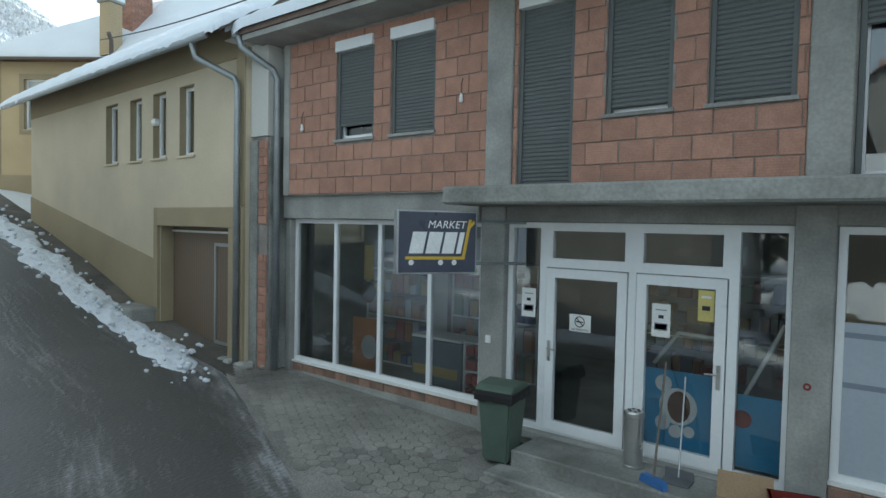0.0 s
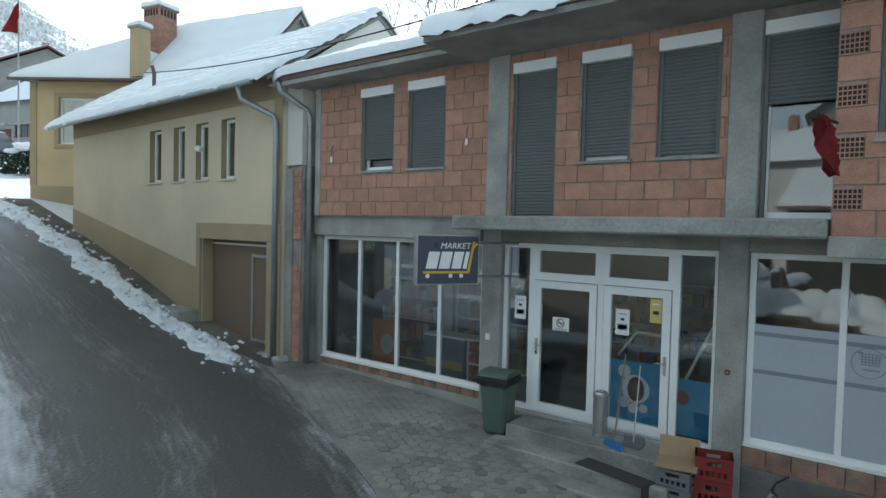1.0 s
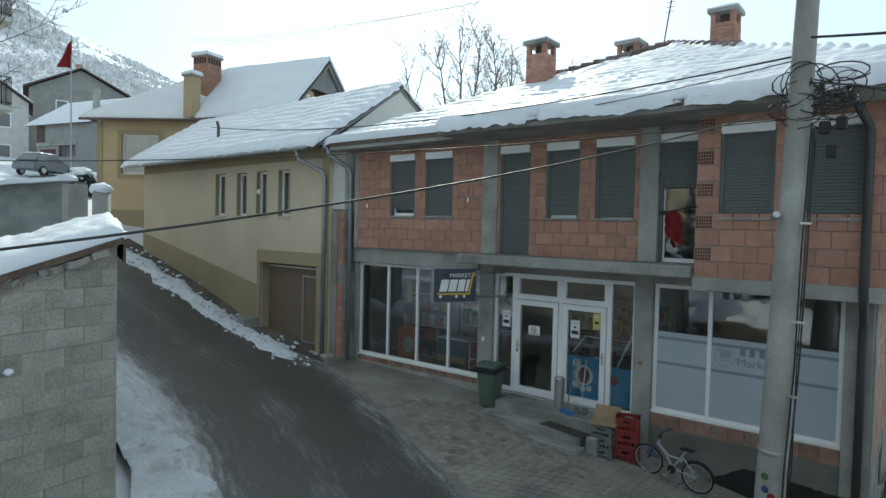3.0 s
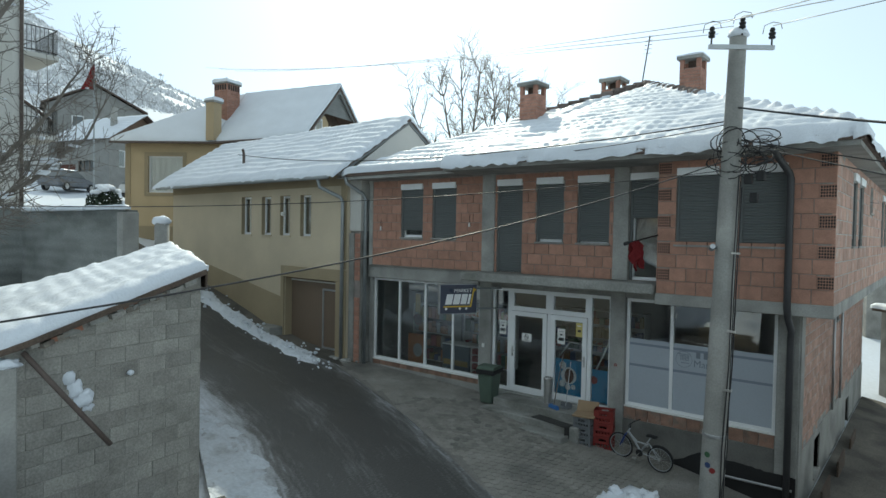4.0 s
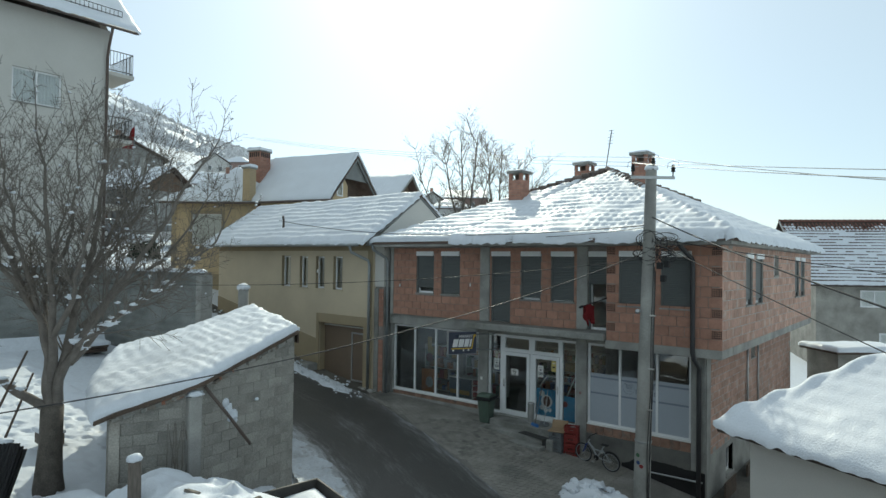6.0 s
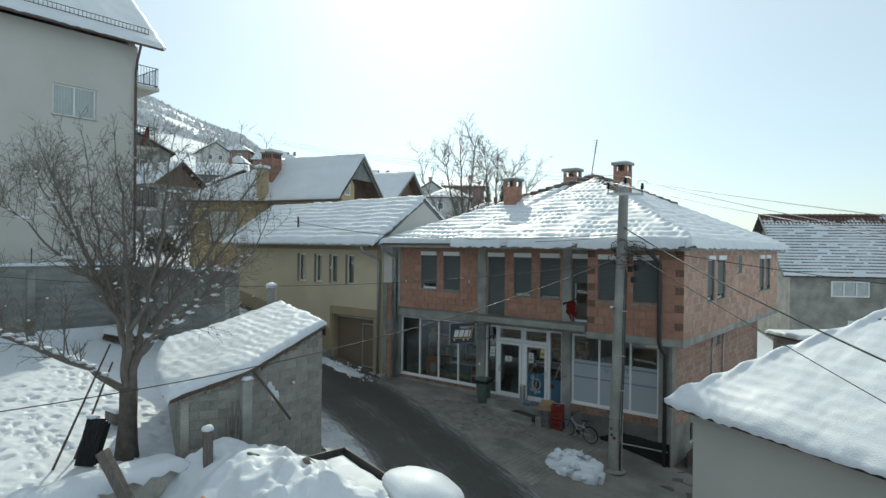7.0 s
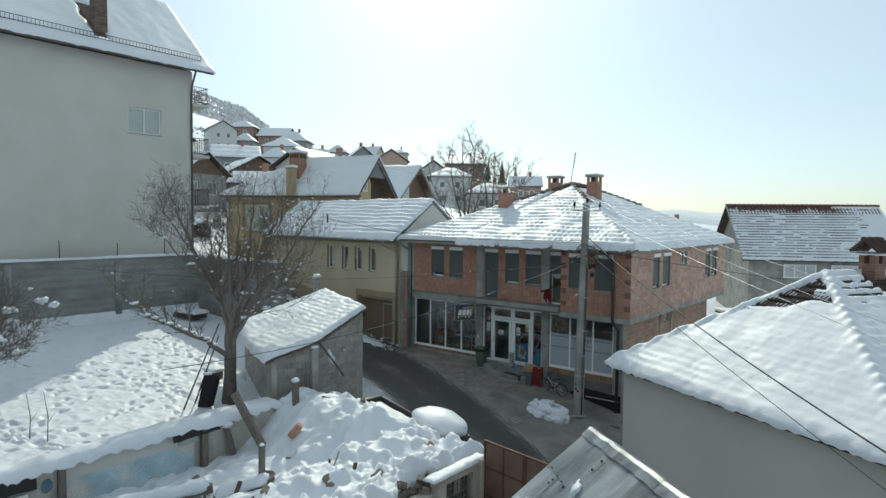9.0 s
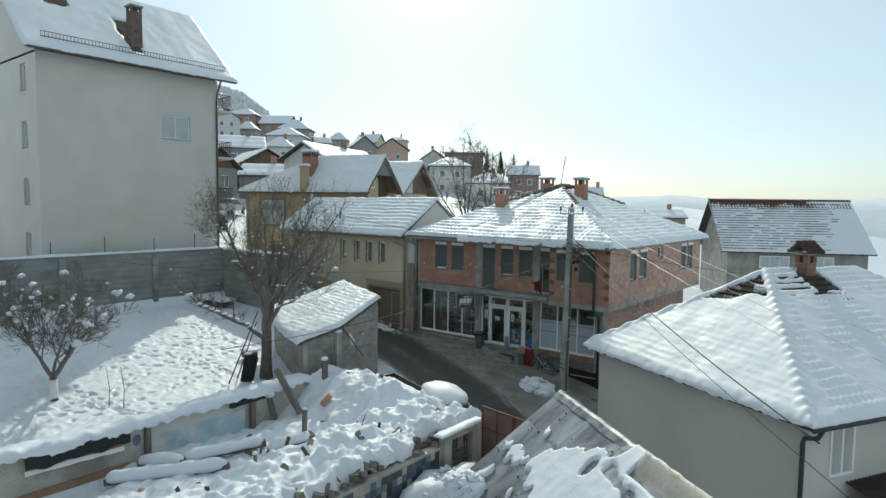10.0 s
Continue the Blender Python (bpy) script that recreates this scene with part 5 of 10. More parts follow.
part("wall", wall(bmesh.new(), 0.45, 5.3, 2.0, 8.42, 0.3, [(1.6, 3.35, 6.0, 7.8)], on_end(0.5)), OCHRE, ochre, "deep ochre wall of the angled end")
plain_window(ochre, on_end(0.5), (1.6, 3.35, 6.0, 7.8), 1, 0.1, sill=OCHRE, blind=CURTAIN)
part("window_surround", wall(bmesh.new(), 1.42, 3.53, 5.82, 7.98, 0.04, [(1.6, 3.35, 6.0, 7.8)], on_end(0.465)), TAN, ochre)
part("band", wall(bmesh.new(), 0.45, 5.3, 2.0, 4.35, 0.03, (), on_end(0.478)), TAN, ochre, "darker tan plinth")
part("corner_band", wall(bmesh.new(), 0.43, 0.7, 4.36, 8.4, 0.03, (), on_end(0.476)), TAN, ochre)
part("wall", wall(bmesh.new(), 0.3, 5.2, 2.0, 8.42, 0.3, [(2.2, 3.0, 4.2, 5.7)], FRONT(0.55)), OCHRE, ochre)
plain_window(ochre, FRONT(0.55), (2.2, 3.0, 4.2, 5.7), 1, 0.1, sill=OCHRE)
part("wall", boxes((0.0, 5.2, 4.3, 4.6, 2.0, 8.4)), OCHRE, ochre)
bm = bmesh.new()
wall(bm, -4.3, -0.2, 2.0, 8.4, 0.3, (), Matrix.Translation(END) @ Matrix.Rotation(ANG, 4, 'Z') @ Matrix.Translation((0.45, 0.6, 0)) @ Matrix.Rotation(radians(-90), 4, 'Z') @ FRONT(0))
part("wall", bm, OCHRE, ochre)


def slope_patch(name, a, b, c, d, thick, label="", nu=44, nv=26, material=None, seed=0.0, edge=0.0):
    """A sloping sheet with eaves a-b and head d-c; thick gives a rounded layer of snow."""
    bm = bmesh.new()
    a, b, c, d = (Vector(p) for p in (a, b, c, d))
    top = []
    for i in range(nu + 1):
        col = []
        for j in range(nv + 1):
            u, v = i / nu, j / nv
            p = a.lerp(b, u).lerp(d.lerp(c, u), v)
            q = min(1.0, v * nv / 4)
            t = thick * (0.45 + 0.55 * math.sqrt(1 - (1 - q) ** 2)) * (1 + 0.25 * noise.noise(p * 0.5 + Vector((seed, 0, 0)))) + thick * 0.14 * noise.noise(p * 2.0)
            out = (b - a).cross(Vector((0, 0, 1))).normalized() * (edge * (1 + 0.7 * noise.noise(p * 2.6)) if j == 0 else 0)
            col.append(bm.verts.new(p + Vector((0, 0, t if thick else 0)) + out))
        top.append(col)
    for i in range(nu):
        for j in range(nv):
            if top[i][j].co == top[i + 1][j].co:
                continue
            bm.faces.new((top[i][j], top[i + 1][j], top[i + 1][j + 1], top[i][j + 1]))
    rim = [[top[i][0] for i in range(nu + 1)], [top[nu][j] for j in range(nv + 1)], [top[0][j] for j in range(nv, -1, -1)]]
    for line in rim:
        low = [bm.verts.new(v.co - Vector((0, 0, max(0.08, thick * 0.7)))) for v in line]
        for k in range(len(line) - 1):
            bm.faces.new((line[k], low[k], low[k + 1], line[k + 1]))
    bmesh.ops.remove_doubles(bm, verts=bm.verts[:], dist=0.0004)
    bmesh.ops.recalc_face_normals(bm, faces=bm.faces[:])
    return part(name, bm, material or SNOW, ochre, label, smooth=bool(thick))


O_A, O_B, O_C = END + Vector((0, 0, EAVE)), Vector((0, 0, EAVE)), Vector((5.5, 0, EAVE))
O_R, O_D, O_E = Vector((5.45, 2.6, RIDGE_Z)), Vector((5.5, 5.2, EAVE)), Vector((-0.4, 5.0, EAVE))
for name, m, th, dz in (("roof", TILE_DARK, 0.0, 0.0), ("snow", SNOW, 0.22, 0.02)):
    up_ = Vector((0, 0, dz))
    slope_patch(name, O_A + up_, O_B + up_, APEX + up_, APEX + up_, th, "smooth thick snow" if th else "", material=m, seed=1.0, edge=0.05)
    slope_patch(name, O_B + up_, O_C + up_, O_R + up_, APEX + up_, th, material=m, seed=2.0, edge=0.05)
    slope_patch(name, O_D + up_, O_E + up_, APEX + up_, O_R + up_, th, material=m, seed=3.0, edge=0.05)
    slope_patch(name, O_E + up_, O_A + up_, APEX + up_, APEX + up_, th, material=m, seed=4.0, edge=0.05)
ACROSS = Matrix(((0, 1, 0, 0), (1, 0, 0, 0), (0, 0, 1, 0), (0, 0, 0, 1)))
bm = bmesh.new()
prism(bm, [(0.55, 2.0), (0.55, 8.7), (1.1, 9.6), (2.0, 9.7), (2.25, 9.4), (2.25, 2.0)], 4.75, 5.0, ACROSS)
part("gable", bm, OCHRE, ochre, "ochre gable wall under the roof")
# dark timber stands in for the shade in the recessed side
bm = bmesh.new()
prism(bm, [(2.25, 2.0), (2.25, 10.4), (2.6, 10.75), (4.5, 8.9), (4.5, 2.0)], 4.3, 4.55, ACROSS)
part("gable", bm, WOOD_DARK, ochre, "recessed gable side, dark for the shade of the recess")
bm = bmesh.new()
prism(bm, [(2.6, RIDGE_Z - 0.1), (1.3, 9.75), (3.9, 9.75)], 5.2, 5.27, ACROSS)
part("gable_head", bm, GREY_BOARD, ochre, "grey boarded gable head")
for y0, y1 in ((-0.05, 2.6), (5.25, 2.6)):
    bm = bmesh.new()
    prism(bm, [(y0, EAVE - 0.02), (y1, RIDGE_Z), (y1, RIDGE_Z - 0.24), (y0, EAVE - 0.24)], 5.36, 5.42, ACROSS)
    part("barge_board", bm, GREY_BOARD, ochre)
plain_window(ochre, SIDE(5.02), (1.2, 1.75, 8.75, 9.5), 1, -0.02)
bm = bmesh.new()
tube(bm, [(0.0, -0.1, EAVE - 0.06), (5.7, -0.1, EAVE - 0.06)], 0.06, 8)
part("gutter", bm, PIPE_BROWN, ochre)
bm = bmesh.new()
tube(bm, [END + Vector((0, -0.1, EAVE - 0.06)), Vector((0, -0.1, EAVE - 0.06))], 0.06, 8)
part("gutter", bm, PIPE_BROWN, ochre)
flue_stack = chimney(ochre, -0.53, 1.31, 9.2, 11.55, 0.86, vents=False, snow=0.2, cap=0.08)
# black blocks on the face stand in for the dark inside the slots
for side in range(4):
    m = Matrix.Translation((-0.53, 1.31, 0)) @ Matrix.Rotation(side * math.pi / 2, 4, 'Z')
    for k in range(5):
        bm = bmesh.new()
        box(bm, -0.36 + 0.155 * k, -0.26 + 0.155 * k, -0.44, -0.4, 11.16, 11.42, m)
        part("vent_slot", bm, DARK, flue_stack, "black block standing in for a shaded smoke slot")
chimney(ochre, -0.08, 0.02, 8.5, 10.4, 0.5, material=OCHRE, vents=False, snow=0.16, label="ochre rendered chimney")

# tall pale block of flats
flats = thing("apartment_house", "tall pale rendered apartment house with steep snowy roof", "house", (-18.5, -15.25, 0), 0)
FW = [(6.25, 8.0, 11.25, 12.6)]
part("wall", wall(bmesh.new(), 0, 9.45, 0.5, 15.0, 0.35, FW, SIDE(0)), WHITEWASH, flats, "blank pale street wall")
FS = [(-2.2, -1.4, z, z + 1.35) for z in (4.6, 7.4, 10.3, 13.2)]
part("wall", wall(bmesh.new(), -9.0, -0.35, 0.5, 15.0, 0.35, FS, FRONT(0)), WHITEWASH, flats, "pale end wall with four windows")
part("wall", boxes((-9, 0.0, 9.45, 9.8, 0.5, 15.0), (-9.3, -9.0, 0, 9.8, 0.5, 15.0)), WHITEWASH, flats)
plain_window(flats, SIDE(0), FW[0], 2, 0.1, sill=CONCRETE, blind=CURTAIN)
for h in FS:
    plain_window(flats, FRONT(0), h, 1, 0.14, sill=CONCRETE, blind=CURTAIN)
for side_y in (-0.0, 9.8):
    bm = bmesh.new()
    prism(bm, [(-9.2, 14.9), (-4.5, 19.2), (0, 14.9)], side_y if side_y == 0 else side_y - 0.3, side_y + 0.3 if side_y == 0 else side_y)
    part("gable", bm, WHITEWASH, flats)


def flats_roof(x, y):
    return 15.0 + 0.93 * min(0.75 - x, x + 9.8)


part("roof", roof_mesh(-9.8, 0.75, -0.7, 10.7, flats_roof), TILE_DARK, flats)


def flats_bare(x, y):
    k = 1.0
    n = noise.noise(Vector((x * 1.7, y * 1.7, 4)))
    if 0.4 < y < 2.9 and x < -2.0:
        k *= 1 - smooth(-2.3, -2.9, x + 0.5 * n) * smooth(0.5, 0.7, y + 0.3 * n) * smooth(2.8, 2.5, y + 0.3 * n)
    if abs(y - 5.1) < 0.7 and -2.4 < x < 0.0:
        k *= smooth(0.25, 0.5, abs(y - 5.1 + 0.25 * n))
    return k


snow_sheet("snow", flats, -9.8, 0.8, -0.75, 10.75, flats_roof, 0.13, 0.13, ripple=0.022, period=0.24, bare=flats_bare, ragged=0.05, seed=12.0, scallop=0.008, lumps=0.02, label="snow on the steep roof")
chimney(flats, -0.75, 5.2, 15.6, 18.5, 0.6, material=TILE_DARK, snow=0.0, label="dark weathered brick chimney")
bm = bmesh.new()
zz = flats_roof(0.2, 0) + 0.16
for z in (0.0, 0.24):
    tube(bm, [(0.2, 0.2, zz + z), (0.2, 10.2, zz + z)], 0.016, 5)
for k in range(60):
    y = 0.2 + 10.0 * k / 59
    tube(bm, [(0.2, y, zz - 0.1), (0.2, y, zz + 0.24)], 0.011, 4)
courses = bmesh.new()
for k in range(9):
    x = -2.5 - 0.26 * k
    for q in range(16):
        y = 0.45 + 0.15 * q
        tube(courses, [(x + 0.13, y, flats_roof(x + 0.13, y) + 0.02), (x - 0.15, y, flats_roof(x - 0.15, y) + 0.05)], [0.07, 0.055], 6)
for k in range(7):
    for q in range(5):
        x, y = -0.6 - 0.26 * k, 4.85 + 0.14 * q
        tube(courses, [(x + 0.13, y, flats_roof(x + 0.13, y) + 0.02), (x - 0.15, y, flats_roof(x - 0.15, y) + 0.05)], [0.07, 0.055], 6)
part("roof_tiles", courses, TILE_DARK, flats, "rows of bare dark tiles", kind="stuff")
part("snow_guard", bm, DARK, flats, "dark metal snow guard rail")
bm = bmesh.new()
tube(bm, [(0.75, -0.6, 14.95), (0.75, 10.6, 14.95)], 0.07, 8)
tube(bm, [(0.75, 9.6, 14.9), (0.2, 9.7, 14.3), (0.08, 9.7, 13.8), (0.08, 9.7, 3)], 0.06, 8)
part("gutter", bm, PIPE_BROWN, flats, smooth=True)
for z in (13.2, 10.3, 7.4):
    bal = part("balcony", boxes((-2.6, -0.3, 9.8, 11.0, z, z + 0.16)), WHITEWASH, flats, "small balcony with metal railing")
    for zz in (z + 0.25, z + 1.1):
        bm = bmesh.new()
        tube(bm, [(-2.55, 9.8, zz), (-2.55, 10.95, zz), (-0.35, 10.95, zz), (-0.35, 9.8, zz)], 0.02, 5)
        part("rail", bm, DARK, bal)
    for k in range(20):
        x = -2.55 + 2.2 * k / 19
        bm = bmesh.new()
        tube(bm, [(x, 10.95, z + 0.15), (x, 10.95, z + 1.1)], 0.012, 4)
        part("baluster", bm, DARK, bal)
    for k in range(8):
        y = 9.85 + 1.1 * k / 8
        bm = bmesh.new()
        tube(bm, [(-0.35, y, z + 0.15), (-0.35, y, z + 1.1)], 0.012, 4)
        part("baluster", bm, DARK, bal)

# wall between the yard and the flats, turning the corner towards the lane
ret = thing("boundary_wall", "long grey concrete boundary wall capped with snow", "wall")
RET_TOP = lambda y: 4.82 + 0.012 * (y + 5.8)
bm = bmesh.new()
slanted(bm, -17.8, -17.5, -24.5, -5.8, 0.8, lambda x, y: RET_TOP(-5.8))
part("wall", bm, STONE_WALL, ret, "grey wall of rough stone and mortar")
far_leg = part("wall", wall(bmesh.new(), -0.3, 7.0, 0.3, 4.72, 0.3, (), Matrix.Translation((-17.5, -5.8, 0)) @ Matrix.Rotation(math.atan2(0.35, 7.0), 4, 'Z') @ FRONT(0)), STONE_WALL, ret)
part("pier", boxes((-10.72, -10.38, -5.62, -5.18, 0.2, 4.66), bevel=0.015), CONCRETE, ret)
for y in (-19.6, -14.9, -10.2):
    part("pier", boxes((-17.5, -17.42, y, y + 0.3, 0.9, 4.7), bevel=0.012), CONCRETE_DARK, ret)
snow_sheet("snow", ret, -17.86, -17.44, -24.5, -5.6, lambda x, y: 4.83, 0.1, 0.1, round_=0.14, ragged=0.04, seed=4.0, lumps=0.04)
snow_sheet("snow", ret, -17.3, -10.35, -5.9, -5.42, lambda x, y: 4.74, 0.11, 0.09, round_=0.14, ragged=0.04, seed=6.0, lumps=0.04, inside=lambda x, y: abs(y + 5.67 - 0.05 * (x + 14)) < 0.21)
for k, y in enumerate((-20.5, -18.0, -15.2, -12.6, -10.0, -7.6)):
    post = thing("fence_post", "thin dark iron post on the boundary wall", "post", (-17.65, y, 4.8), group="wall posts")
    bm = bmesh.new()
    tube(bm, [(0, 0, -0.3), (0.02, 0.03 * (k % 3 - 1), 0.75 + 0.2 * (k % 2))], 0.022, 6)
    part("shaft", bm, DARK, post)
# added logs stand in for a low dark snow-covered thing
pile = thing("snowy_dark_pile", "low dark pile under snow by the wall, logs standing in", "firewood", (-15.9, -7.1, yard(-15.9)), 5)
for k in range(18):
    bm = bmesh.new()
    u, row = -0.85 + 0.19 * (k % 9), k // 9
    tube(bm, [(u + 0.09 * row, -0.42, 0.12 + 0.17 * row), (u + 0.09 * row, 0.42, 0.12 + 0.17 * row)], [0.085, 0.095], 7)
    part("log", bm, WOOD_DARK, pile)
snow_sheet("snow", pile, -0.95, 0.95, -0.45, 0.45, lambda x, y: 0.33, 0.2, 0.08, round_=0.25, seed=15.0, lumps=0.04, ragged=0.06)

# shed of concrete blocks; its wall towards the lane bends at a pillar
shed = thing("block_shed", "shed of raw concrete blocks with a snow-laden lean-to roof", "shed", (-2.13, -12.06, 0), 88.4)
SL, SD, BEND = 3.98, 5.15, (1.385, -0.51)
# local x runs along the wall by the lane, local +y into the shed


def shed_roof(x, y):
    return 2.4 + 1.18 * x / SL + (0.06 - 0.033 * x / SL) * y


def shed_warp(ob):
    """Bend the rectangle into the shed's true outline."""
    for v in ob.data.vertices:
        x, y = v.co.x, v.co.y
        front = BEND[1] * max(0.0, min(x / BEND[0], (SL - x) / (SL - BEND[0])))
        k, d = x / SL, max(0.0, y)
        v.co.x += (1 - k) * (0.25 * d + 0.0415 * d * d) + k * 0.27 * d
        v.co.y += front * (1 - d / SD) - 0.25 * k * d
    return ob


END_X = 2.1
SHED_SEGS = []
for p0, p1 in (((0, 0), BEND), (BEND, (SL, 0)), ((END_X, 4.9), (0, 0)), ((SL, 0), (5.48, 3.86))):
    d = Vector((p1[0] - p0[0], p1[1] - p0[1], 0))
    SHED_SEGS.append((Matrix.Translation((p0[0], p0[1], 0)) @ Matrix.Rotation(math.atan2(d.y, d.x), 4, 'Z'), d.length, p0[0], p1[0]))
shed_walls = []
for m, length, xa, xb in SHED_SEGS:
    bm = bmesh.new()
    slanted(bm, 0.0, length, 0.03, 0.2, -0.8, lambda x, y: 2.36 + 1.18 * min(SL, xa + (xb - xa) * x / length) / SL - (1.18 * END_X / SL * (1 - x / length) - 0.27 * (1 - x / length) if xa == END_X else 0))
    bmesh.ops.transform(bm, matrix=m, verts=bm.verts)
    shed_walls.append(part("wall", bm, PLASTER_OLD if xa == END_X else BLOCK, shed, "smeared mortar end wall" if xa == END_X else "concrete block wall"))
shed_warp(part("roof", roof_mesh(-0.26, SL + 0.02, -0.1, SD + 0.1, lambda x, y: shed_roof(x, y) + 0.05, 12, 0.07), WOOD_DARK, shed))
shed_warp(snow_sheet("snow", shed, -0.28, SL + 0.06, -0.06, SD + 0.12, lambda x, y: shed_roof(x, y) + 0.06, 0.19, 0.055, ripple=0.011, period=0.075, ragged=0.07, seed=21.0, label="thick lumpy snow", round_=0.2, lumps=0.05, droop=0.04))
shed_warp(part("fascia", boxes((SL + 0.03, SL + 0.06, -0.05, SD, shed_roof(SL, 0) - 0.24, shed_roof(SL, 0) + 0.05)), WOOD_DARK, shed, "brown board at the roof's end"))
part("pillar", boxes((BEND[0] - 0.16, BEND[0] + 0.1, BEND[1] - 0.05, BEND[1] + 0.2, -0.8, 2.62), bevel=0.02), CONCRETE, shed, "cast concrete pillar")
rng = random.Random(77)
for k in range(46):
    m, length, xa, xb = SHED_SEGS[k % 2]
    u = rng.uniform(0.1, length - 0.2)
    top = 2.36 + 1.18 * (xa + (xb - xa) * u / length) / SL
    bm = bmesh.new()
    w = rng.uniform(0.05, 0.12)
    box(bm, -w, w, -0.05 - 0.03 * rng.random(), 0.08, -0.02 - 0.2 * w, 0.02 + 0.15 * w, m @ Matrix.Translation((u, 0.0, top + rng.uniform(-0.05, 0.0))) @ Euler((rng.uniform(-0.1, 0.1), rng.uniform(-0.35, -0.1), rng.uniform(-0.2, 0.2))).to_matrix().to_4x4())
    part("broken_tile", bm, (TILE_RED, CONCRETE_DARK, BLOCK, RUBBLE, CONCRETE_DARK)[k % 5], shed)

# snowy hip-roofed house on the lane's other side
hip = thing("hip_roofed_house", "low pale house with a snowy tiled hip roof", "house", (14.34, -9.86, 0), math.degrees(math.atan2(0.485, -0.874)))
# local x runs along the lane away from the near corner; local -y is into the house


HIP_X, HIP_Y, HIP_Z = 5.35, -4.65, 5.45


def hip_roof(x, y):
    """Four slopes that meet in a short ridge from the lane-side peak to the back."""
    run = (HIP_Z - 2.42)
    return 2.42 + run * max(0.0, min(x / HIP_X, (9.2 - x) / (9.2 - HIP_X), y / HIP_Y, (y + 14.0) / 4.65))


for b in ((0.45, 0.75, -13.5, -0.75, -3, 2.4), (8.6, 8.9, -13.5, -0.75, -3, 2.4), (0.75, 8.6, -13.5, -13.2, -3, 2.4)):
    part("wall", boxes(b), WHITEWASH, hip)
part("wall", wall(bmesh.new(), 0.45, 8.9, -3, 2.42, 0.3, (), Matrix.Translation((0, -0.45, 0)) @ Matrix.Diagonal((1, -1, 1, 1))), WHITEWASH, hip, "pale rendered wall along the lane")
part("roof", roof_mesh(0, 9.2, -14.0, 0, hip_roof, 28), TILE_BLACK, hip, "dark old tiles")


def hip_rows(z):
    """0 to 1 along each course of tiles, counted up the slope."""
    return (z / 0.152) % 1.0


def hip_bare(x, y):
    """Old tiles show near the head of the lane-side slope, in rows beside the ridge and under the chimney."""
    z = hip_roof(x, y)
    u, v = x - HIP_X, y - HIP_Y
    n = noise.noise(Vector((x * 1.6, y * 1.6, 2)))
    if v > 0 and y / HIP_Y <= min(x / HIP_X, (9.2 - x) / (9.2 - HIP_X)) + 0.02:
        to_far = (9.2 - x) / (9.2 - HIP_X) - y / HIP_Y
        to_near = x / HIP_X - y / HIP_Y
        low = 1.38 + 0.27 * u + 0.2 * n
        a = smooth(0.045, 0.075, to_far + 0.02 * noise.noise(Vector((x * 4, 0, 1)))) * smooth(0.03, 0.06, to_near) * smooth(low + 0.06, low - 0.06, v)
        strip = smooth(0.6, 0.75, v) * smooth(0.9, 0.8, v) * smooth(0.15, 0.3, -u)
        return 1 - a * (1 - 0.9 * strip)
    d = -u
    if u < 0:
        row = hip_rows(z + 0.02 * n)
        stripe = smooth(0.62, 0.5, row) * smooth(0.02, 0.1, row)
        near_ridge = smooth(1.5, 0.9, d + 0.5 * n) * smooth(0.1, 0.25, d) * smooth(-6.9, -6.4, y) * smooth(-4.78, -4.9, y - 0.87 * d)
        a = stripe * near_ridge * smooth(-0.45, -0.2, noise.noise(Vector((x * 2.5, y * 2.0, 9))))
        under = smooth(0.62, 0.5, abs(y + 6.45) + 0.15 * n) * smooth(0.85, 0.7, abs(d - 0.35) + 0.1 * n)
        return 1 - max(a, under)
    return 1.0


def hip_snow_base(x, y):
    """Courses of tiles felt through the snow, and the humps of the hip tiles along the corner that faces the lane."""
    z = hip_roof(x, y)
    near = x / HIP_X - y / HIP_Y
    n1, n2 = noise.noise(Vector((x * 1.1, y * 1.1, 4))), noise.noise(Vector((x * 3.2, y * 3.2, 7)))
    row = hip_rows(z + 0.012 * n2)
    step = (row if row < 0.8 else (1 - row) * 4) - 0.4
    if near > 0:
        t = 0.021 * (0.8 + 0.7 * n1) * step
    else:
        broken = smooth(-0.25, 0.15, noise.noise(Vector((x * 0.9 + y * 0.35, y * 0.75, 12)))) * smooth(0.02, 0.16, -near)
        t = broken * (0.058 * step + 0.016 * math.sin(2 * math.pi * y / 0.235 + 2 * n1) * smooth(0.2, 0.7, row))
    d = abs(near) * 3.3
    s = math.hypot(x, y)
    hump = math.exp(-(d / 0.15) ** 2) * (0.06 + 0.03 * math.sin(2 * math.pi * s / 0.34)) if x < HIP_X else 0.0
    far = abs((9.2 - x) / (9.2 - HIP_X) - y / HIP_Y) * 2.9
    if x >= HIP_X:
        hump = math.exp(-(far / 0.14) ** 2) * (0.05 + 0.035 * math.sin(2 * math.pi * s / 0.33) + 0.03 * n2)
    return z + t + hump


snow_sheet("snow", hip, -0.06, 9.23, -14.0, 0.06, hip_snow_base, 0.15, 0.055, bare=hip_bare, ragged=0.08, seed=31.0, droop=0.05, lumps=0.022, label="snow rippled by the courses of tiles under it")
hip_stack = chimney(hip, HIP_X - 0.12, -6.45, 4.9, 6.12, 0.48, snow=0.0, cap=0.05, material=BRICK_OLD, pier=0.165)
bm = bmesh.new()
prism(bm, [(-0.4, 0), (-0.4, 0.03), (0, 0.36), (0.4, 0.03), (0.4, 0), (0, 0.3)], -0.4, 0.4, Matrix.Translation((HIP_X - 0.12, -6.45, 6.12)))
part("chimney_roof", bm, TILE_OLD, hip_stack, "little tiled chimney roof")
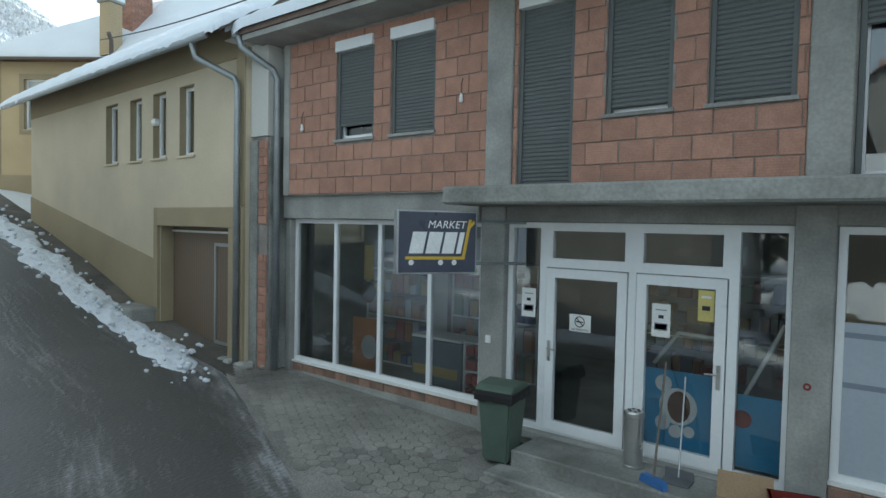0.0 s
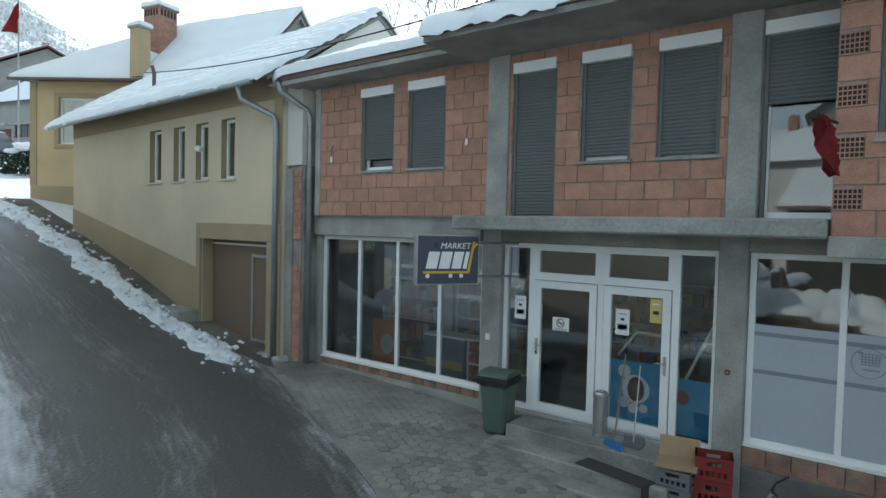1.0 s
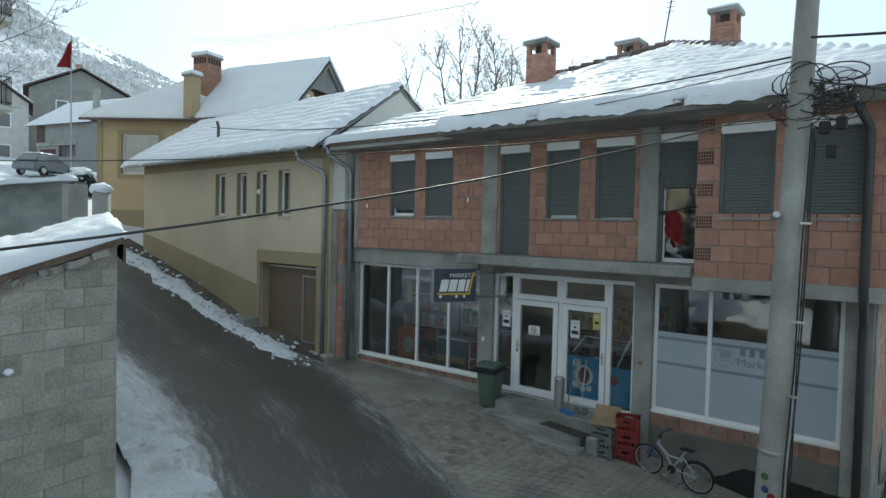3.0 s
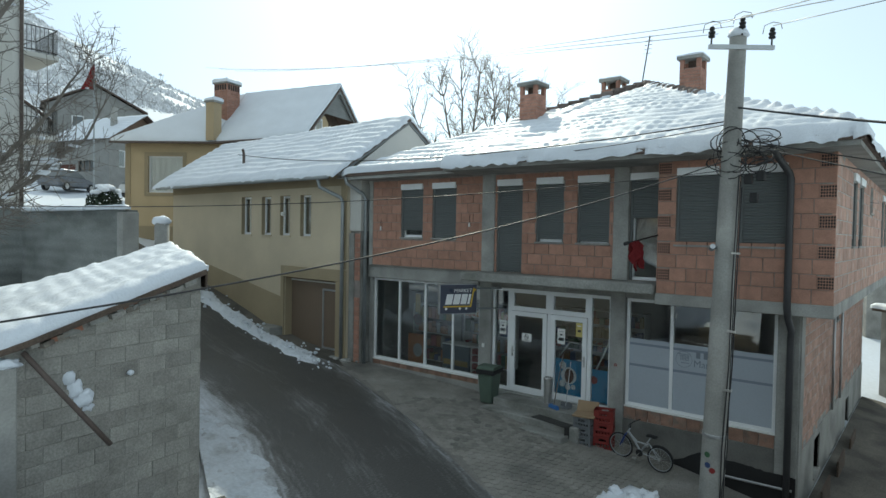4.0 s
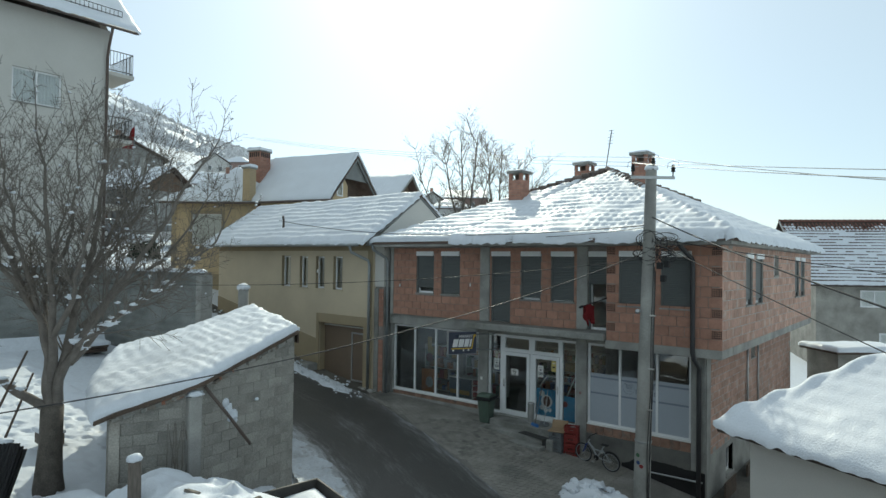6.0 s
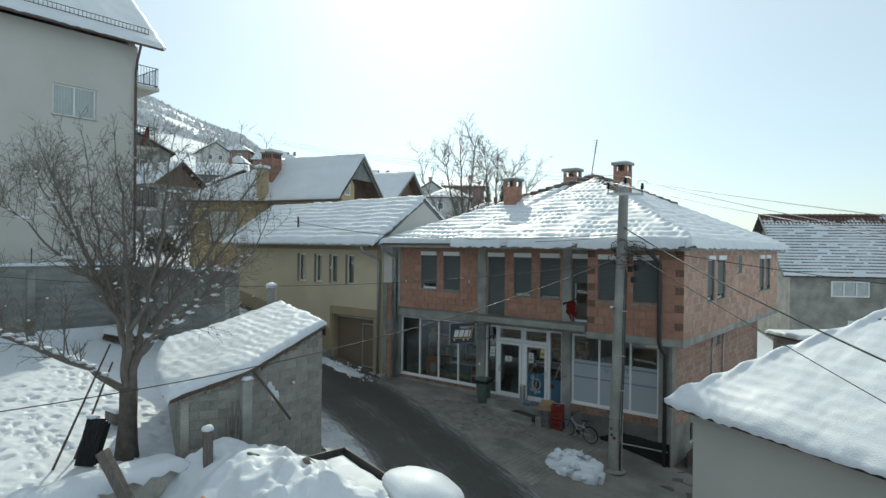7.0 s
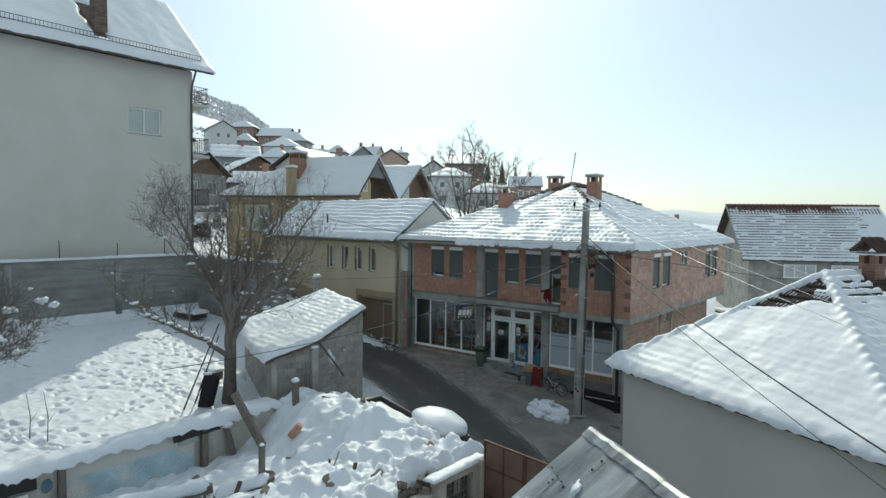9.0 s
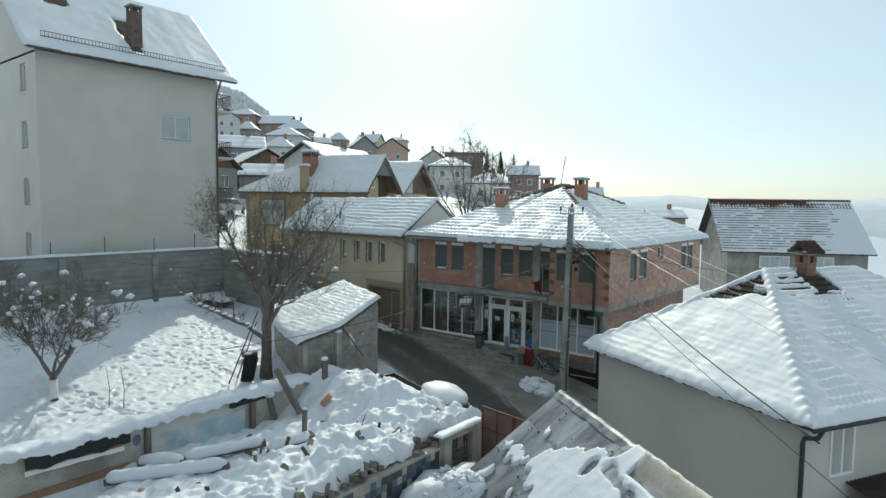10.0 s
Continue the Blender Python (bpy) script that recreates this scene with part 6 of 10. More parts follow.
for k in range(7):
    for sx in (-1, 1):
        bm = bmesh.new()
        tube(bm, [(HIP_X - 0.12 + sx * 0.42, -6.82 + 0.123 * k, 6.15), (HIP_X - 0.12 + sx * 0.02, -6.82 + 0.123 * k, 6.49)], [0.05, 0.045], 6)
        part("tile", bm, TILE_OLD, hip_stack)
for k in range(3):
    bm = bmesh.new()
    tube(bm, [(HIP_X - 0.12, -6.87 + 0.28 * k, 6.5), (HIP_X - 0.12, -6.55 + 0.28 * k, 6.51)], [0.06, 0.075], 6)
    part("tile", bm, TILE_OLD, hip_stack)
plain_window(hip, Matrix(((0, 1, 0, 0.45), (-1, 0, 0, 0), (0, 0, 1, 0), (0, 0, 0, 1))), (1.35, 2.3, 0.75, 2.1), 2, -0.03, blind=CURTAIN)
bm = bmesh.new()
tube(bm, [(-0.06, -13.9, 2.3), (-0.06, 0.0, 2.34)], 0.06, 8)
tube(bm, [(-0.04, -0.35, 2.28), (0.1, -0.4, 2.05), (0.42, -0.36, 1.95), (0.46, -0.36, 1.8), (0.46, -0.36, -1.5)], 0.06, 10)
part("gutter", bm, PIPE_DARK, hip, "dark gutter and downpipe", smooth=True)
bm = bmesh.new()
slivers = bmesh.new()
rng = random.Random(23)
for i in range(40):
    for j in range(9):
        x, d = 4.2 + 0.118 * i, 2.9 + 0.235 * j
        top = d + 0.27
        if top / -HIP_Y < min(x / HIP_X, (9.35 - x) / (9.35 - HIP_X)):
            k = rng.uniform(-0.008, 0.012)
            tube(bm, [(x, -d, hip_roof(x, -d) + 0.085 + k), (x, -top, hip_roof(x, -top) + 0.02 + k)], [0.05, 0.042], 6)
            if rng.random() < 0.5:
                f = rng.uniform(0.1, 0.5)
                g = rng.uniform(0.55, 0.95)
                p, q = d + 0.235 * f, d + 0.235 * g
                tube(slivers, [(x + 0.059, -p, hip_roof(x, -p) + 0.085), (x + 0.059, -q, hip_roof(x, -q) + 0.07)], [0.026, 0.022], 5)
for i in range(22):
    for j in range(6):
        y, d = -4.4 - 0.118 * i, 3.75 + 0.262 * j
        top = d + 0.3
        if top / HIP_X < min(1.0, y / HIP_Y):
            tube(bm, [(d, y, hip_roof(d, y) + 0.085), (top, y, hip_roof(top, y) + 0.02)], [0.05, 0.042], 6)
for k in range(11):
    x = HIP_X + 0.1 + 0.3 * k
    y0, y1 = HIP_Y * (9.35 - x) / (9.35 - HIP_X), HIP_Y * (9.05 - x) / (9.35 - HIP_X)
    tube(bm, [(x, y0, hip_roof(x, y0) + 0.04), (x + 0.3, y1, hip_roof(x + 0.3, y1) + 0.06)], [0.07, 0.09], 8)
part("roof_tiles", bm, TILE_BLACK, hip, "rows of dark old tiles", kind="stuff")
part("tile_snow", slivers, SNOW, hip, "snow left between the tiles", kind="stuff")

# low corrugated roof against the end wall
annex = thing("corrugated_lean_to", "dark corrugated lean-to roof by the pale house", "shed", hip.matrix_world.translation, 0)
annex.matrix_world = hip.matrix_world.copy()
bm = bmesh.new()
lines = []
for i in range(61):
    y = -2.0 - 0.075 * i
    lines.append([bm.verts.new((x, y, 0.12 + 0.42 * (x + 1.6) / 2.0 + 0.022 * (1 if i % 2 else -1))) for x in (0.42, -0.6, -1.6)])
for r0, r1 in zip(lines, lines[1:]):
    for k in range(2):
        bm.faces.new((r0[k], r1[k], r1[k + 1], r0[k + 1]))
bmesh.ops.solidify(bm, geom=bm.faces[:], thickness=0.012)
part("roof_sheet", bm, TILE_DARK, annex, "dark corrugated sheet")
part("wall", boxes((-1.5, -1.4, -6.3, -2.1, -2.2, 0.08)), BLOCK, annex)
part("wall", boxes((-1.4, 0.44, -2.2, -2.1, -2.2, 0.1)), BLOCK, annex)

# lean-to with a sheet metal roof
tin = thing("tin_roofed_shed", "old shed under patched sheet metal", "shed", (9.9, -14.2, 0), math.degrees(math.atan2(-3.2, 4.0)))
bm = bmesh.new()
prism(bm, [(-2.05, 1.75), (0, 3.3), (2.0, 1.9), (2.0, -2.5), (-2.05, -2.5)], 0.1, 7.0, Matrix(((0, 1, 0, 0), (1, 0, 0, 0), (0, 0, 1, 0), (0, 0, 0, 1))))
part("body", bm, PLASTER_OLD, tin)
rng = random.Random(4)
for row, (a0, a1) in enumerate(((0.0, 0.8), (0.72, 1.55), (1.48, 2.3))):
    x0 = -0.1 + (0.0, 0.5, 0.2)[row] - (0.95 if row else 0)
    k = 0
    while x0 < 6.9:
        w = rng.uniform(0.85, 1.2)
        s0, s1 = max(x0, -0.1 + rng.uniform(-0.03, 0.05)), x0 + w + 0.05
        x0 += w
        k += 1
        if s1 - s0 < 0.15:
            continue
        lift = 0.03 - 0.008 * row + 0.009 * (k % 2)
        bm = bmesh.new()
        n = max(3, int((s1 - s0) / 0.07))
        bend, curl = rng.uniform(-0.04, 0.04), rng.uniform(0.0, 0.02)
        vs = []
        for i in range(n + 1):
            x = s0 + (s1 - s0) * i / n
            line = []
            for j in range(6):
                d = a0 + (a1 - a0) * j / 5
                crease = 0.011 * noise.noise(Vector((x * 5.5, d * 0.9, row + 3.0))) + 0.006 * noise.noise(Vector((x * 13, d * 2.0, k)))
                line.append(bm.verts.new((x + bend * (d - a0), -d - 0.012 * noise.noise(Vector((x * 3, row, k))), 3.37 - 0.77 * d + lift + crease + curl * (j / 5) ** 2 * (1 if i < n else 1.8))))
            vs.append(line)
        for i in range(n):
            for j in range(5):
                bm.faces.new((vs[i][j], vs[i + 1][j], vs[i + 1][j + 1], vs[i][j + 1]))
        bmesh.ops.solidify(bm, geom=bm.faces[:], thickness=0.004)
        sheet = part("roof_sheet", bm, TIN, tin)
        bm = bmesh.new()
        for q in range(5):
            nx, nd = (s0 + 0.06 + rng.uniform(0, s1 - s0 - 0.1), a0 + rng.uniform(0.03, 0.1)) if q < 3 else (s1 - 0.06, a0 + rng.uniform(0.1, 0.7))
            box(bm, nx - 0.011, nx + 0.011, -nd - 0.011, -nd + 0.011, 3.37 - 0.77 * nd + lift - 0.01, 3.37 - 0.77 * nd + lift + 0.022)
        part("nails", bm, DARK, sheet, kind="stuff")
bm = bmesh.new()
box(bm, -0.1, 7.2, 0, 2.3, -0.03, 0.0, Matrix.Translation((0, 0, 3.36)) @ Matrix.Rotation(radians(-36), 4, 'X'))
part("far_slope", bm, TIN, tin)
x0 = -0.1
for k in range(7):
    w = rng.uniform(0.8, 1.15)
    bm = bmesh.new()
    rows = []
    for i in range(9):
        x = x0 + (w + 0.05) * i / 8
        c = 0.02 * noise.noise(Vector((x * 4, 1, 6)))
        rows.append([bm.verts.new((x, y + c, z + c + 0.008 * (k % 2))) for y, z in ((-0.17 + 0.05 * noise.noise(Vector((x * 3, 5, 2))), 3.31), (-0.06, 3.405), (0.0, 3.435), (0.06, 3.41), (0.2, 3.31))])
    for r0, r1 in zip(rows, rows[1:]):
        for j in range(4):
            bm.faces.new((r0[j], r1[j], r1[j + 1], r0[j + 1]))
    bmesh.ops.solidify(bm, geom=bm.faces[:], thickness=0.004)
    part("ridge_sheet", bm, TIN, tin)
    x0 += w
# a bent cream sheet lies over the ridge end
bm = bmesh.new()
rows = []
for i in range(15):
    x = 3.62 + 1.9 * i / 14
    c = 0.03 * noise.noise(Vector((x * 4.5, 0, 3))) + 0.012 * noise.noise(Vector((x * 11, 0, 5)))
    rows.append([bm.verts.new((x + 0.1 * j / 4 * (1 if i == 0 else 0.4), -0.02 - 0.085 * j + 0.3 * c, 3.5 - 0.045 * j - 0.014 * j * j + c + 0.015 * noise.noise(Vector((x * 6, j * 1.1, 8))))) for j in range(5)])
for r0, r1 in zip(rows, rows[1:]):
    for j in range(4):
        bm.faces.new((r0[j], r1[j], r1[j + 1], r0[j + 1]))
bmesh.ops.solidify(bm, geom=bm.faces[:], thickness=0.005)
part("bent_sheet", bm, CREAM_SHEET, tin, "bent cream plastic sheet with rusty stains", smooth=True)


def tin_snow(x, y):
    """Snow slid off the head of the sheets, torn into tongues at its edge."""
    head = -1.3 + 0.55 * smooth(1.0, 1.9, x) + 0.33 * smooth(1.9, 2.15, x) + 0.55 * smooth(3.1, 3.35, x)
    foot = -1.45 - 0.8 * smooth(1.6, 3.0, x)
    torn = 0.3 * noise.noise(Vector((x * 3.4, y * 1.1, 8))) + 0.14 * noise.noise(Vector((x * 7, y * 4, 3)))
    k = smooth(-0.02, 0.03, head - y + torn) * smooth(-0.02, 0.05, y - foot + torn)
    k *= smooth(0.1, 0.16, math.hypot(x - 2.85, (y + 0.69) * 0.8) + 0.06 * noise.noise(Vector((x * 9, y * 9, 1))))
    gap = abs(y + 0.56 + 0.1 * (x - 3.4)) + 0.12 * noise.noise(Vector((x * 3, y * 3, 6)))
    k *= max(smooth(0.05, 0.1, gap), smooth(3.3, 3.0, x))
    under = smooth(0.0, 0.06, -0.38 - y) if 3.68 < x < 5.5 else 1.0
    bits = smooth(0.36, 0.46, noise.noise(Vector((x * 2.6, y * 2.6, 21)))) * smooth(-0.5, -0.8, y) * smooth(0.1, 0.4, x)
    return max(k * under, bits)


snow_sheet("snow", tin, 0.05, 6.8, -2.2, 0.1, lambda x, y: 3.4 + 0.77 * min(y, -y), 0.085, 0.036, bare=tin_snow, seed=44.0, round_=0.08, lumps=0.03, label="melting patches of snow on the sheets")

# far house with tiled roof
far_house = thing("far_house", "grey block house with a long tiled roof thinly covered in snow", "house", (0.94, 29.73, 0), math.degrees(math.atan2(5.15, 9.75)))


def far_roof(x, y):
    return 8.3 - 0.8 * abs(y)


part("wall", boxes((0.6, 10.8, -4.6, 4.6, -6, 4.4)), BLOCK, far_house)
bm = bmesh.new()
prism(bm, [(-4.6, 4.4), (0, 8.1), (4.6, 4.4)], 0.6, 10.8, Matrix(((0, 1, 0, 0), (1, 0, 0, 0), (0, 0, 1, 0), (0, 0, 0, 1))))
part("gable", bm, BLOCK, far_house)
part("roof", roof_mesh(0, 11.2, -5.1, 5.1, far_roof), TILE_BLACK, far_house)


def far_bare(x, y):
    """Bare tiles below the ridge."""
    top = smooth(0.25, 0.55, 8.3 - far_roof(x, y) + 0.3 * noise.noise(Vector((x * 0.9, 0, 3))) + 0.3 * noise.noise(Vector((x * 6, 0, 5))))
    return max(top, smooth(7.2, 8.4, x))


snow_sheet("snow", far_house, 0.02, 11.2, -5.1, -0.1, far_roof, 0.09, 0.045, bare=far_bare, seed=40.0, label="thin snow between tile courses", lumps=0.01)
bm = bmesh.new()
rng = random.Random(19)
courses = bmesh.new()
for k in range(19):
    y = -0.5 - 0.245 * k
    x = 0.03
    while x < 11.0:
        n = rng.choice((0.2, 0.2, 0.42, 0.65))
        if x < 9.6 - 0.12 * k + rng.uniform(-0.5, 0.5) and rng.random() < 0.88:
            box(courses, x, x + n, y - 0.018, y + 0.018, far_roof(x, y) + 0.03, far_roof(x, y) + 0.122 + rng.uniform(0, 0.014))
        x += n + 0.035
part("tile_edges", courses, TILE_DARK, far_house, "dark tile edges showing through the snow", kind="stuff")
verge = bmesh.new()
tube(verge, [(0.02, -5.12, 4.26), (0.02, -0.05, 8.32)], 0.045, 6)
part("verge_strip", verge, PIPE, far_house)
for k in range(34):
    tube(bm, [(0.33 * k, 0, 8.33), (0.33 * k + 0.35, 0, 8.31)], [0.12, 0.1], 7)
for k in range(47):
    for j in range(2):
        x = 0.12 + 0.235 * k
        tube(bm, [(x, -0.55 - 0.3 * j, far_roof(x, -0.55 - 0.3 * j) + 0.04), (x, -0.22 - 0.3 * j, far_roof(x, -0.22 - 0.3 * j) + 0.02)], [0.075, 0.06], 5)
part("ridge_tiles", bm, TILE_RIDGE, far_house, "dark red ridge and top tiles", kind="stuff")
for a in (3.0, 6.2):
    plain_window(far_house, FRONT(-4.6), (a, a + 2.2, 2.9, 3.9), 3, -0.06, blind=CURTAIN)
for a in (4.0,):
    plain_window(far_house, FRONT(-4.6), (a, a + 2.6, -0.2, 1.4), 2, -0.06, blind=CURTAIN)

# power pole
pole = thing("utility_pole", "tall round concrete utility pole with a tangle of cables", "pole", (3.57, -1.76, -0.9))
pole.matrix_world = pole.matrix_world @ Matrix.Rotation(math.atan(0.0352), 4, "X") @ Matrix.Rotation(math.atan(0.0366), 4, "Y")
bm = bmesh.new()
lathe(bm, [(0.22, -0.5), (0.21, 0.0), (0.13, 8.4), (0.13, 8.45)], 20)
part("shaft", bm, CONCRETE, pole, smooth=True)

# ---- ruin, rubble and yard ----
def ruin_height(x, y):
    """Snow over the fallen house: a bank along the lane, sinking towards the old inner wall."""
    z = 0.1 + 0.2 * smooth(-1.1, 0.2, x) + 0.62 * smooth(1.7, 3.6, x) - 0.5 * smooth(-18.8, -21.0, y) * smooth(1.2, -0.8, x)
    ridge = float(np.interp(x, [-2.5, -1.3, -0.1, 1.6, 2.7, 4.2, 5.6], [1.1, 1.5, 1.6, 1.4, 1.02, 0.75, 0.8]))
    z = z + (ridge - z) * math.exp(-((y + 11.6) / 1.5) ** 2)
    q = Vector((x, y, 2.0))
    calm = 0.3 + 0.7 * smooth(1.2, 3.2, x + 0.25 * (y + 16.5))
    z += calm * (0.26 * noise.noise(q * 0.8) + 0.5 * (0.25 - abs(noise.noise(q * 0.95 + Vector((3, 1, 0)))))) + (0.3 + 0.7 * calm) * (0.09 * noise.noise(q * 2.1) + 0.14 * smooth(0.0, 0.16, noise.noise(q * 1.7 + Vector((0, 5, 0)))) + 0.1 * smooth(0.05, 0.2, noise.noise(q * 2.9 + Vector((7, 0, 0))))) + 0.03 * (0.3 - abs(noise.noise(q * 4.4))) + 0.018 * noise.noise(q * 6.5)
    z -= 0.06 * smooth(-11.2, -10.4, y) * smooth(1.6, 2.6, x)
    # a trail of deep steps over the bank
    off = abs((x - 0.54) * 0.81 + (y + 11.39) * 0.585)
    if off < 0.4 and -16 < y < -11:
        z += (0.07 * noise.noise(q * 5.5) - 0.05) * (1 - off / 0.4)
    return z


ruin = thing("ruined_house", "remains of a collapsed house buried in rubble and snow", "ruin")
step = 0.065
nx, ny = int(6.9 / step), int(12.7 / step)
bm = bmesh.new()
grid = []
for i in range(nx + 1):
    col = []
    for j in range(ny + 1):
        x, y = -1.25 + 6.85 * i / nx, -23.0 + 12.7 * j / ny
        z = ruin_height(x, y)
        e = min(1.0, (5.6 - x) / 0.35, 0.7 + (-10.3 - y) / 0.5)
        z -= 0.25 * (1 - max(0.0, e)) ** 2
        back = 0.3 + 0.28 * noise.noise(Vector((3, y * 1.3, 7))) + 0.14 * noise.noise(Vector((1, y * 4.5, 7))) + 0.35 * smooth(-14.6, -13.2, y)
        wob = -back * smooth(4.2, 5.6, x)
        col.append(bm.verts.new((x + wob, y, z)))
    grid.append(col)
for i in range(nx):
    for j in range(ny):
        bm.faces.new((grid[i][j], grid[i + 1][j], grid[i + 1][j + 1], grid[i][j + 1]))
edge = [grid[i][0] for i in range(nx + 1)] + grid[nx][1:] + [grid[i][ny] for i in range(nx - 1, -1, -1)]
low = [bm.verts.new((v.co.x - 0.1 * (v.co.x > 5.4), v.co.y, v.co.z - 0.22)) for v in edge]
for k in range(len(edge) - 1):
    bm.faces.new((edge[k], low[k], low[k + 1], edge[k + 1]))
part("snow", bm, SNOW, ruin, "lumpy snow over rubble", smooth=True)
part("rubble_core", boxes((-1.2, 5.35, -22.9, -10.5, -1.8, -0.65), (2.9, 5.35, -22.9, -10.5, -0.65, 0.4)), EARTH, ruin)

# inner wall against the yard, once painted
inner = part("inner_wall", wall(bmesh.new(), -23.0, -12.6, -1.2, 1.3, 0.3, (), SIDE(-1.15)), PLASTER_OLD, ruin, "old plaster wall with faded blue paint")
bm = bmesh.new()
wall(bm, -18.4, -15.25, -0.6, 0.84, 0.012, (), SIDE(-1.135))
part("blue_paint", bm, BLUE_WASH, inner, "faded blue wall paint")
part("pale_plaster", wall(bmesh.new(), -18.4, -15.7, 0.84, 1.21, 0.02, (), SIDE(-1.125)), WHITEWASH, inner, "pale plaster above the paint")
bm = bmesh.new()
wall(bm, -15.68, -15.1, 0.845, 1.2, 0.012, (), SIDE(-1.135))
part("green_paint", bm, GREEN_WASH, inner, "flaking pale green wall paint")
bm = bmesh.new()
for k in range(24):
    y = -21.6 + 0.105 * k
    z = 0.84 - 0.02 * k / 6 + 0.05 * noise.noise(Vector((y * 1.5, 2, 2)))
    w = 0.06 + 0.03 * noise.noise(Vector((y * 2.5, 7, 2)))
    if k:
        bm.faces.new([bm.verts.new(p) for p in ((-0.99, py, pz - pw), (-0.99, y, z - w), (-1.02, y, z + w), (-1.02, py, pz + pw))])
    py, pz, pw = y, z, w
bmesh.ops.remove_doubles(bm, verts=bm.verts[:], dist=0.001)
bmesh.ops.solidify(bm, geom=bm.faces[:], thickness=0.02)
part("pale_edge", bm, WHITE_PAINT, inner, "pale broken plaster edge")
part("jamb", boxes((-1.14, -0.98, -15.08, -14.9, -0.3, 1.21), bevel=0.02), WOOD, inner)
part("jamb", boxes((-1.14, -1.0, -18.58, -18.42, -0.6, 1.2), bevel=0.02), WOOD, inner)
bm = bmesh.new()
wall(bm, -23.0, -19.0, -1.2, 0.27, 0.05, (), SIDE(-1.09))
part("brown_band", bm, BROWN_WASH, inner, "brown painted band")
bm = bmesh.new()
disc = [bm.verts.new((-1.13, -18.78 + 0.12 * math.cos(a), 0.84 + 0.17 * math.sin(a))) for a in (2 * math.pi * k / 16 for k in range(16))]
bm.faces.new(disc)
part("blue_spot", bm, TILE_BLUE, inner)
def crest(x, y):
    return 1.3 + 0.08 * noise.noise(Vector((y * 0.8, 0, 3)))
snow_sheet("snow", ruin, -2.3, -0.98, -23.0, -12.4, lambda x, y: crest(x, y) - 0.25 * smooth(-1.4, -2.3, x), 0.16, 0.09, ragged=0.12, seed=51.0, round_=0.25, droop=0.1, lumps=0.07)
bm = bmesh.new()
for k in range(40):
    y0 = -21.6 + 0.066 * k
    z0 = 1.26 - 0.14 * abs(noise.noise(Vector((y0 * 1.4, 1, 2))))
    zl = z0 - 0.34 - 0.12 * noise.noise(Vector((y0 * 2.2, 5, 2)))
    if k:
        vs = [bm.verts.new(p) for p in ((-1.02, py, pz), (-1.02, y0, z0), (-0.97, y0, zl), (-0.97, py, pzl))]
        bm.faces.new(vs)
    py, pz, pzl = y0, z0, zl
bmesh.ops.remove_doubles(bm, verts=bm.verts[:], dist=0.001)
bmesh.ops.solidify(bm, geom=bm.faces[:], thickness=0.015)
part("tar_sheet", bm, DARK, inner, "torn black roofing felt")
bm = bmesh.new()
for k in range(16):
    y0 = -15.9 + 0.09 * k
    z0 = 1.27
    zl = z0 - 0.22 - 0.1 * noise.noise(Vector((y0 * 2.2, 9, 2)))
    if k:
        vs = [bm.verts.new(p) for p in ((-1.02, py, z0), (-1.02, y0, z0), (-0.98, y0, zl), (-0.98, py, pzl))]
        bm.faces.new(vs)
    py, pzl = y0, zl
bmesh.ops.remove_doubles(bm, verts=bm.verts[:], dist=0.001)
bmesh.ops.solidify(bm, geom=bm.faces[:], thickness=0.015)
part("tar_sheet", bm, DARK, inner)

# outer wall with glazed tiles
outer = part("tiled_wall", wall(bmesh.new(), -23.0, -13.0, -2.0, 0.62, 0.3, (), SIDE(5.5)), PLASTER_OLD, ruin, "broken wall faced with blue and grey tiles")
tile_me = {}
for r in range(7):
    for c in range(42):
        y = -21.4 + 0.2 * c
        z = -0.85 + 0.2 * r
        if random.random() < 0.1 or z > 0.45 + 0.25 * noise.noise(Vector((y, 0, 0))) or y > -13.2:
            continue
        if "t" not in tile_me:
            b = bmesh.new()
            box(b, 0, 0.012, 0.004, 0.196, 0.004, 0.196)
            tile_me["t"] = mesh_of("tile", b, TILE_BLUE)
            b = bmesh.new()
            box(b, 0, 0.012, 0.004, 0.196, 0.004, 0.196)
            tile_me["g"] = mesh_of("tile", b, TILE_SLATE)
        piece("tile", tile_me["g" if random.random() < 0.5 else "t"], outer, Matrix.Translation((5.501 + random.uniform(0, 0.004), y, z)))
bm = bmesh.new()
for k in range(110):
    y = -22.6 + 0.092 * k + random.uniform(-0.1, 0.1)
    w = random.uniform(0.1, 0.24)
    box(bm, -w / 2, w / 2, -w * 0.7, w * 0.7, -w * 0.4, w * 0.4, Matrix.Translation((5.36 + random.uniform(-0.35, 0.04), y, 0.62 + random.uniform(-0.05, 0.25))) @ Euler((random.random() * 3, random.random() * 3, random.random() * 3)).to_matrix().to_4x4())
part("broken_bricks", bm, RUBBLE, ruin, "crumbling stone and mortar", kind="stuff")

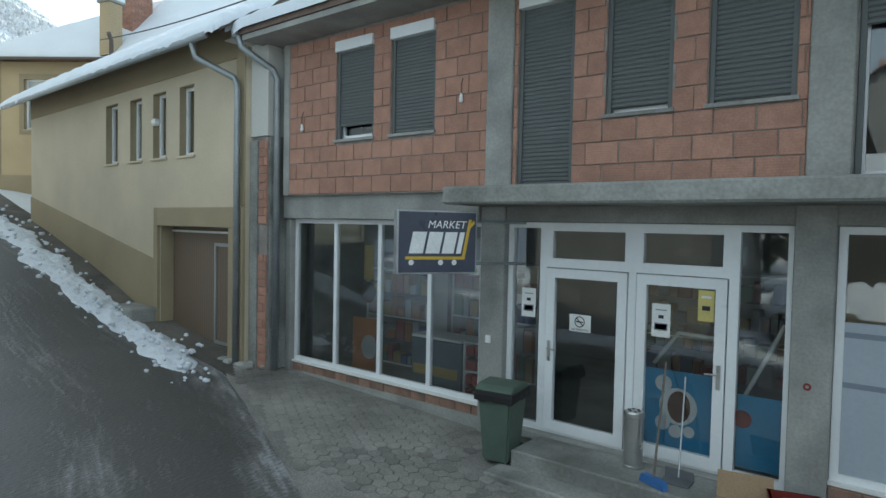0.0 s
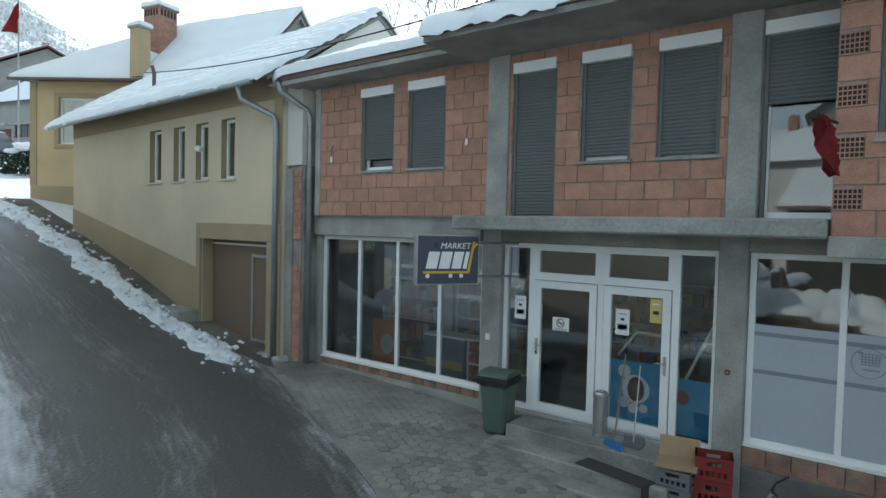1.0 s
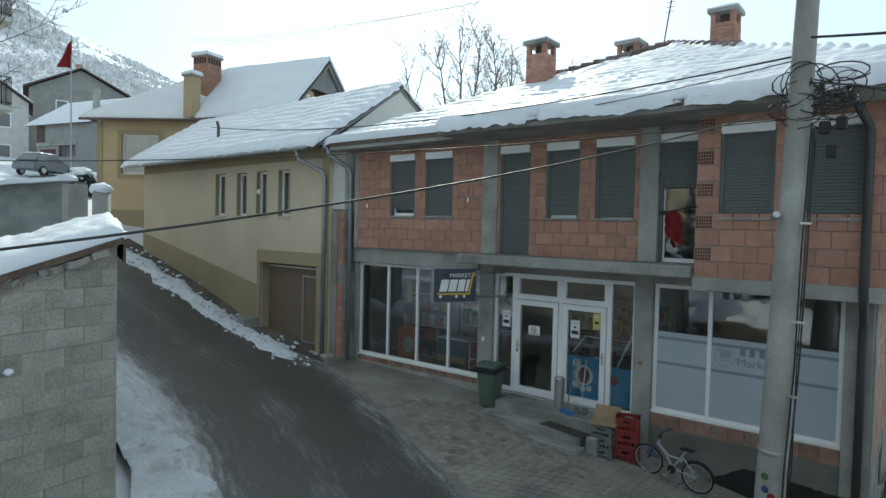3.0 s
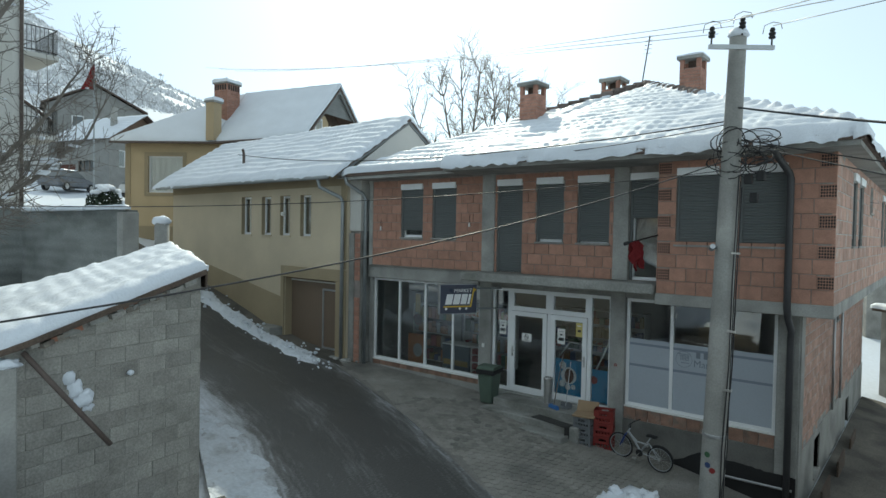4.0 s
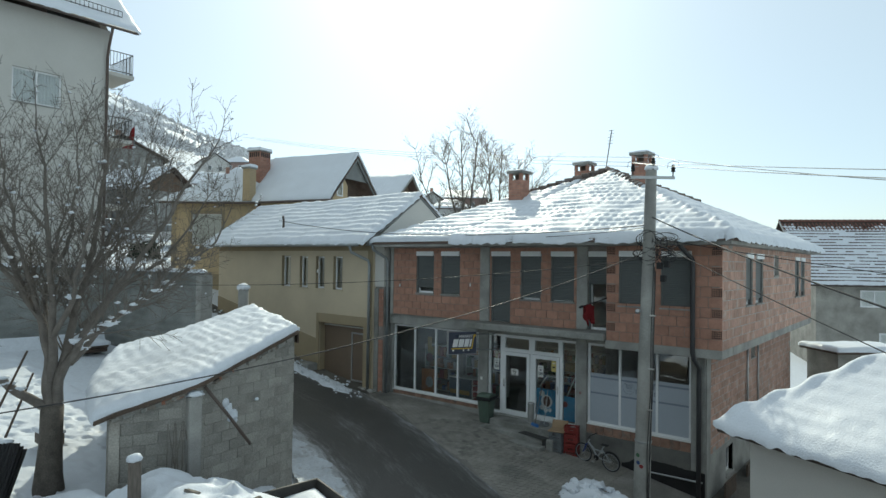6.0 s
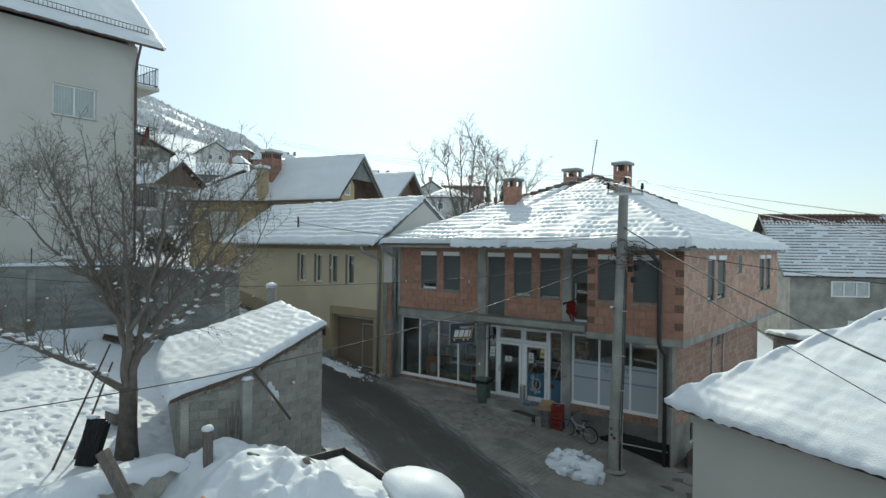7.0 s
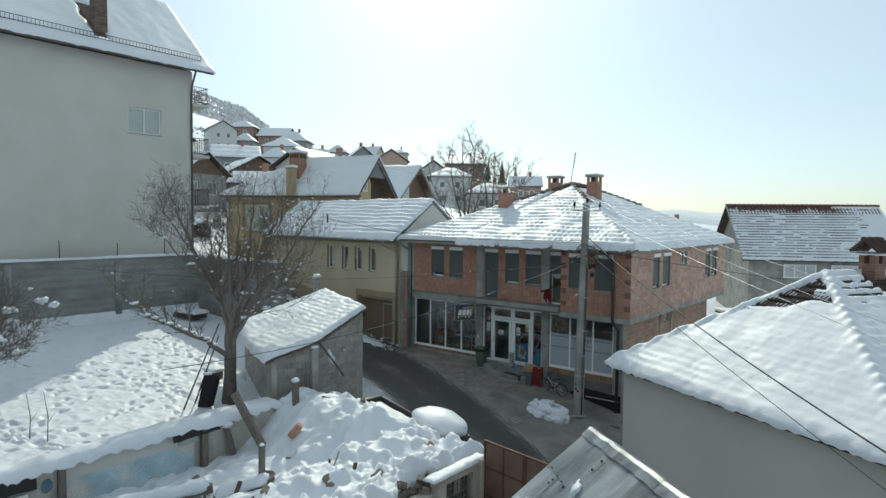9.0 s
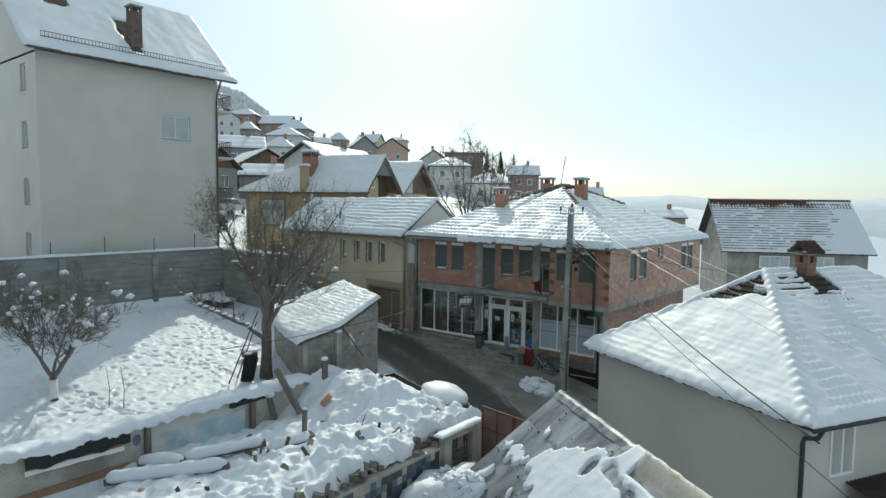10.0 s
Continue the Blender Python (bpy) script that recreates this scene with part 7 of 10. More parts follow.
# field-stone wall that holds the ruin towards the street
stone_wall = thing("stone_wall", "brown field-stone retaining wall below the snow of the ruin", "wall")
part("core", boxes((-1.1, 5.3, -10.5, -10.35, -1.9, 0.3)), EARTH, stone_wall)
rng = random.Random(44)
bm = bmesh.new()
for row in range(24):
    x = -1.15 + rng.uniform(0, 0.15)
    while x < 5.3:
        w, h = rng.uniform(0.14, 0.42), 0.105
        f = rng.uniform(0.0, 0.07)
        z = -1.6 + 0.108 * row + rng.uniform(-0.01, 0.01)
        if z + 0.12 < ruin_height(x + w / 2, -10.35):
            box(bm, x, x + w - 0.015, -10.37, -10.27 + f, z, z + h - 0.012, Matrix.Translation((x, -10.35, z)) @ Euler((0, rng.uniform(-0.06, 0.06), rng.uniform(-0.05, 0.05))).to_matrix().to_4x4() @ Matrix.Translation((-x, 10.35, -z)))
        x += w
part("stones", bm, FIELD_STONE, stone_wall, "uneven courses of split stone", kind="stuff")

# wall with a latticed opening beside the gate
yardwall = thing("yard_wall", "concrete wall with a latticed opening and snow on top", "wall", (5.5, -13.0, 0), math.degrees(math.atan2(1.45, 0.05)))
part("wall", wall(bmesh.new(), -0.1, 1.5, -1.8, 0.95, 0.25, [(0.2, 1.2, -0.35, 0.78)], FRONT(-0.15)), PLASTER_OLD, yardwall)
bm = bmesh.new()
for k in range(9):
    box(bm, 0.2 + 0.125 * k - 0.007, 0.2 + 0.125 * k + 0.007, -0.08, -0.065, -0.35, 0.78)
for k in range(7):
    box(bm, 0.2, 1.2, -0.085, -0.07, -0.31 + 0.18 * k - 0.006, -0.31 + 0.18 * k + 0.006)
part("lattice", bm, STEEL, yardwall, "thin welded window grille")
part("backing", boxes((0.15, 0.7, 0.05, 0.09, -0.4, 0.82), (0.7, 0.96, 0.05, 0.09, -0.4, 0.3), (0.96, 1.25, 0.05, 0.09, -0.4, 0.82)), BOARD_GREEN, yardwall, "boarded grey-green backing")
part("patch_board", boxes((0.7, 0.96, 0.04, 0.09, 0.3, 0.82)), PLASTER_OLD, yardwall)
part("post", boxes((1.42, 1.72, -0.25, 0.12, -1.8, 1.02), bevel=0.02), PLASTER_OLD, yardwall)
snow_sheet("snow", yardwall, -0.3, 1.75, -0.2, 0.15, lambda x, y: 0.97, 0.075, 0.05, round_=0.1, ragged=0.06, seed=61.0, lumps=0.04)
gate = thing("metal_gate", "closed reddish-brown sheet metal gate", "gate", (5.78, -11.45, -0.6), math.degrees(math.atan2(-0.36, 2.1)))
for a in (0.0, 1.32):
    leaf = part("gate_leaf", boxes((a + 0.02, a + 1.28, 0, 0.012, 0.0, 2.05)), RUST, gate)
    bm = boxes((a, a + 0.045, -0.025, 0.03, 0, 2.1), (a + 1.255, a + 1.3, -0.025, 0.03, 0, 2.1), (a + 0.63, a + 0.665, -0.022, 0.0, 0.045, 2.05), (a + 0.045, a + 1.255, -0.02, 0.03, 2.05, 2.1), (a + 0.045, a + 1.255, -0.018, 0.0, 1.42, 1.45), (a + 0.045, a + 1.255, -0.018, 0.0, 0.72, 0.75), (a + 0.045, a + 1.255, -0.02, 0.03, 0.0, 0.045))
    part("gate_frame", bm, RUST_DARK, leaf)

# timbers standing and lying in the snow
def timber(name, a, b, w=0.16, d=0.12, cap=0.0, material=None, label="weathered grey timber sticking out of the snow"):
    a, b = Vector(a), Vector(b)
    m = Matrix.Translation(a) @ (b - a).to_track_quat('Z', 'Y').to_matrix().to_4x4()
    t = thing(name, label, "timber")
    bm = bmesh.new()
    box(bm, -w / 2, w / 2, -d / 2, d / 2, 0, (b - a).length, m)
    bmesh.ops.bevel(bm, geom=bm.edges[:], offset=0.012, segments=1, affect='EDGES')
    part("beam", bm, material or WOOD, t)
    if cap:
        bm = bmesh.new()
        snow_lump(bm, b + Vector((0, 0, cap * 0.35)), (cap, cap, cap * 0.7), seed=b.x)
        part("snow_cap", bm, SNOW, t)
    return t


def beam_snow(a, b, wide, high, seed):
    """A long pillow of snow lying along a beam."""
    a, b = Vector(a), Vector(b)
    ax = (b - a).normalized()
    side = ax.cross(Vector((0, 0, 1))).normalized()
    n = max(8, int((b - a).length / 0.07))
    bm = bmesh.new()
    rows = []
    for k in range(n + 1):
        end = math.sqrt(max(0.02, 1 - (2 * k / n - 1) ** 8))
        c = a.lerp(b, k / n)
        w = wide * end * (1 + 0.22 * noise.noise(c * 1.9 + Vector((seed, 0, 0))))
        h = high * end * (1 + 0.4 * noise.noise(c * 2.3 + Vector((0, seed, 0))))
        rows.append([bm.verts.new(c + side * (w * math.cos(u)) + Vector((0, 0, h * math.sin(u) * (1 + 0.15 * noise.noise(c * 5 + Vector((u, 0, seed))))))) for u in (math.pi * (q / 8 * 1.24 - 0.12) for q in range(9))])
    for r0, r1 in zip(rows, rows[1:]):
        for k in range(8):
            bm.faces.new((r0[k], r1[k], r1[k + 1], r0[k + 1]))
        bm.faces.new((r0[8], r1[8], r1[0], r0[0]))
    bm.faces.new(rows[0])
    bm.faces.new(rows[-1][::-1])
    bmesh.ops.recalc_face_normals(bm, faces=bm.faces[:])
    return bm


timber("wooden_post", (-0.6, -12.25, 0.6), (-0.61, -12.27, 2.0), 0.19, 0.19, 0.12)
timber("leaning_beam", (-0.22, -13.7, 0.5), (-0.84, -14.2, 2.02), 0.2, 0.18)
timber("broken_board", (-0.5, -12.9, 0.7), (-0.9, -12.2, 1.2), 0.2, 0.05)
timber("wooden_stake", (-0.95, -14.12, 0.1), (-1.1, -14.3, 1.05), 0.18, 0.14, 0.17)
timber("wooden_stake", (2.0, -15.3, -0.1), (2.0, -15.28, 1.52), 0.13, 0.12, 0.06)
timber("wooden_plank", (2.12, -15.42, 0.2), (2.1, -15.4, 0.75), 0.06, 0.05)
timber("wooden_stake", (2.9, -17.6, 0.4), (2.9, -17.62, 1.15), 0.08, 0.07, 0.07)
for a, b, w, d, cover in (((-0.35, -20.0, 0.28), (1.68, -17.6, 0.46), 0.24, 0.18, 0.98), ((0.1, -18.05, 0.36), (1.22, -16.1, 0.56), 0.22, 0.18, 0.97), ((1.5, -16.25, 0.42), (2.26, -15.1, 0.72), 0.2, 0.17, 0.9), ((-0.8, -18.9, 0.3), (0.35, -18.2, 0.42), 0.2, 0.16, 1.0)):
    t = timber("fallen_beam", a, b, w, d, label="fallen weathered beam under a pillow of snow")
    part("snow_cap", beam_snow(Vector(a) + Vector((0, 0, d * 0.4)), Vector(a).lerp(Vector(b), cover) + Vector((0, 0, d * 0.4)), w * 0.85, 0.21, a[0]), SNOW, t, smooth=True)
timber("fallen_board", (0.7, -18.6, 0.32), (1.75, -17.45, 0.34), 0.22, 0.05)
timber("fallen_board", (0.55, -19.0, 0.3), (0.95, -18.5, 0.34), 0.2, 0.07)
timber("broken_clay_block", (0.35, -13.2, 0.8), (0.55, -13.0, 1.12), 0.24, 0.18, material=CLAY, label="broken clay block stuck in the snow")
timber("thin_stick", (3.0, -14.0, 0.7), (3.12, -13.85, 1.25), 0.04, 0.03)

# broken masonry and boards half buried in the rubble
rng = random.Random(35)
for k in range(30):
    x, y = rng.uniform(-0.4, 5.0), rng.uniform(-21.0, -11.2)
    z = ruin_height(x, y) - 0.05
    kind = rng.choice(("stone_chunk", "stone_chunk", "stone_chunk", "brick_chunk", "broken_plank", "broken_plank"))
    d = thing(kind, {"stone_chunk": "grey lump of broken masonry in the snow", "brick_chunk": "broken red brick poking from the snow", "broken_plank": "dark broken plank poking from the snow"}[kind], "rubble", (x, y, z), rng.uniform(0, 360), group="rubble")
    bm = bmesh.new()
    if kind == "broken_plank":
        box(bm, -0.05, 0.05, -0.015, 0.015, -0.3, rng.uniform(0.1, 0.4))
    else:
        r = rng.uniform(0.06, 0.18)
        box(bm, -r, r, -r * 0.6, r * 0.6, -r * 0.45, r * 0.4)
        bmesh.ops.bevel(bm, geom=bm.edges[:], offset=r * 0.2, segments=1, affect='EDGES')
        for v in bm.verts:
            v.co += Vector((noise.noise(v.co * 9), noise.noise(v.co * 9 + Vector((4, 0, 0))), noise.noise(v.co * 9 + Vector((0, 4, 0))))) * r * 0.35
    bmesh.ops.rotate(bm, cent=(0, 0, 0), matrix=Euler((rng.uniform(-0.9, 0.9), rng.uniform(-0.9, 0.9), 0)).to_matrix(), verts=bm.verts)
    part("piece", bm, {"stone_chunk": RUBBLE, "brick_chunk": BRICK, "broken_plank": WOOD_DARK}[kind], d)

# snow-covered pick-up at the roadside
TRUCK_BED = mat("grimy_truck_bed", (0.085, 0.08, 0.075), rough=0.6, metal=0.3, scale=3, amount=0.25, fine=40, grain=0.15, bump=0.1)
truck = thing("parked_pickup", "small dark pick-up with open bed buried in snow", "vehicle", (0.44, -9.27, -0.565), -8)
truck.matrix_world = truck.matrix_world @ Matrix.Rotation(radians(7), 4, 'Y')
part("bed_side", boxes((-1.3, 1.6, 0.55, 0.6, 0.65, 1.15), bevel=0.01), TRUCK_BED, truck)
part("bed_side", boxes((-1.3, 1.6, -0.65, -0.6, 0.65, 1.15), bevel=0.01), TRUCK_BED, truck)
part("tailgate", boxes((-1.35, -1.3, -0.65, 0.6, 0.65, 1.15), bevel=0.01), TRUCK_BED, truck)
part("bed_floor", boxes((-1.3, 1.6, -0.6, 0.55, 0.55, 0.65)), TRUCK_BED, truck)
snow_sheet("bed_snow", truck, -1.29, 1.6, -0.59, 0.54, lambda x, y: 0.8, 0.25, 0.09, seed=70.0)
bm = bmesh.new()
prism(bm, [(1.65, 0.35), (3.4, 0.35), (3.42, 0.75), (3.0, 1.48), (1.65, 1.52)], -0.65, 0.6)
bmesh.ops.bevel(bm, geom=bm.edges[:], offset=0.05, segments=2, affect='EDGES')
part("cab", bm, paint("dark_car_paint", (0.04, 0.05, 0.05), 0.4), truck)
for x in (-0.3, 2.7):
    for y in (-0.6, 0.5):
        bm = bmesh.new()
        lathe(bm, [(0.22, -0.08), (0.31, -0.06), (0.31, 0.06), (0.22, 0.08)], 18)
        bmesh.ops.transform(bm, matrix=Matrix.Translation((x, y, 0.31)) @ Matrix.Rotation(radians(90), 4, 'X'), verts=bm.verts)
        part("wheel", bm, DARK, truck)
bm = bmesh.new()
snow_lump(bm, (2.15, 0.12, 1.64), (1.05, 0.7, 0.3), seed=5.0, rough=0.15)
part("cab_snow", bm, SNOW, truck, "thick pillow of snow on the cab")
bm = bmesh.new()
tube(bm, [(3.2, 0.62, 0.8), (3.25, 0.75, 0.95), (3.2, 0.78, 1.05)], 0.02, 6)
part("mirror_arm", bm, DARK, truck)

# heaps of shovelled snow
for at, r in (((2.82, -2.95, -0.62), (0.88, 0.58, 0.6)), ((6.35, -13.7, -0.55), (0.95, 1.5, 0.95)), ((6.7, -12.9, -0.5), (1.1, 0.9, 0.6)), ((8.9, -16.6, 1.75), (0.42, 0.35, 0.25))):
    h = thing("snow_heap", "heap of shovelled snow beside the lane", "snow heap", group="snow heaps", kind="stuff")
    bm = bmesh.new()
    snow_lump(bm, at, r, seed=at[0], rough=0.5)
    for k in range(7):
        a = k * 0.9
        snow_lump(bm, (at[0] + r[0] * 0.7 * math.cos(a), at[1] + r[1] * 0.7 * math.sin(a), at[2] - 0.05), (r[0] * 0.4, r[1] * 0.4, r[2] * 0.6), seed=at[0] + k, rough=0.5)
    for k in range(60):
        a, u = rng.uniform(0, 6.28), rng.random() ** 0.5 * 1.05
        w = rng.uniform(0.03, 0.1)
        snow_lump(bm, (at[0] + r[0] * u * math.cos(a), at[1] + r[1] * u * math.sin(a), at[2] + r[2] * 0.9 * math.sqrt(max(0.02, 1 - u * u))), (w * 1.3, w, w * 0.9), seed=k * 1.3, rough=0.9)
    part("heap", bm, SNOW, h)

# ---- trees ----
def limb(bm, p, d, length, r, level, rng, tips, snow, top_level, droop=0.0, sides=None):
    """A bent branch with side shoots."""
    n = max(3, int(length / 0.28)) if level > 0 else 3
    pts, radii = [p.copy()], [r]
    step = length / n
    q = p.copy()
    d = d.normalized()
    for k in range(n):
        d = (d + Vector((rng.uniform(-1, 1), rng.uniform(-1, 1), rng.uniform(-0.9, 1.0))) * 0.17 + Vector((0, 0, 0.03 - droop))).normalized()
        q = q + d * step
        pts.append(q.copy())
        radii.append(r * (1 - 0.72 * (k + 1) / n))
    tube(bm, pts, radii, sides or (8 if level == top_level else 6 if level > 2 else 4 if level > 1 else 3), cap=False)
    if level == 0:
        tips.append(pts[-1])
        return
    shoots = {1: 4, 2: 5, 3: 5, 4: 6}.get(level, 4)
    for k in range(shoots + (1 if level < 3 else 0)):
        f = rng.uniform(0.18, 1.0) if k else 1.0
        i = min(n - 1, int(f * n))
        base = pts[i].lerp(pts[i + 1], rng.random()) if i < n else pts[-1]
        ax = (pts[i + 1] - pts[i]).normalized()
        side = ax.orthogonal().normalized()
        side.rotate(Matrix.Rotation(rng.uniform(0, 6.28), 3, ax))
        away = rng.uniform(0.45, 0.95) if k else 0.25
        nd = (ax * math.cos(away) + side * math.sin(away) + Vector((0, 0, 0.08)))
        limb(bm, base, nd, length * rng.uniform(0.42, 0.66), max(0.0075, radii[i] * rng.uniform(0.45, 0.65)), level - 1, rng, tips, snow, top_level)
    if snow and level <= 2 and rng.random() < snow:
        tips.append(pts[len(pts) // 2])


def bare_tree(name, at, stems, label, seed, trunk_r, trunk_h, level=4, clumps=0, clump_r=0.1, white_base=0.0, lean=(0, 0)):
    """A leafless tree: stems: (direction, length, radius share)."""
    rng = random.Random(seed)
    t = thing(name, label, "tree", at)
    bm = bmesh.new()
    top = Vector((lean[0], lean[1], trunk_h))
    tube(bm, [(0, 0, -0.3), (0.02, 0, 0.05), (0.0 + lean[0] * 0.4, lean[1] * 0.4, trunk_h * 0.5), top], [trunk_r * 1.35, trunk_r * 1.15, trunk_r, trunk_r * 0.85], 12)
    part("trunk", bm, BARK, t, smooth=True)
    if white_base:
        bm = bmesh.new()
        tube(bm, [(0, 0, -0.05), (0.012, 0, 0.15), (lean[0] * 0.4 * white_base, lean[1] * 0.4 * white_base, trunk_h * 0.5 * white_base)], [trunk_r * 1.24, trunk_r * 1.15, trunk_r * 1.08], 12)
        part("limewash", bm, WHITE_PAINT, t, "white limewash on the trunk", smooth=True)
    tips = []
    bm = bmesh.new()
    for d, length, share in stems:
        limb(bm, top - Vector((0, 0, 0.15)), Vector(d), length, trunk_r * share, level, rng, tips, 0.0, level)
    part("crown", bm, TWIG, t, "bare branches and twigs", smooth=True)
    if clumps:
        bm = bmesh.new()
        rng.shuffle(tips)
        for k, p in enumerate(tips[:clumps]):
            s = clump_r * rng.uniform(0.5, 1.3)
            for q in range(3):
                o = Vector((rng.uniform(-1, 1), rng.uniform(-1, 1), rng.uniform(-0.5, 0.5))) * s * 0.7
                snow_lump(bm, p + o, (s * rng.uniform(0.4, 0.9), s * rng.uniform(0.4, 0.8), s * rng.uniform(0.3, 0.6)), seed=k + q * 7.3, rough=0.9)
        part("snow_clumps", bm, SNOW, t, "clumps of snow caught in the twigs", smooth=True)
    return t


def spray(bm, p, d, length, r, level, rng, tips):
    """A thin shoot that bends upwards and forks into short twigs."""
    n = max(3, int(length / 0.16))
    pts, q, d = [p.copy()], p.copy(), d.normalized()
    for k in range(n):
        d = (d + Vector((rng.uniform(-1, 1), rng.uniform(-1, 1), rng.uniform(-0.6, 0.9))) * 0.1 + Vector((0, 0, 0.05))).normalized()
        q = q + d * (length / n)
        pts.append(q.copy())
    tube(bm, pts, [max(0.0035, r * (1 - 0.75 * k / n)) for k in range(n + 1)], 4 if level == 2 else 3, cap=False)
    tips.append(pts[-1])
    if level == 0:
        return
    for k in range(int(length / 0.17) + 1):
        i = rng.randrange(n // 4, n)
        ax = (pts[i + 1] - pts[i]).normalized()
        side = ax.orthogonal().normalized()
        side.rotate(Matrix.Rotation(rng.uniform(0, 6.28), 3, ax))
        wide = rng.uniform(0.6, 1.15)
        spray(bm, pts[i].lerp(pts[i + 1], rng.random()), ax * math.cos(wide) + side * math.sin(wide), length * rng.uniform(0.28, 0.55), max(0.0045, r * 0.55), level - 1, rng, tips)


def walnut(at, seed):
    """A large leafless tree that forks low into two stems, with one long low limb; across, away and up are metres from the foot."""
    rng = random.Random(seed)
    t = thing("walnut_tree", "large leafless tree with dark bark and bits of snow", "tree", at)
    across, away = Vector((0.41, 0.912, 0)), Vector((-0.912, 0.41, 0))

    def line(*steps):
        return [across * (u if u > 0 else 0.72 * u) + away * v + Vector((0, 0, z)) for u, v, z in steps]

    bm = bmesh.new()
    tube(bm, line((0, 0, -0.4), (0, 0, 0.1), (0.02, 0, 0.7), (0.03, 0, 1.42)), [0.3, 0.24, 0.2, 0.2], 14)
    part("trunk", bm, BARK, t, smooth=True)
    limbs = (
        (line((-0.07, 0, 1.35), (-1.04, -0.2, 2.0), (-2.2, -0.35, 2.4), (-3.45, -0.5, 2.95), (-4.7, -0.6, 3.95)), 0.11),
        (line((-0.02, 0, 1.3), (-0.08, 0.0, 2.4), (-0.35, 0.2, 3.1), (-0.95, 0.5, 4.1), (-1.5, 0.7, 5.0), (-1.95, 0.8, 5.9), (-2.5, 0.9, 6.9)), 0.13),
        (line((0.0, 0, 1.9), (0.08, -0.2, 2.9), (0.0, -0.4, 4.0), (-0.12, -0.6, 5.3), (-0.4, -0.7, 7.0)), 0.11),
        (line((0.06, 0, 1.3), (0.2, 0.0, 2.4), (0.55, 0.1, 3.9), (0.75, 0.2, 5.5), (0.9, 0.3, 7.1)), 0.13),
        (line((0.15, 0, 1.9), (0.45, -0.2, 2.6), (1.1, -0.5, 3.75), (1.8, -0.8, 4.8), (2.4, -1.0, 5.9), (2.85, -1.1, 6.7)), 0.1),
        (line((0.3, 0, 2.2), (0.7, 0.3, 2.75), (1.55, 0.6, 3.4), (2.4, 0.9, 4.0), (3.1, 1.1, 4.7), (3.4, 1.2, 5.4)), 0.085),
        (line((0.45, 0.1, 2.9), (1.1, 0.7, 3.6), (2.0, 1.2, 4.3), (2.7, 1.5, 5.3), (3.1, 1.6, 6.1)), 0.075),
        (line((-0.5, 0.2, 3.3), (-1.1, -0.2, 4.1), (-1.9, -0.5, 4.6), (-2.7, -0.7, 5.3), (-3.4, -0.8, 5.7)), 0.06),
        (line((-1.3, 0.6, 4.7), (-2.0, 1.0, 5.4), (-2.6, 1.3, 6.1), (-2.9, 1.4, 6.8)), 0.045),
        (line((0.1, -0.2, 2.8), (0.4, -0.9, 3.7), (0.6, -1.4, 4.8), (0.9, -1.7, 6.2)), 0.07),
        (line((-0.2, 0.1, 2.7), (-0.3, 0.9, 3.7), (-0.1, 1.6, 4.9), (0.2, 1.9, 6.3)), 0.07),
        (line((0.6, 0.1, 4.0), (1.0, -0.2, 4.9), (1.5, -0.3, 5.9), (1.7, -0.3, 6.9)), 0.055),
        (line((0.35, -0.1, 2.5), (0.7, -0.8, 2.9), (1.3, -1.3, 3.3), (2.1, -1.6, 4.0)), 0.055),
        (line((0.0, -0.4, 4.0), (0.3, -0.1, 4.9), (0.35, 0.1, 6.0), (0.2, 0.2, 7.3)), 0.05),
        (line((-0.4, 0.2, 3.3), (-0.7, -0.4, 4.4), (-1.0, -0.7, 5.6), (-1.2, -0.8, 6.9)), 0.055),
        (line((0.55, 0.1, 3.9), (1.2, 0.4, 4.8), (1.8, 0.6, 5.8), (2.1, 0.7, 6.9)), 0.05),
    )
    tips, rests = [], []
    for pts, r0 in limbs:
        n = len(pts) - 1
        fine = []
        for k in range(n):
            for q in range(5):
                p = pts[k].lerp(pts[k + 1], q / 5)
                fine.append(p + 0.09 * Vector((noise.noise(p * 1.9), noise.noise(p * 1.9 + Vector((5, 0, 0))), 0.6 * noise.noise(p * 2.3 + Vector((0, 3, 0))))))
        fine.append(pts[-1])
        m = len(fine) - 1
        radii = [max(0.009, 0.85 * r0 * (1 - 0.88 * k / m)) for k in range(m + 1)]
        bm = bmesh.new()
        tube(bm, fine, radii, 8, cap=False)
        for k in range(int(m * 1.35)):
            i = min(m - 1, int(m * rng.uniform(0.25, 1.0)))
            ax = (fine[i + 1] - fine[i]).normalized()
            side = ax.orthogonal().normalized()
            side.rotate(Matrix.Rotation(rng.uniform(0, 6.28), 3, ax))
            wide = rng.uniform(0.7, 1.25)
            d = ax * math.cos(wide) + side * math.sin(wide) + Vector((0, 0, 0.55))
            spray(bm, fine[i], d, rng.uniform(0.5, 1.6) * (1.15 - 0.45 * i / m), max(0.008, min(0.02, radii[i] * 0.4)), 2, rng, tips)
        spray(bm, fine[-1], fine[-1] - fine[-2], 0.7, radii[-1], 2, rng, tips)
        rests += [fine[i] + Vector((0, 0, radii[i])) for i in range(2, m) if abs((fine[i + 1] - fine[i]).normalized().z) < 0.8]
        part("limb", bm, TWIG, t, smooth=True)
    bm = bmesh.new()
    rng.shuffle(rests)
    for k, p in enumerate(rests[:40]):
        w = rng.uniform(0.03, 0.085)
        snow_lump(bm, p, (w * 1.1, w * 1.8, w * 0.6), seed=k * 1.7, rough=0.7)
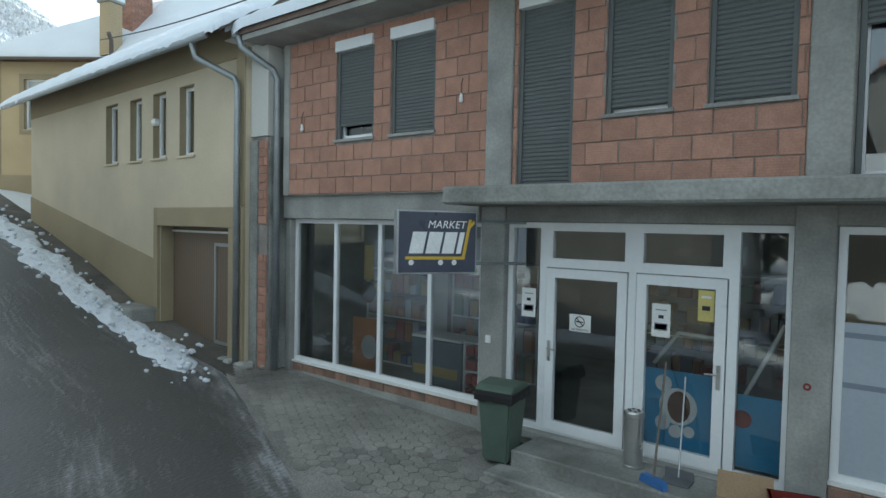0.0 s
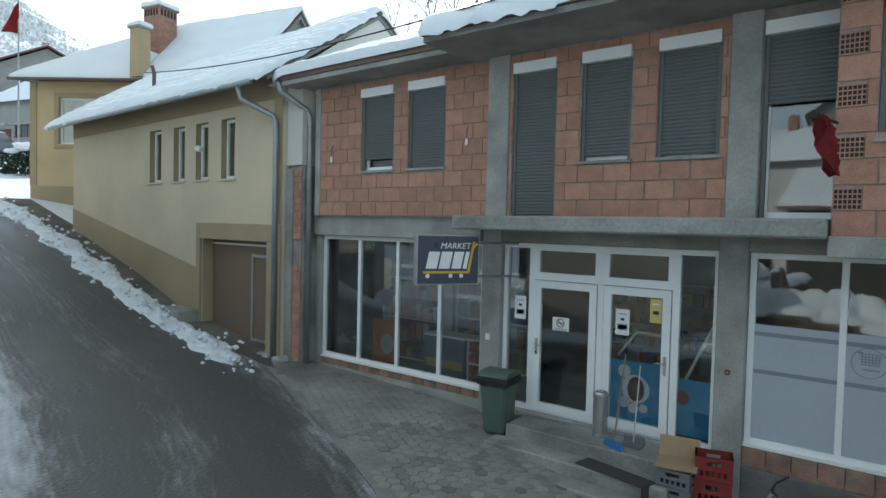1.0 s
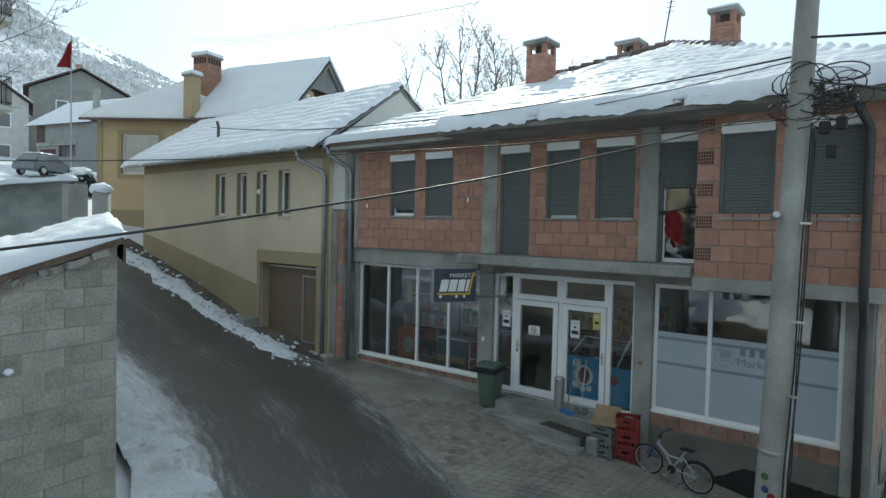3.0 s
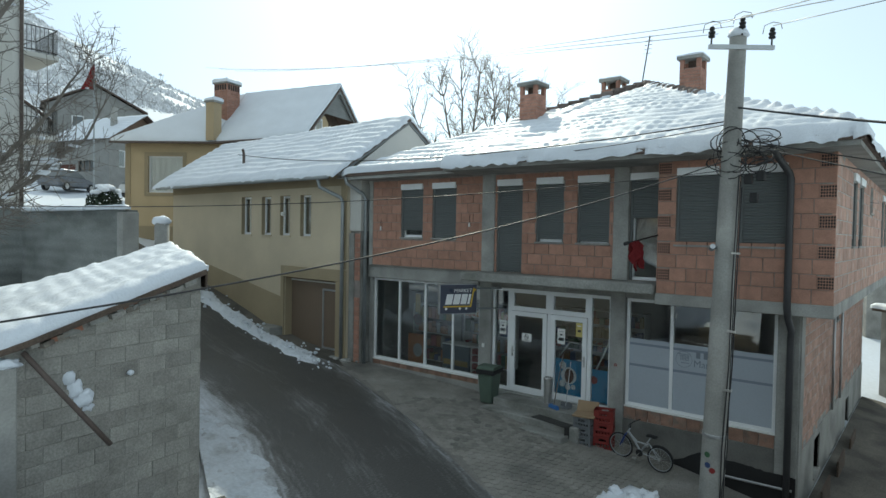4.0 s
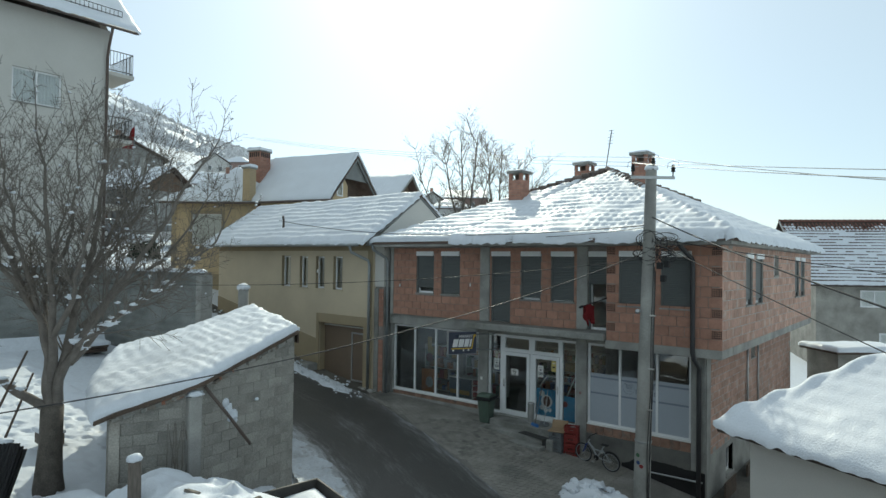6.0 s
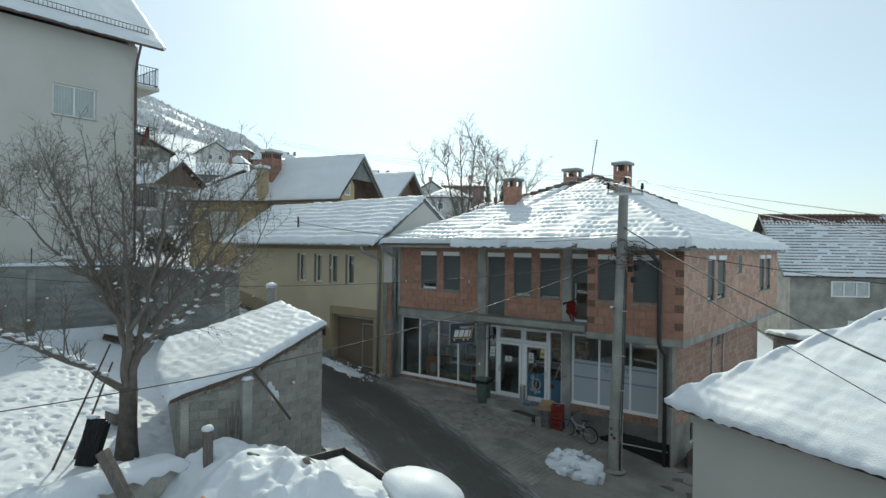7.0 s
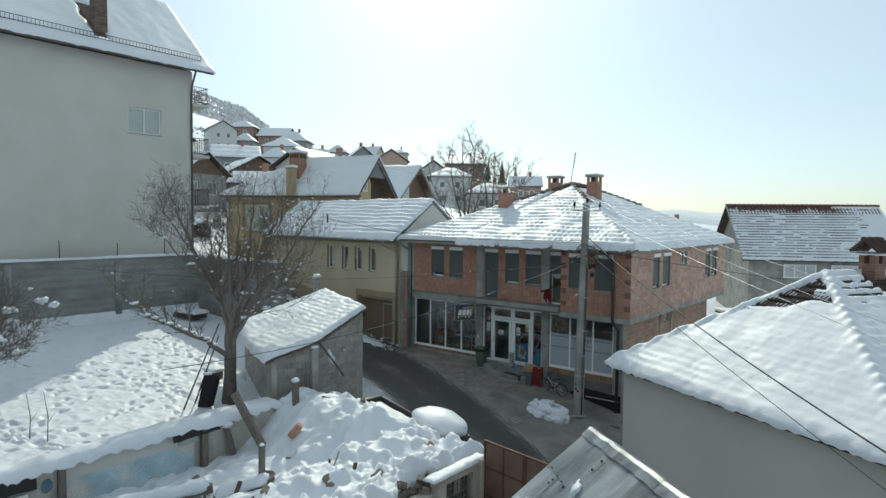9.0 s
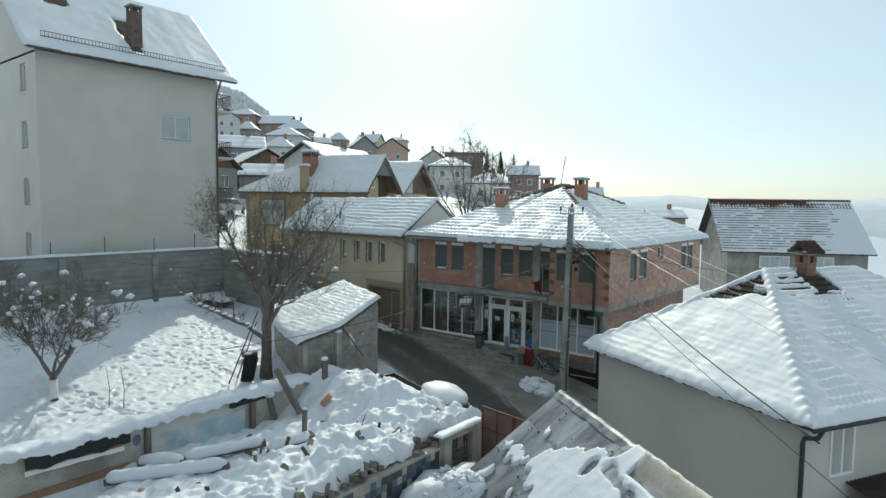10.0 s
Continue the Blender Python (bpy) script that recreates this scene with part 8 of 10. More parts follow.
    for k in range(9):
        u = k / 8
        snow_lump(bm, across * (-0.75 - 1.75 * u) + away * (-0.2 - 0.3 * u) + Vector((0, 0, 2.06 + 0.95 * u)), (0.12, 0.12, 0.04), seed=k * 0.4, rough=0.5)
    rng.shuffle(tips)
    for k, p in enumerate(tips[:150]):
        snow_lump(bm, p, rng.uniform(0.018, 0.045), seed=k * 2.3, rough=0.8)
    part("snow_clumps", bm, SNOW, t, "clumps of snow caught in the forks", smooth=True)


walnut((-4.12, -12.28, 0.9), 7)
bare_tree("fruit_tree", (-6.6, -19.0, 0.85), [((-0.7, -0.45, 0.9), 2.3, 0.6), ((0.65, 0.5, 0.95), 2.3, 0.6), ((-0.1, -0.7, 1.0), 2.3, 0.5), ((-0.3, 0.7, 1.0), 2.3, 0.5), ((0.15, 0.1, 1), 2.2, 0.5)],
          "small pruned fruit tree with limewashed trunk and snow clumps", 11, 0.12, 0.95, 4, clumps=75, clump_r=0.12, white_base=1.6)
def spreading_tree(at, trunk_h, stems, seed):
    """A slender leafless tree with several straight rising stems; stems: (across, away, height, radius)."""
    rng = random.Random(seed)
    t = thing("bare_tree", "tall leafless tree behind the houses", "tree", at)
    bm = bmesh.new()
    tube(bm, [(0, 0, -0.3), (0.03, 0.02, trunk_h * 0.5), (0, 0, trunk_h)], [0.16, 0.13, 0.11], 10)
    part("trunk", bm, BARK, t, smooth=True)
    for u, v, h, r in stems:
        foot, head = Vector((0, 0, trunk_h - 0.1)), Vector((0.6 * u + 0.5 * v, 0.75 * u - 0.6 * v, trunk_h + h))
        pts = []
        for k in range(15):
            p = foot.lerp(head, k / 14)
            p.z -= 0.25 * (abs(u) + abs(v)) * math.sin(math.pi * k / 14)
            pts.append(p + 0.12 * Vector((noise.noise(p * 0.9), noise.noise(p * 0.9 + Vector((5, 0, 0))), 0)) * (k / 14))
        tips, bm = [], bmesh.new()
        tube(bm, pts, [r * (1 - 0.82 * k / 14) for k in range(15)], 6, cap=False)
        for k in range(17):
            i = rng.randrange(3, 14)
            ax = (pts[i + 1] - pts[i]).normalized()
            side = ax.orthogonal().normalized()
            side.rotate(Matrix.Rotation(rng.uniform(0, 6.28), 3, ax))
            spray(bm, pts[i], ax * 0.75 + side * 0.65, rng.uniform(0.7, 1.7), 0.022, 2, rng, tips)
        part("limb", bm, TWIG, t, "bare branches and twigs", smooth=True)


spreading_tree((-10.3, 9.4, 0.8), 5.4, ((-2.8, 0.2, 4.0, 0.075), (-1.4, -0.4, 5.2, 0.085), (-0.4, 0.5, 5.8, 0.085), (0.7, 0.0, 5.8, 0.085), (1.6, -0.3, 4.6, 0.065)), 20)
spreading_tree((-8.9, 10.3, 0.8), 5.2, ((-0.7, 0.3, 5.5, 0.08), (0.3, -0.3, 5.6, 0.08), (1.4, 0.3, 4.8, 0.07), (2.4, 0.0, 3.8, 0.055)), 21)
bare_tree("bare_tree", (0.5, 45, -0.5), [((-0.3, 0.1, 1), 3.6, 0.7), ((0.4, -0.2, 1), 3.2, 0.7)], "leafless tree behind the far house", 33, 0.16, 3.0, 3)

# trodden snow of the yard
rng = random.Random(61)
feet = []
for path in range(58):
    p, a = Vector((rng.uniform(-15, -3), rng.uniform(-23, -9), 0)), rng.uniform(0, 6.28)
    for k in range(rng.randint(10, 34)):
        a += rng.uniform(-0.25, 0.25)
        p = p + Vector((math.cos(a), math.sin(a), 0)) * 0.55
        side = Vector((-math.sin(a), math.cos(a), 0)) * (0.11 if k % 2 else -0.11)
        feet.append((p.x + side.x, p.y + side.y, a))
cells = {}
for f in feet:
    cells.setdefault((int(f[0] // 0.6), int(f[1] // 0.6)), []).append(f)


def trodden(x, y):
    d = 0.045 * noise.noise(Vector((x * 2.6, y * 2.6, 2))) + 0.03 * noise.noise(Vector((x * 6.5, y * 6.5, 4)))
    ci, cj = int(x // 0.6), int(y // 0.6)
    for i in (ci - 1, ci, ci + 1):
        for j in (cj - 1, cj, cj + 1):
            for fx, fy, a in cells.get((i, j), ()):
                u = (x - fx) * math.cos(a) + (y - fy) * math.sin(a)
                v = (y - fy) * math.cos(a) - (x - fx) * math.sin(a)
                r = (u / 0.16) ** 2 + (v / 0.085) ** 2
                if r < 4:
                    d += -0.08 * math.exp(-r * r * 0.9) + 0.025 * math.exp(-(r - 2) ** 2 * 1.4)
    return d


bm = bmesh.new()
nx, ny = 235, 232
grid = [[bm.verts.new((x, y, ground_z(x, y) + 0.075 + trodden(x, y) - 0.2 * smooth(0.5, 0.0, min(x + 16.9, -1.6 - x, y + 24.0, -8.9 - y))))
         for y in (-24.0 + 15.1 * j / ny for j in range(ny + 1))] for x in (-16.9 + 15.3 * i / nx for i in range(nx + 1))]
for i in range(nx):
    for j in range(ny):
        bm.faces.new((grid[i][j], grid[i + 1][j], grid[i + 1][j + 1], grid[i][j + 1]))
tagged(part("yard_snow", bm, SNOW, None, smooth=True), "trodden snow full of footprints in the yard", "snow", kind="structure")

# things by the tree
sheets = thing("stacked_sheets", "dark corrugated sheets leaning against the tree", "roofing sheets", (-4.35, -13.45, 0.74), 35)
for k in range(3):
    bm = bmesh.new()
    pts = [(0.12 + 0.033 * i, 0.03 * (i % 2)) for i in range(15)]
    a = [bm.verts.new((x, y + 0.09 * k, 0.0)) for x, y in pts]
    b = [bm.verts.new((x + 0.1, y + 0.09 * k + 0.3, 1.0 - 0.08 * k)) for x, y in pts]
    for i in range(14):
        bm.faces.new((a[i], a[i + 1], b[i + 1], b[i]))
    bmesh.ops.solidify(bm, geom=bm.faces[:], thickness=0.01)
    part("sheet", bm, PIPE_DARK, sheets)
bm = bmesh.new()
snow_lump(bm, (0.3, 0.4, 1.0), (0.16, 0.1, 0.06), seed=2)
part("snow_cap", bm, SNOW, sheets)
for a, b in (((-4.43, -13.75, 0.7), (-3.95, -12.75, 3.45)), ((-4.7, -13.2, 0.75), (-4.4, -12.5, 2.95))):
    p = thing("leaning_pole", "thin wooden pole leaning on the tree", "pole")
    bm = bmesh.new()
    tube(bm, [a, b], [0.028, 0.02], 7)
    part("shaft", bm, WOOD_DARK, p)
for x, y, h in ((-4.6, -17.6, 1.5), (-5.0, -17.9, 1.5)):
    s = thing("sapling", "thin bare sapling in the snow", "sapling", (x, y, 0.65))
    bm = bmesh.new()
    tube(bm, [(0, 0, 0), (0.03, 0.02, h * 0.5), (0.02, -0.08, h)], [0.016, 0.012, 0.005], 5)
    tube(bm, [(0.03, 0.02, h * 0.4), (0.3, 0.1, h * 0.6)], [0.008, 0.004], 4)
    part("stem", bm, TWIG, s)
# a wooden block stands in for a snow-topped brick pile
log = thing("brick_pile_stand_in", "snow-topped wooden block standing in for a brick pile beside the shed", "stump", (-6.4, -11.5, 0.95))
bm = boxes((-0.35, 0.35, -0.2, 0.2, 0, 0.32), bevel=0.05)
part("stump", bm, WOOD, log)
snow_sheet("snow", log, -0.38, 0.38, -0.22, 0.22, lambda x, y: 0.31, 0.1, 0.06, seed=90)

# ---- village on the slope ----
PALE = mat("far_pale_render", (0.55, 0.545, 0.53), amount=0.1, bump=0.1)
DULL_RED = mat("far_brick", (0.29, 0.2, 0.175), amount=0.15, bump=0.1)
# brick toned down: some haze of distance is put into this colour
GREYISH = mat("far_grey_render", (0.27, 0.27, 0.26), amount=0.12, bump=0.1)
SANDY = mat("far_sand_render", (0.5, 0.43, 0.32), amount=0.1, bump=0.1)
PINKISH = mat("far_pink_render", (0.5, 0.36, 0.3), amount=0.1, bump=0.1)
TIMBER = mat("far_timber", (0.16, 0.11, 0.08), amount=0.2, bump=0.1)

NEEDLES = mat("spruce_needles", (0.045, 0.065, 0.045), rough=0.9, each=0.3, second=(0.5, 0.52, 0.55), spread=0.62, scale=1.5)
DARK_BOARD = mat("dark_boards", (0.06, 0.056, 0.05), amount=0.25, bump=0.15, scale=3)
DARK_PANE = mat("dark_pane", (0.15, 0.16, 0.165), rough=0.15, amount=0.1, bump=0.0, spec=0.6)

def village_house(x, y, eave, w, rise, turn, shape, material, label="", d=0.0):
    """A house further off: walls with windows, eaves, roof under snow."""
    d = d or w * 0.95
    names = {"gable": "gabled", "hip": "hip-roofed"}
    tone = {PALE.name: "pale", DULL_RED.name: "dull red brick", GREYISH.name: "grey", SANDY.name: "sandy", PINKISH.name: "pinkish", TIMBER.name: "brown timber", DARK_BOARD.name: "dark boarded"}[material.name]
    h = thing("village_house", label or f"{tone} {names[shape]} village house with snowy roof", "house", (x, y, eave), turn, group="village houses")
    hw, hd = w / 2, d / 2
    depth = 9.0
    part("wall", boxes((-hw * 0.9, hw * 0.9, -hd * 0.9, hd * 0.9, -depth, 0)), material, h)
    if shape == "gable":
        bm = bmesh.new()
        prism(bm, [(-hd * 0.9, -0.05), (0, rise * 0.9), (hd * 0.9, -0.05)], -hw * 0.9, hw * 0.9, Matrix(((0, 1, 0, 0), (1, 0, 0, 0), (0, 0, 1, 0), (0, 0, 0, 1))))
        part("gable", bm, material, h)
        f = lambda a, b: rise * (1 - abs(b) / hd)
    else:
        f = lambda a, b: rise * min(1.0, (1 - max(abs(a) / hw, abs(b) / hd)) * 1.25)
    part("roof", roof_mesh(-hw, hw, -hd, hd, f, 8, 0.2), TILE_DARK, h)
    snow_sheet("snow", h, -hw, hw, -hd, hd, f, 0.13, max(0.24, w / 30), round_=0.3, ragged=0.1, seed=x, ripple=0.035, period=0.9)
    for m, half in ((FRONT(-hd * 0.9 - 0.03), hw), (SIDE(hw * 0.9 + 0.03), hd)):
        for u in (-0.45, 0.2):
            for z in (-2.3, -5.0):
                u0 = u * half
                win = part("window", wall(bmesh.new(), u0, u0 + 1.1, z, z + 1.3, 0.05, [(u0 + 0.1, u0 + 1.0, z + 0.1, z + 1.2)], m), PVC, h)
                part("pane", wall(bmesh.new(), u0 + 0.08, u0 + 1.02, z + 0.08, z + 1.22, 0.02, (), m @ Matrix.Translation((0, 0.015, 0))), DARK_PANE, win)
    if int(abs(x)) % 3 != 1:
        part("chimney", boxes((hw * 0.2, hw * 0.2 + 0.6, -0.3, 0.3, rise * 0.4, rise + 1.0)), BRICK, h)
    return h


village_house(-142.1, 72.1, 30.7, 8.5, 2.4, -20, 'gable', PALE)
village_house(-175.5, 102.0, 37.6, 10.0, 2.4, 38, 'hip', DULL_RED)
village_house(-142.8, 80.7, 28.6, 6.2, 2.2, 38, 'hip', GREYISH)
village_house(-166.4, 108.9, 34.5, 11.2, 3.4, 35, 'gable', DULL_RED)
village_house(-143.5, 98.9, 30.3, 10.1, 3.2, 38, 'hip', GREYISH)
village_house(-109.6, 69.5, 23.6, 9.1, 2.1, 38, 'hip', PALE)
village_house(-98.7, 59.3, 19.7, 6.5, 2.1, 38, 'hip', PALE)
village_house(-68.0, 16.0, 16.9, 10.4, 2.5, -17, 'gable', GREYISH)
village_house(-60.5, 5.9, 13.9, 7.0, 2.4, -17, 'gable', PALE)
village_house(-120.1, 89.1, 24.2, 5.0, 1.8, 65, 'gable', GREYISH)
village_house(-160.5, 131.9, 30.9, 7.5, 2.8, 38, 'hip', GREYISH)
village_house(-89.9, 75.6, 20.5, 6.7, 2.6, -30, 'gable', GREYISH)
village_house(-140.7, 128.8, 28.4, 8.8, 3.4, 20, 'gable', SANDY)
village_house(-94.7, 90.4, 21.0, 9.7, 3.0, -40, 'gable', PINKISH)
village_house(-152.9, 156.7, 32.4, 8.2, 1.8, 38, 'hip', SANDY)
village_house(-72.1, 80.2, 16.6, 8.2, 2.8, -45, 'gable', PALE)
village_house(-64.4, 76.9, 15.4, 9.4, 1.9, 38, 'hip', PALE)
village_house(-84.0, 108.3, 21.1, 11.3, 2.4, 35, 'gable', DULL_RED)
village_house(-45.7, 63.6, 11.3, 8.0, 1.7, 38, 'hip', PALE)
village_house(-59.8, 99.1, 14.5, 7.6, 2.4, 35, 'gable', DULL_RED)
village_house(-84.0, 39.5, 17.2, 8.5, 2.4, 58, 'gable', GREYISH)
village_house(-44.6, 27.5, 12.75, 16.0, 2.0, 107.4, 'gable', PALE, d=6.6)
village_house(-58.0, 24.5, 12.3, 11.0, 2.4, 162, 'gable', TIMBER, d=8.5)
village_house(-50.0, 20.6, 10.9, 6.0, 1.5, 40, 'gable', GREYISH)
village_house(-38.2, 91.5, 9.9, 3.5, 1.6, 35, 'gable', DULL_RED)
village_house(-20.7, 82.0, 5.8, 6.5, 1.3, 35, 'gable', DULL_RED)

# houses and trees on the near side of the lane, behind the filmed stretch
village_house(-6.0, -42.0, 8.0, 8.5, 2.6, 10, 'gable', PALE)
village_house(5.0, -47.0, 8.6, 8.0, 2.4, 75, 'gable', DULL_RED)
village_house(-15.0, -52.0, 11.5, 9.0, 2.6, 20, 'hip', SANDY)
village_house(-2.0, -58.0, 13.6, 9.0, 2.8, 85, 'gable', GREYISH)
village_house(9.5, -62.0, 14.5, 8.5, 2.4, 5, 'gable', PALE)
village_house(33.0, -44.0, 3.0, 9.5, 2.6, 40, 'gable', PALE)
village_house(47.0, -33.0, 1.5, 9.0, 2.4, 30, 'hip', DULL_RED)
village_house(22.0, -54.0, 5.5, 9.0, 2.6, 55, 'gable', SANDY)
for k, (x, y) in enumerate(((27, -37), (38, -34), (24, -45), (42, -41))):
    bare_tree("bare_tree", (x, y, street(x)), [((-0.5, -0.3, 1), 3.6, 0.5), ((0.5, 0.3, 1), 3.6, 0.5), ((0.1, -0.5, 1), 3.4, 0.45)], "leafless tree beside the lane", 60 + k, 0.16, 2.2, 3, clumps=30, clump_r=0.12)

# two dark barns added out of view for the shop windows to reflect
village_house(1.5, -31.5, 4.6, 9.0, 2.2, 4, 'gable', DARK_BOARD, "dark boarded barn added out of view to darken the window reflections")
village_house(13.5, -36.5, 4.2, 6.5, 1.8, 60, 'gable', DARK_BOARD, "dark boarded barn added out of view to darken the window reflections")

# scrub on the hillside
rng = random.Random(90)
# pale grey: frost on the twigs plus distant haze put into the colour
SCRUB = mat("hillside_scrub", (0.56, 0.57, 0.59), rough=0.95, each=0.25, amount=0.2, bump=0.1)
scrub = thing("hillside_scrub", "bare bushes and thickets on the snowy hillside", "bushes", kind="stuff")
bm = bmesh.new()
for k in range(44000):
    a, far = radians(rng.uniform(136, 178)), rng.uniform(240, 780) ** 0.5 * rng.uniform(240, 780) ** 0.5
    x, y = far * math.cos(a), far * math.sin(a) - 10
    if noise.noise(Vector((x * 0.02, y * 0.02, 3))) < rng.uniform(-0.5, 0.32):
        continue
    z = ground_z(x, y)
    s = rng.uniform(0.5, 1.5) * (0.7 + far / 700)
    for q in range(2):
        b = rng.uniform(0, 6.28)
        o = Vector((x + s * rng.uniform(-1, 1), y + s * rng.uniform(-1, 1), z))
        d = Vector((math.cos(b), math.sin(b), 0)) * s * 0.8
        up = Vector((rng.uniform(-0.3, 0.3) * s, rng.uniform(-0.3, 0.3) * s, s * rng.uniform(0.8, 1.6)))
        vs = [bm.verts.new(o - d), bm.verts.new(o + d), bm.verts.new(o + up)]
        bm.faces.new(vs)
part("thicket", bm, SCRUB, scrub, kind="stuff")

# low house with garage and timber gable where the lane turns
lane = thing("lane_house", "grey house with brown garage door and timber gable", "house", (-52.3, 6.3, 0), 15.1)
part("wall", wall(bmesh.new(), 0.8, 7.1, 5.0, 11.4, 0.3, [(1.1, 3.1, 7.2, 9.45), (3.4, 5.4, 8.8, 9.7)], FRONT(0.4)), GREYISH, lane, "patched grey front")
part("garage_door", wall(bmesh.new(), 1.1, 3.1, 7.2, 9.45, 0.05, (), FRONT(0.52)), RUST_DARK, lane, "brown sheet metal door")
part("lintel", boxes((0.8, 5.6, 0.32, 0.4, 9.72, 9.95)), CONCRETE, lane)
part("boarding", boxes((0.85, 1.75, 0.34, 0.4, 10.05, 11.3)), WOOD_DARK, lane, "dark boarded opening")
part("dark_bay", wall(bmesh.new(), 3.4, 5.4, 8.8, 9.7, 0.05, (), FRONT(0.6)), DARK_PANE, lane)
for u in (3.4, 4.05, 4.7, 5.32):
    part("post", boxes((u, u + 0.08, 0.42, 0.52, 8.8, 9.7)), WOOD, lane)
part("wall", boxes((0.8, 1.1, 0.7, 6.6, 5.0, 11.4)), GREYISH, lane)
part("wall", wall(bmesh.new(), 0.7, 6.6, 5.0, 11.4, 0.3, [(1.3, 2.6, 9.2, 10.6), (4.0, 5.3, 9.2, 10.6)], SIDE(7.1)), GREYISH, lane, "raw grey gable wall")
for a in (1.3, 4.0):
    plain_window(lane, SIDE(7.1), (a, a + 1.3, 9.2, 10.6), 2, 0.1)
lane_roof = lambda x, y: 13.75 - 0.68 * abs(y - 3.5)
bm = bmesh.new()
prism(bm, [(0.5, 11.38), (3.5, 13.55), (6.5, 11.38)], 0.85, 7.05, Matrix(((0, 1, 0, 0), (1, 0, 0, 0), (0, 0, 1, 0), (0, 0, 0, 1))))
part("gable", bm, TIMBER, lane, "dark boarded gable")
part("roof", roof_mesh(0, 7.7, 0, 7.0, lane_roof), TILE_DARK, lane)
snow_sheet("snow", lane, -0.05, 7.7, -0.05, 7.05, lane_roof, 0.12, 0.12, ripple=0.035, period=0.28, seed=33.0, scallop=0.01)
bm = bmesh.new()
lathe(bm, [(0.26, 12.4), (0.26, 14.0), (0.32, 14.0), (0.32, 14.3)], 16, (5.6, 2.0, 0))
part("chimney", bm, CONCRETE, lane)


def parked_car(at, turn, colour, name):
    """A small family car with snow on its roof and bonnet."""
    c = thing("parked_car", f"parked {name} car dusted with snow by the wall", "car", at, turn, group="parked cars")
    bm = bmesh.new()
    prism(bm, [(-2.05, 0.35), (-2.05, 0.75), (-1.9, 0.92), (-1.2, 0.98), (1.0, 0.95), (1.95, 0.78), (2.1, 0.6), (2.1, 0.35)], -0.82, 0.82)
    bmesh.ops.bevel(bm, geom=bm.edges[:], offset=0.06, segments=2, affect='EDGES')
    part("body", bm, colour, c, smooth=False)
    bm = bmesh.new()
    lo, hi = [(-1.85, 0.95), (1.0, 0.95)], [(-1.35, 1.45), (0.25, 1.47)]
    vs = [bm.verts.new((x, s * w, z)) for (x, z), w in ((lo[0], 0.74), (lo[1], 0.74), (hi[1], 0.6), (hi[0], 0.6)) for s in (-1, 1)]
    for f in ((0, 2, 4, 6), (1, 7, 5, 3), (0, 1, 3, 2), (2, 3, 5, 4), (4, 5, 7, 6), (6, 7, 1, 0)):
        bm.faces.new([vs[k] for k in f])
    bmesh.ops.recalc_face_normals(bm, faces=bm.faces[:])
    bmesh.ops.bevel(bm, geom=bm.edges[:], offset=0.05, segments=2, affect='EDGES')
    part("glasshouse", bm, DARK_PANE, c, "dark car windows")
    part("roof", boxes((-1.3, 0.2, -0.6, 0.6, 1.44, 1.5), bevel=0.02), colour, c)
    for x in (-1.3, 1.35):
        for y in (-0.76, 0.76):
            bm = bmesh.new()
            lathe(bm, [(0.12, -0.09), (0.31, -0.09), (0.33, -0.04), (0.33, 0.04), (0.31, 0.09), (0.12, 0.09)], 18)
            bmesh.ops.transform(bm, matrix=Matrix.Translation((x, y, 0.33)) @ Matrix.Rotation(radians(90), 4, 'X'), verts=bm.verts)
            wh = part("wheel", bm, DARK, c)
            bm = bmesh.new()
            lathe(bm, [(0.0, -0.1), (0.2, -0.1), (0.2, 0.1), (0.0, 0.1)], 12)
            bmesh.ops.transform(bm, matrix=Matrix.Translation((x, y, 0.33)) @ Matrix.Rotation(radians(90), 4, 'X'), verts=bm.verts)
            part("rim", bm, STEEL, wh)
    snow_sheet("snow", c, -1.3, 0.2, -0.58, 0.58, lambda x, y: 1.49, 0.07, 0.12, seed=at[0])


parked_car((-42.5, 4.5, street(-42.5) + 0.0), 125, paint("grey_car_paint", (0.16, 0.17, 0.19), 0.35, 0.3), "grey")
parked_car((-39.0, 8.4, street(-39.0) + 0.2), 125, paint("white_car_paint", (0.5, 0.5, 0.5), 0.35), "white")
rng = random.Random(8)
hedge = thing("snowy_bush", "evergreen bush loaded with snow by the lane", "bush", (-33.0, 3.1, street(-33.0)))
bm = bmesh.new()
for k in range(900):
    d = Vector((rng.gauss(0, 1), rng.gauss(0, 1), abs(rng.gauss(0, 0.8)))).normalized() * rng.uniform(0.5, 1.0)
    p = Vector((d.x * 1.1, d.y * 1.1, d.z * 1.6))
    a = Vector((rng.uniform(-1, 1), rng.uniform(-1, 1), rng.uniform(-1, 1))).normalized() * 0.12
    b = a.orthogonal().normalized() * 0.06
    bm.faces.new([bm.verts.new(p + q) for q in (a, b, -a, -b)])
part("leaves", bm, NEEDLES, hedge, kind="stuff")
bm = bmesh.new()
for k in range(14):
    a, r = rng.uniform(0, 6.28), rng.uniform(0.2, 0.95)
    snow_lump(bm, (r * math.cos(a), r * math.sin(a), 1.55 * math.sqrt(1 - 0.8 * r * r)), (0.3, 0.3, 0.14), seed=k)
part("snow_clumps", bm, SNOW, hedge, kind="stuff")

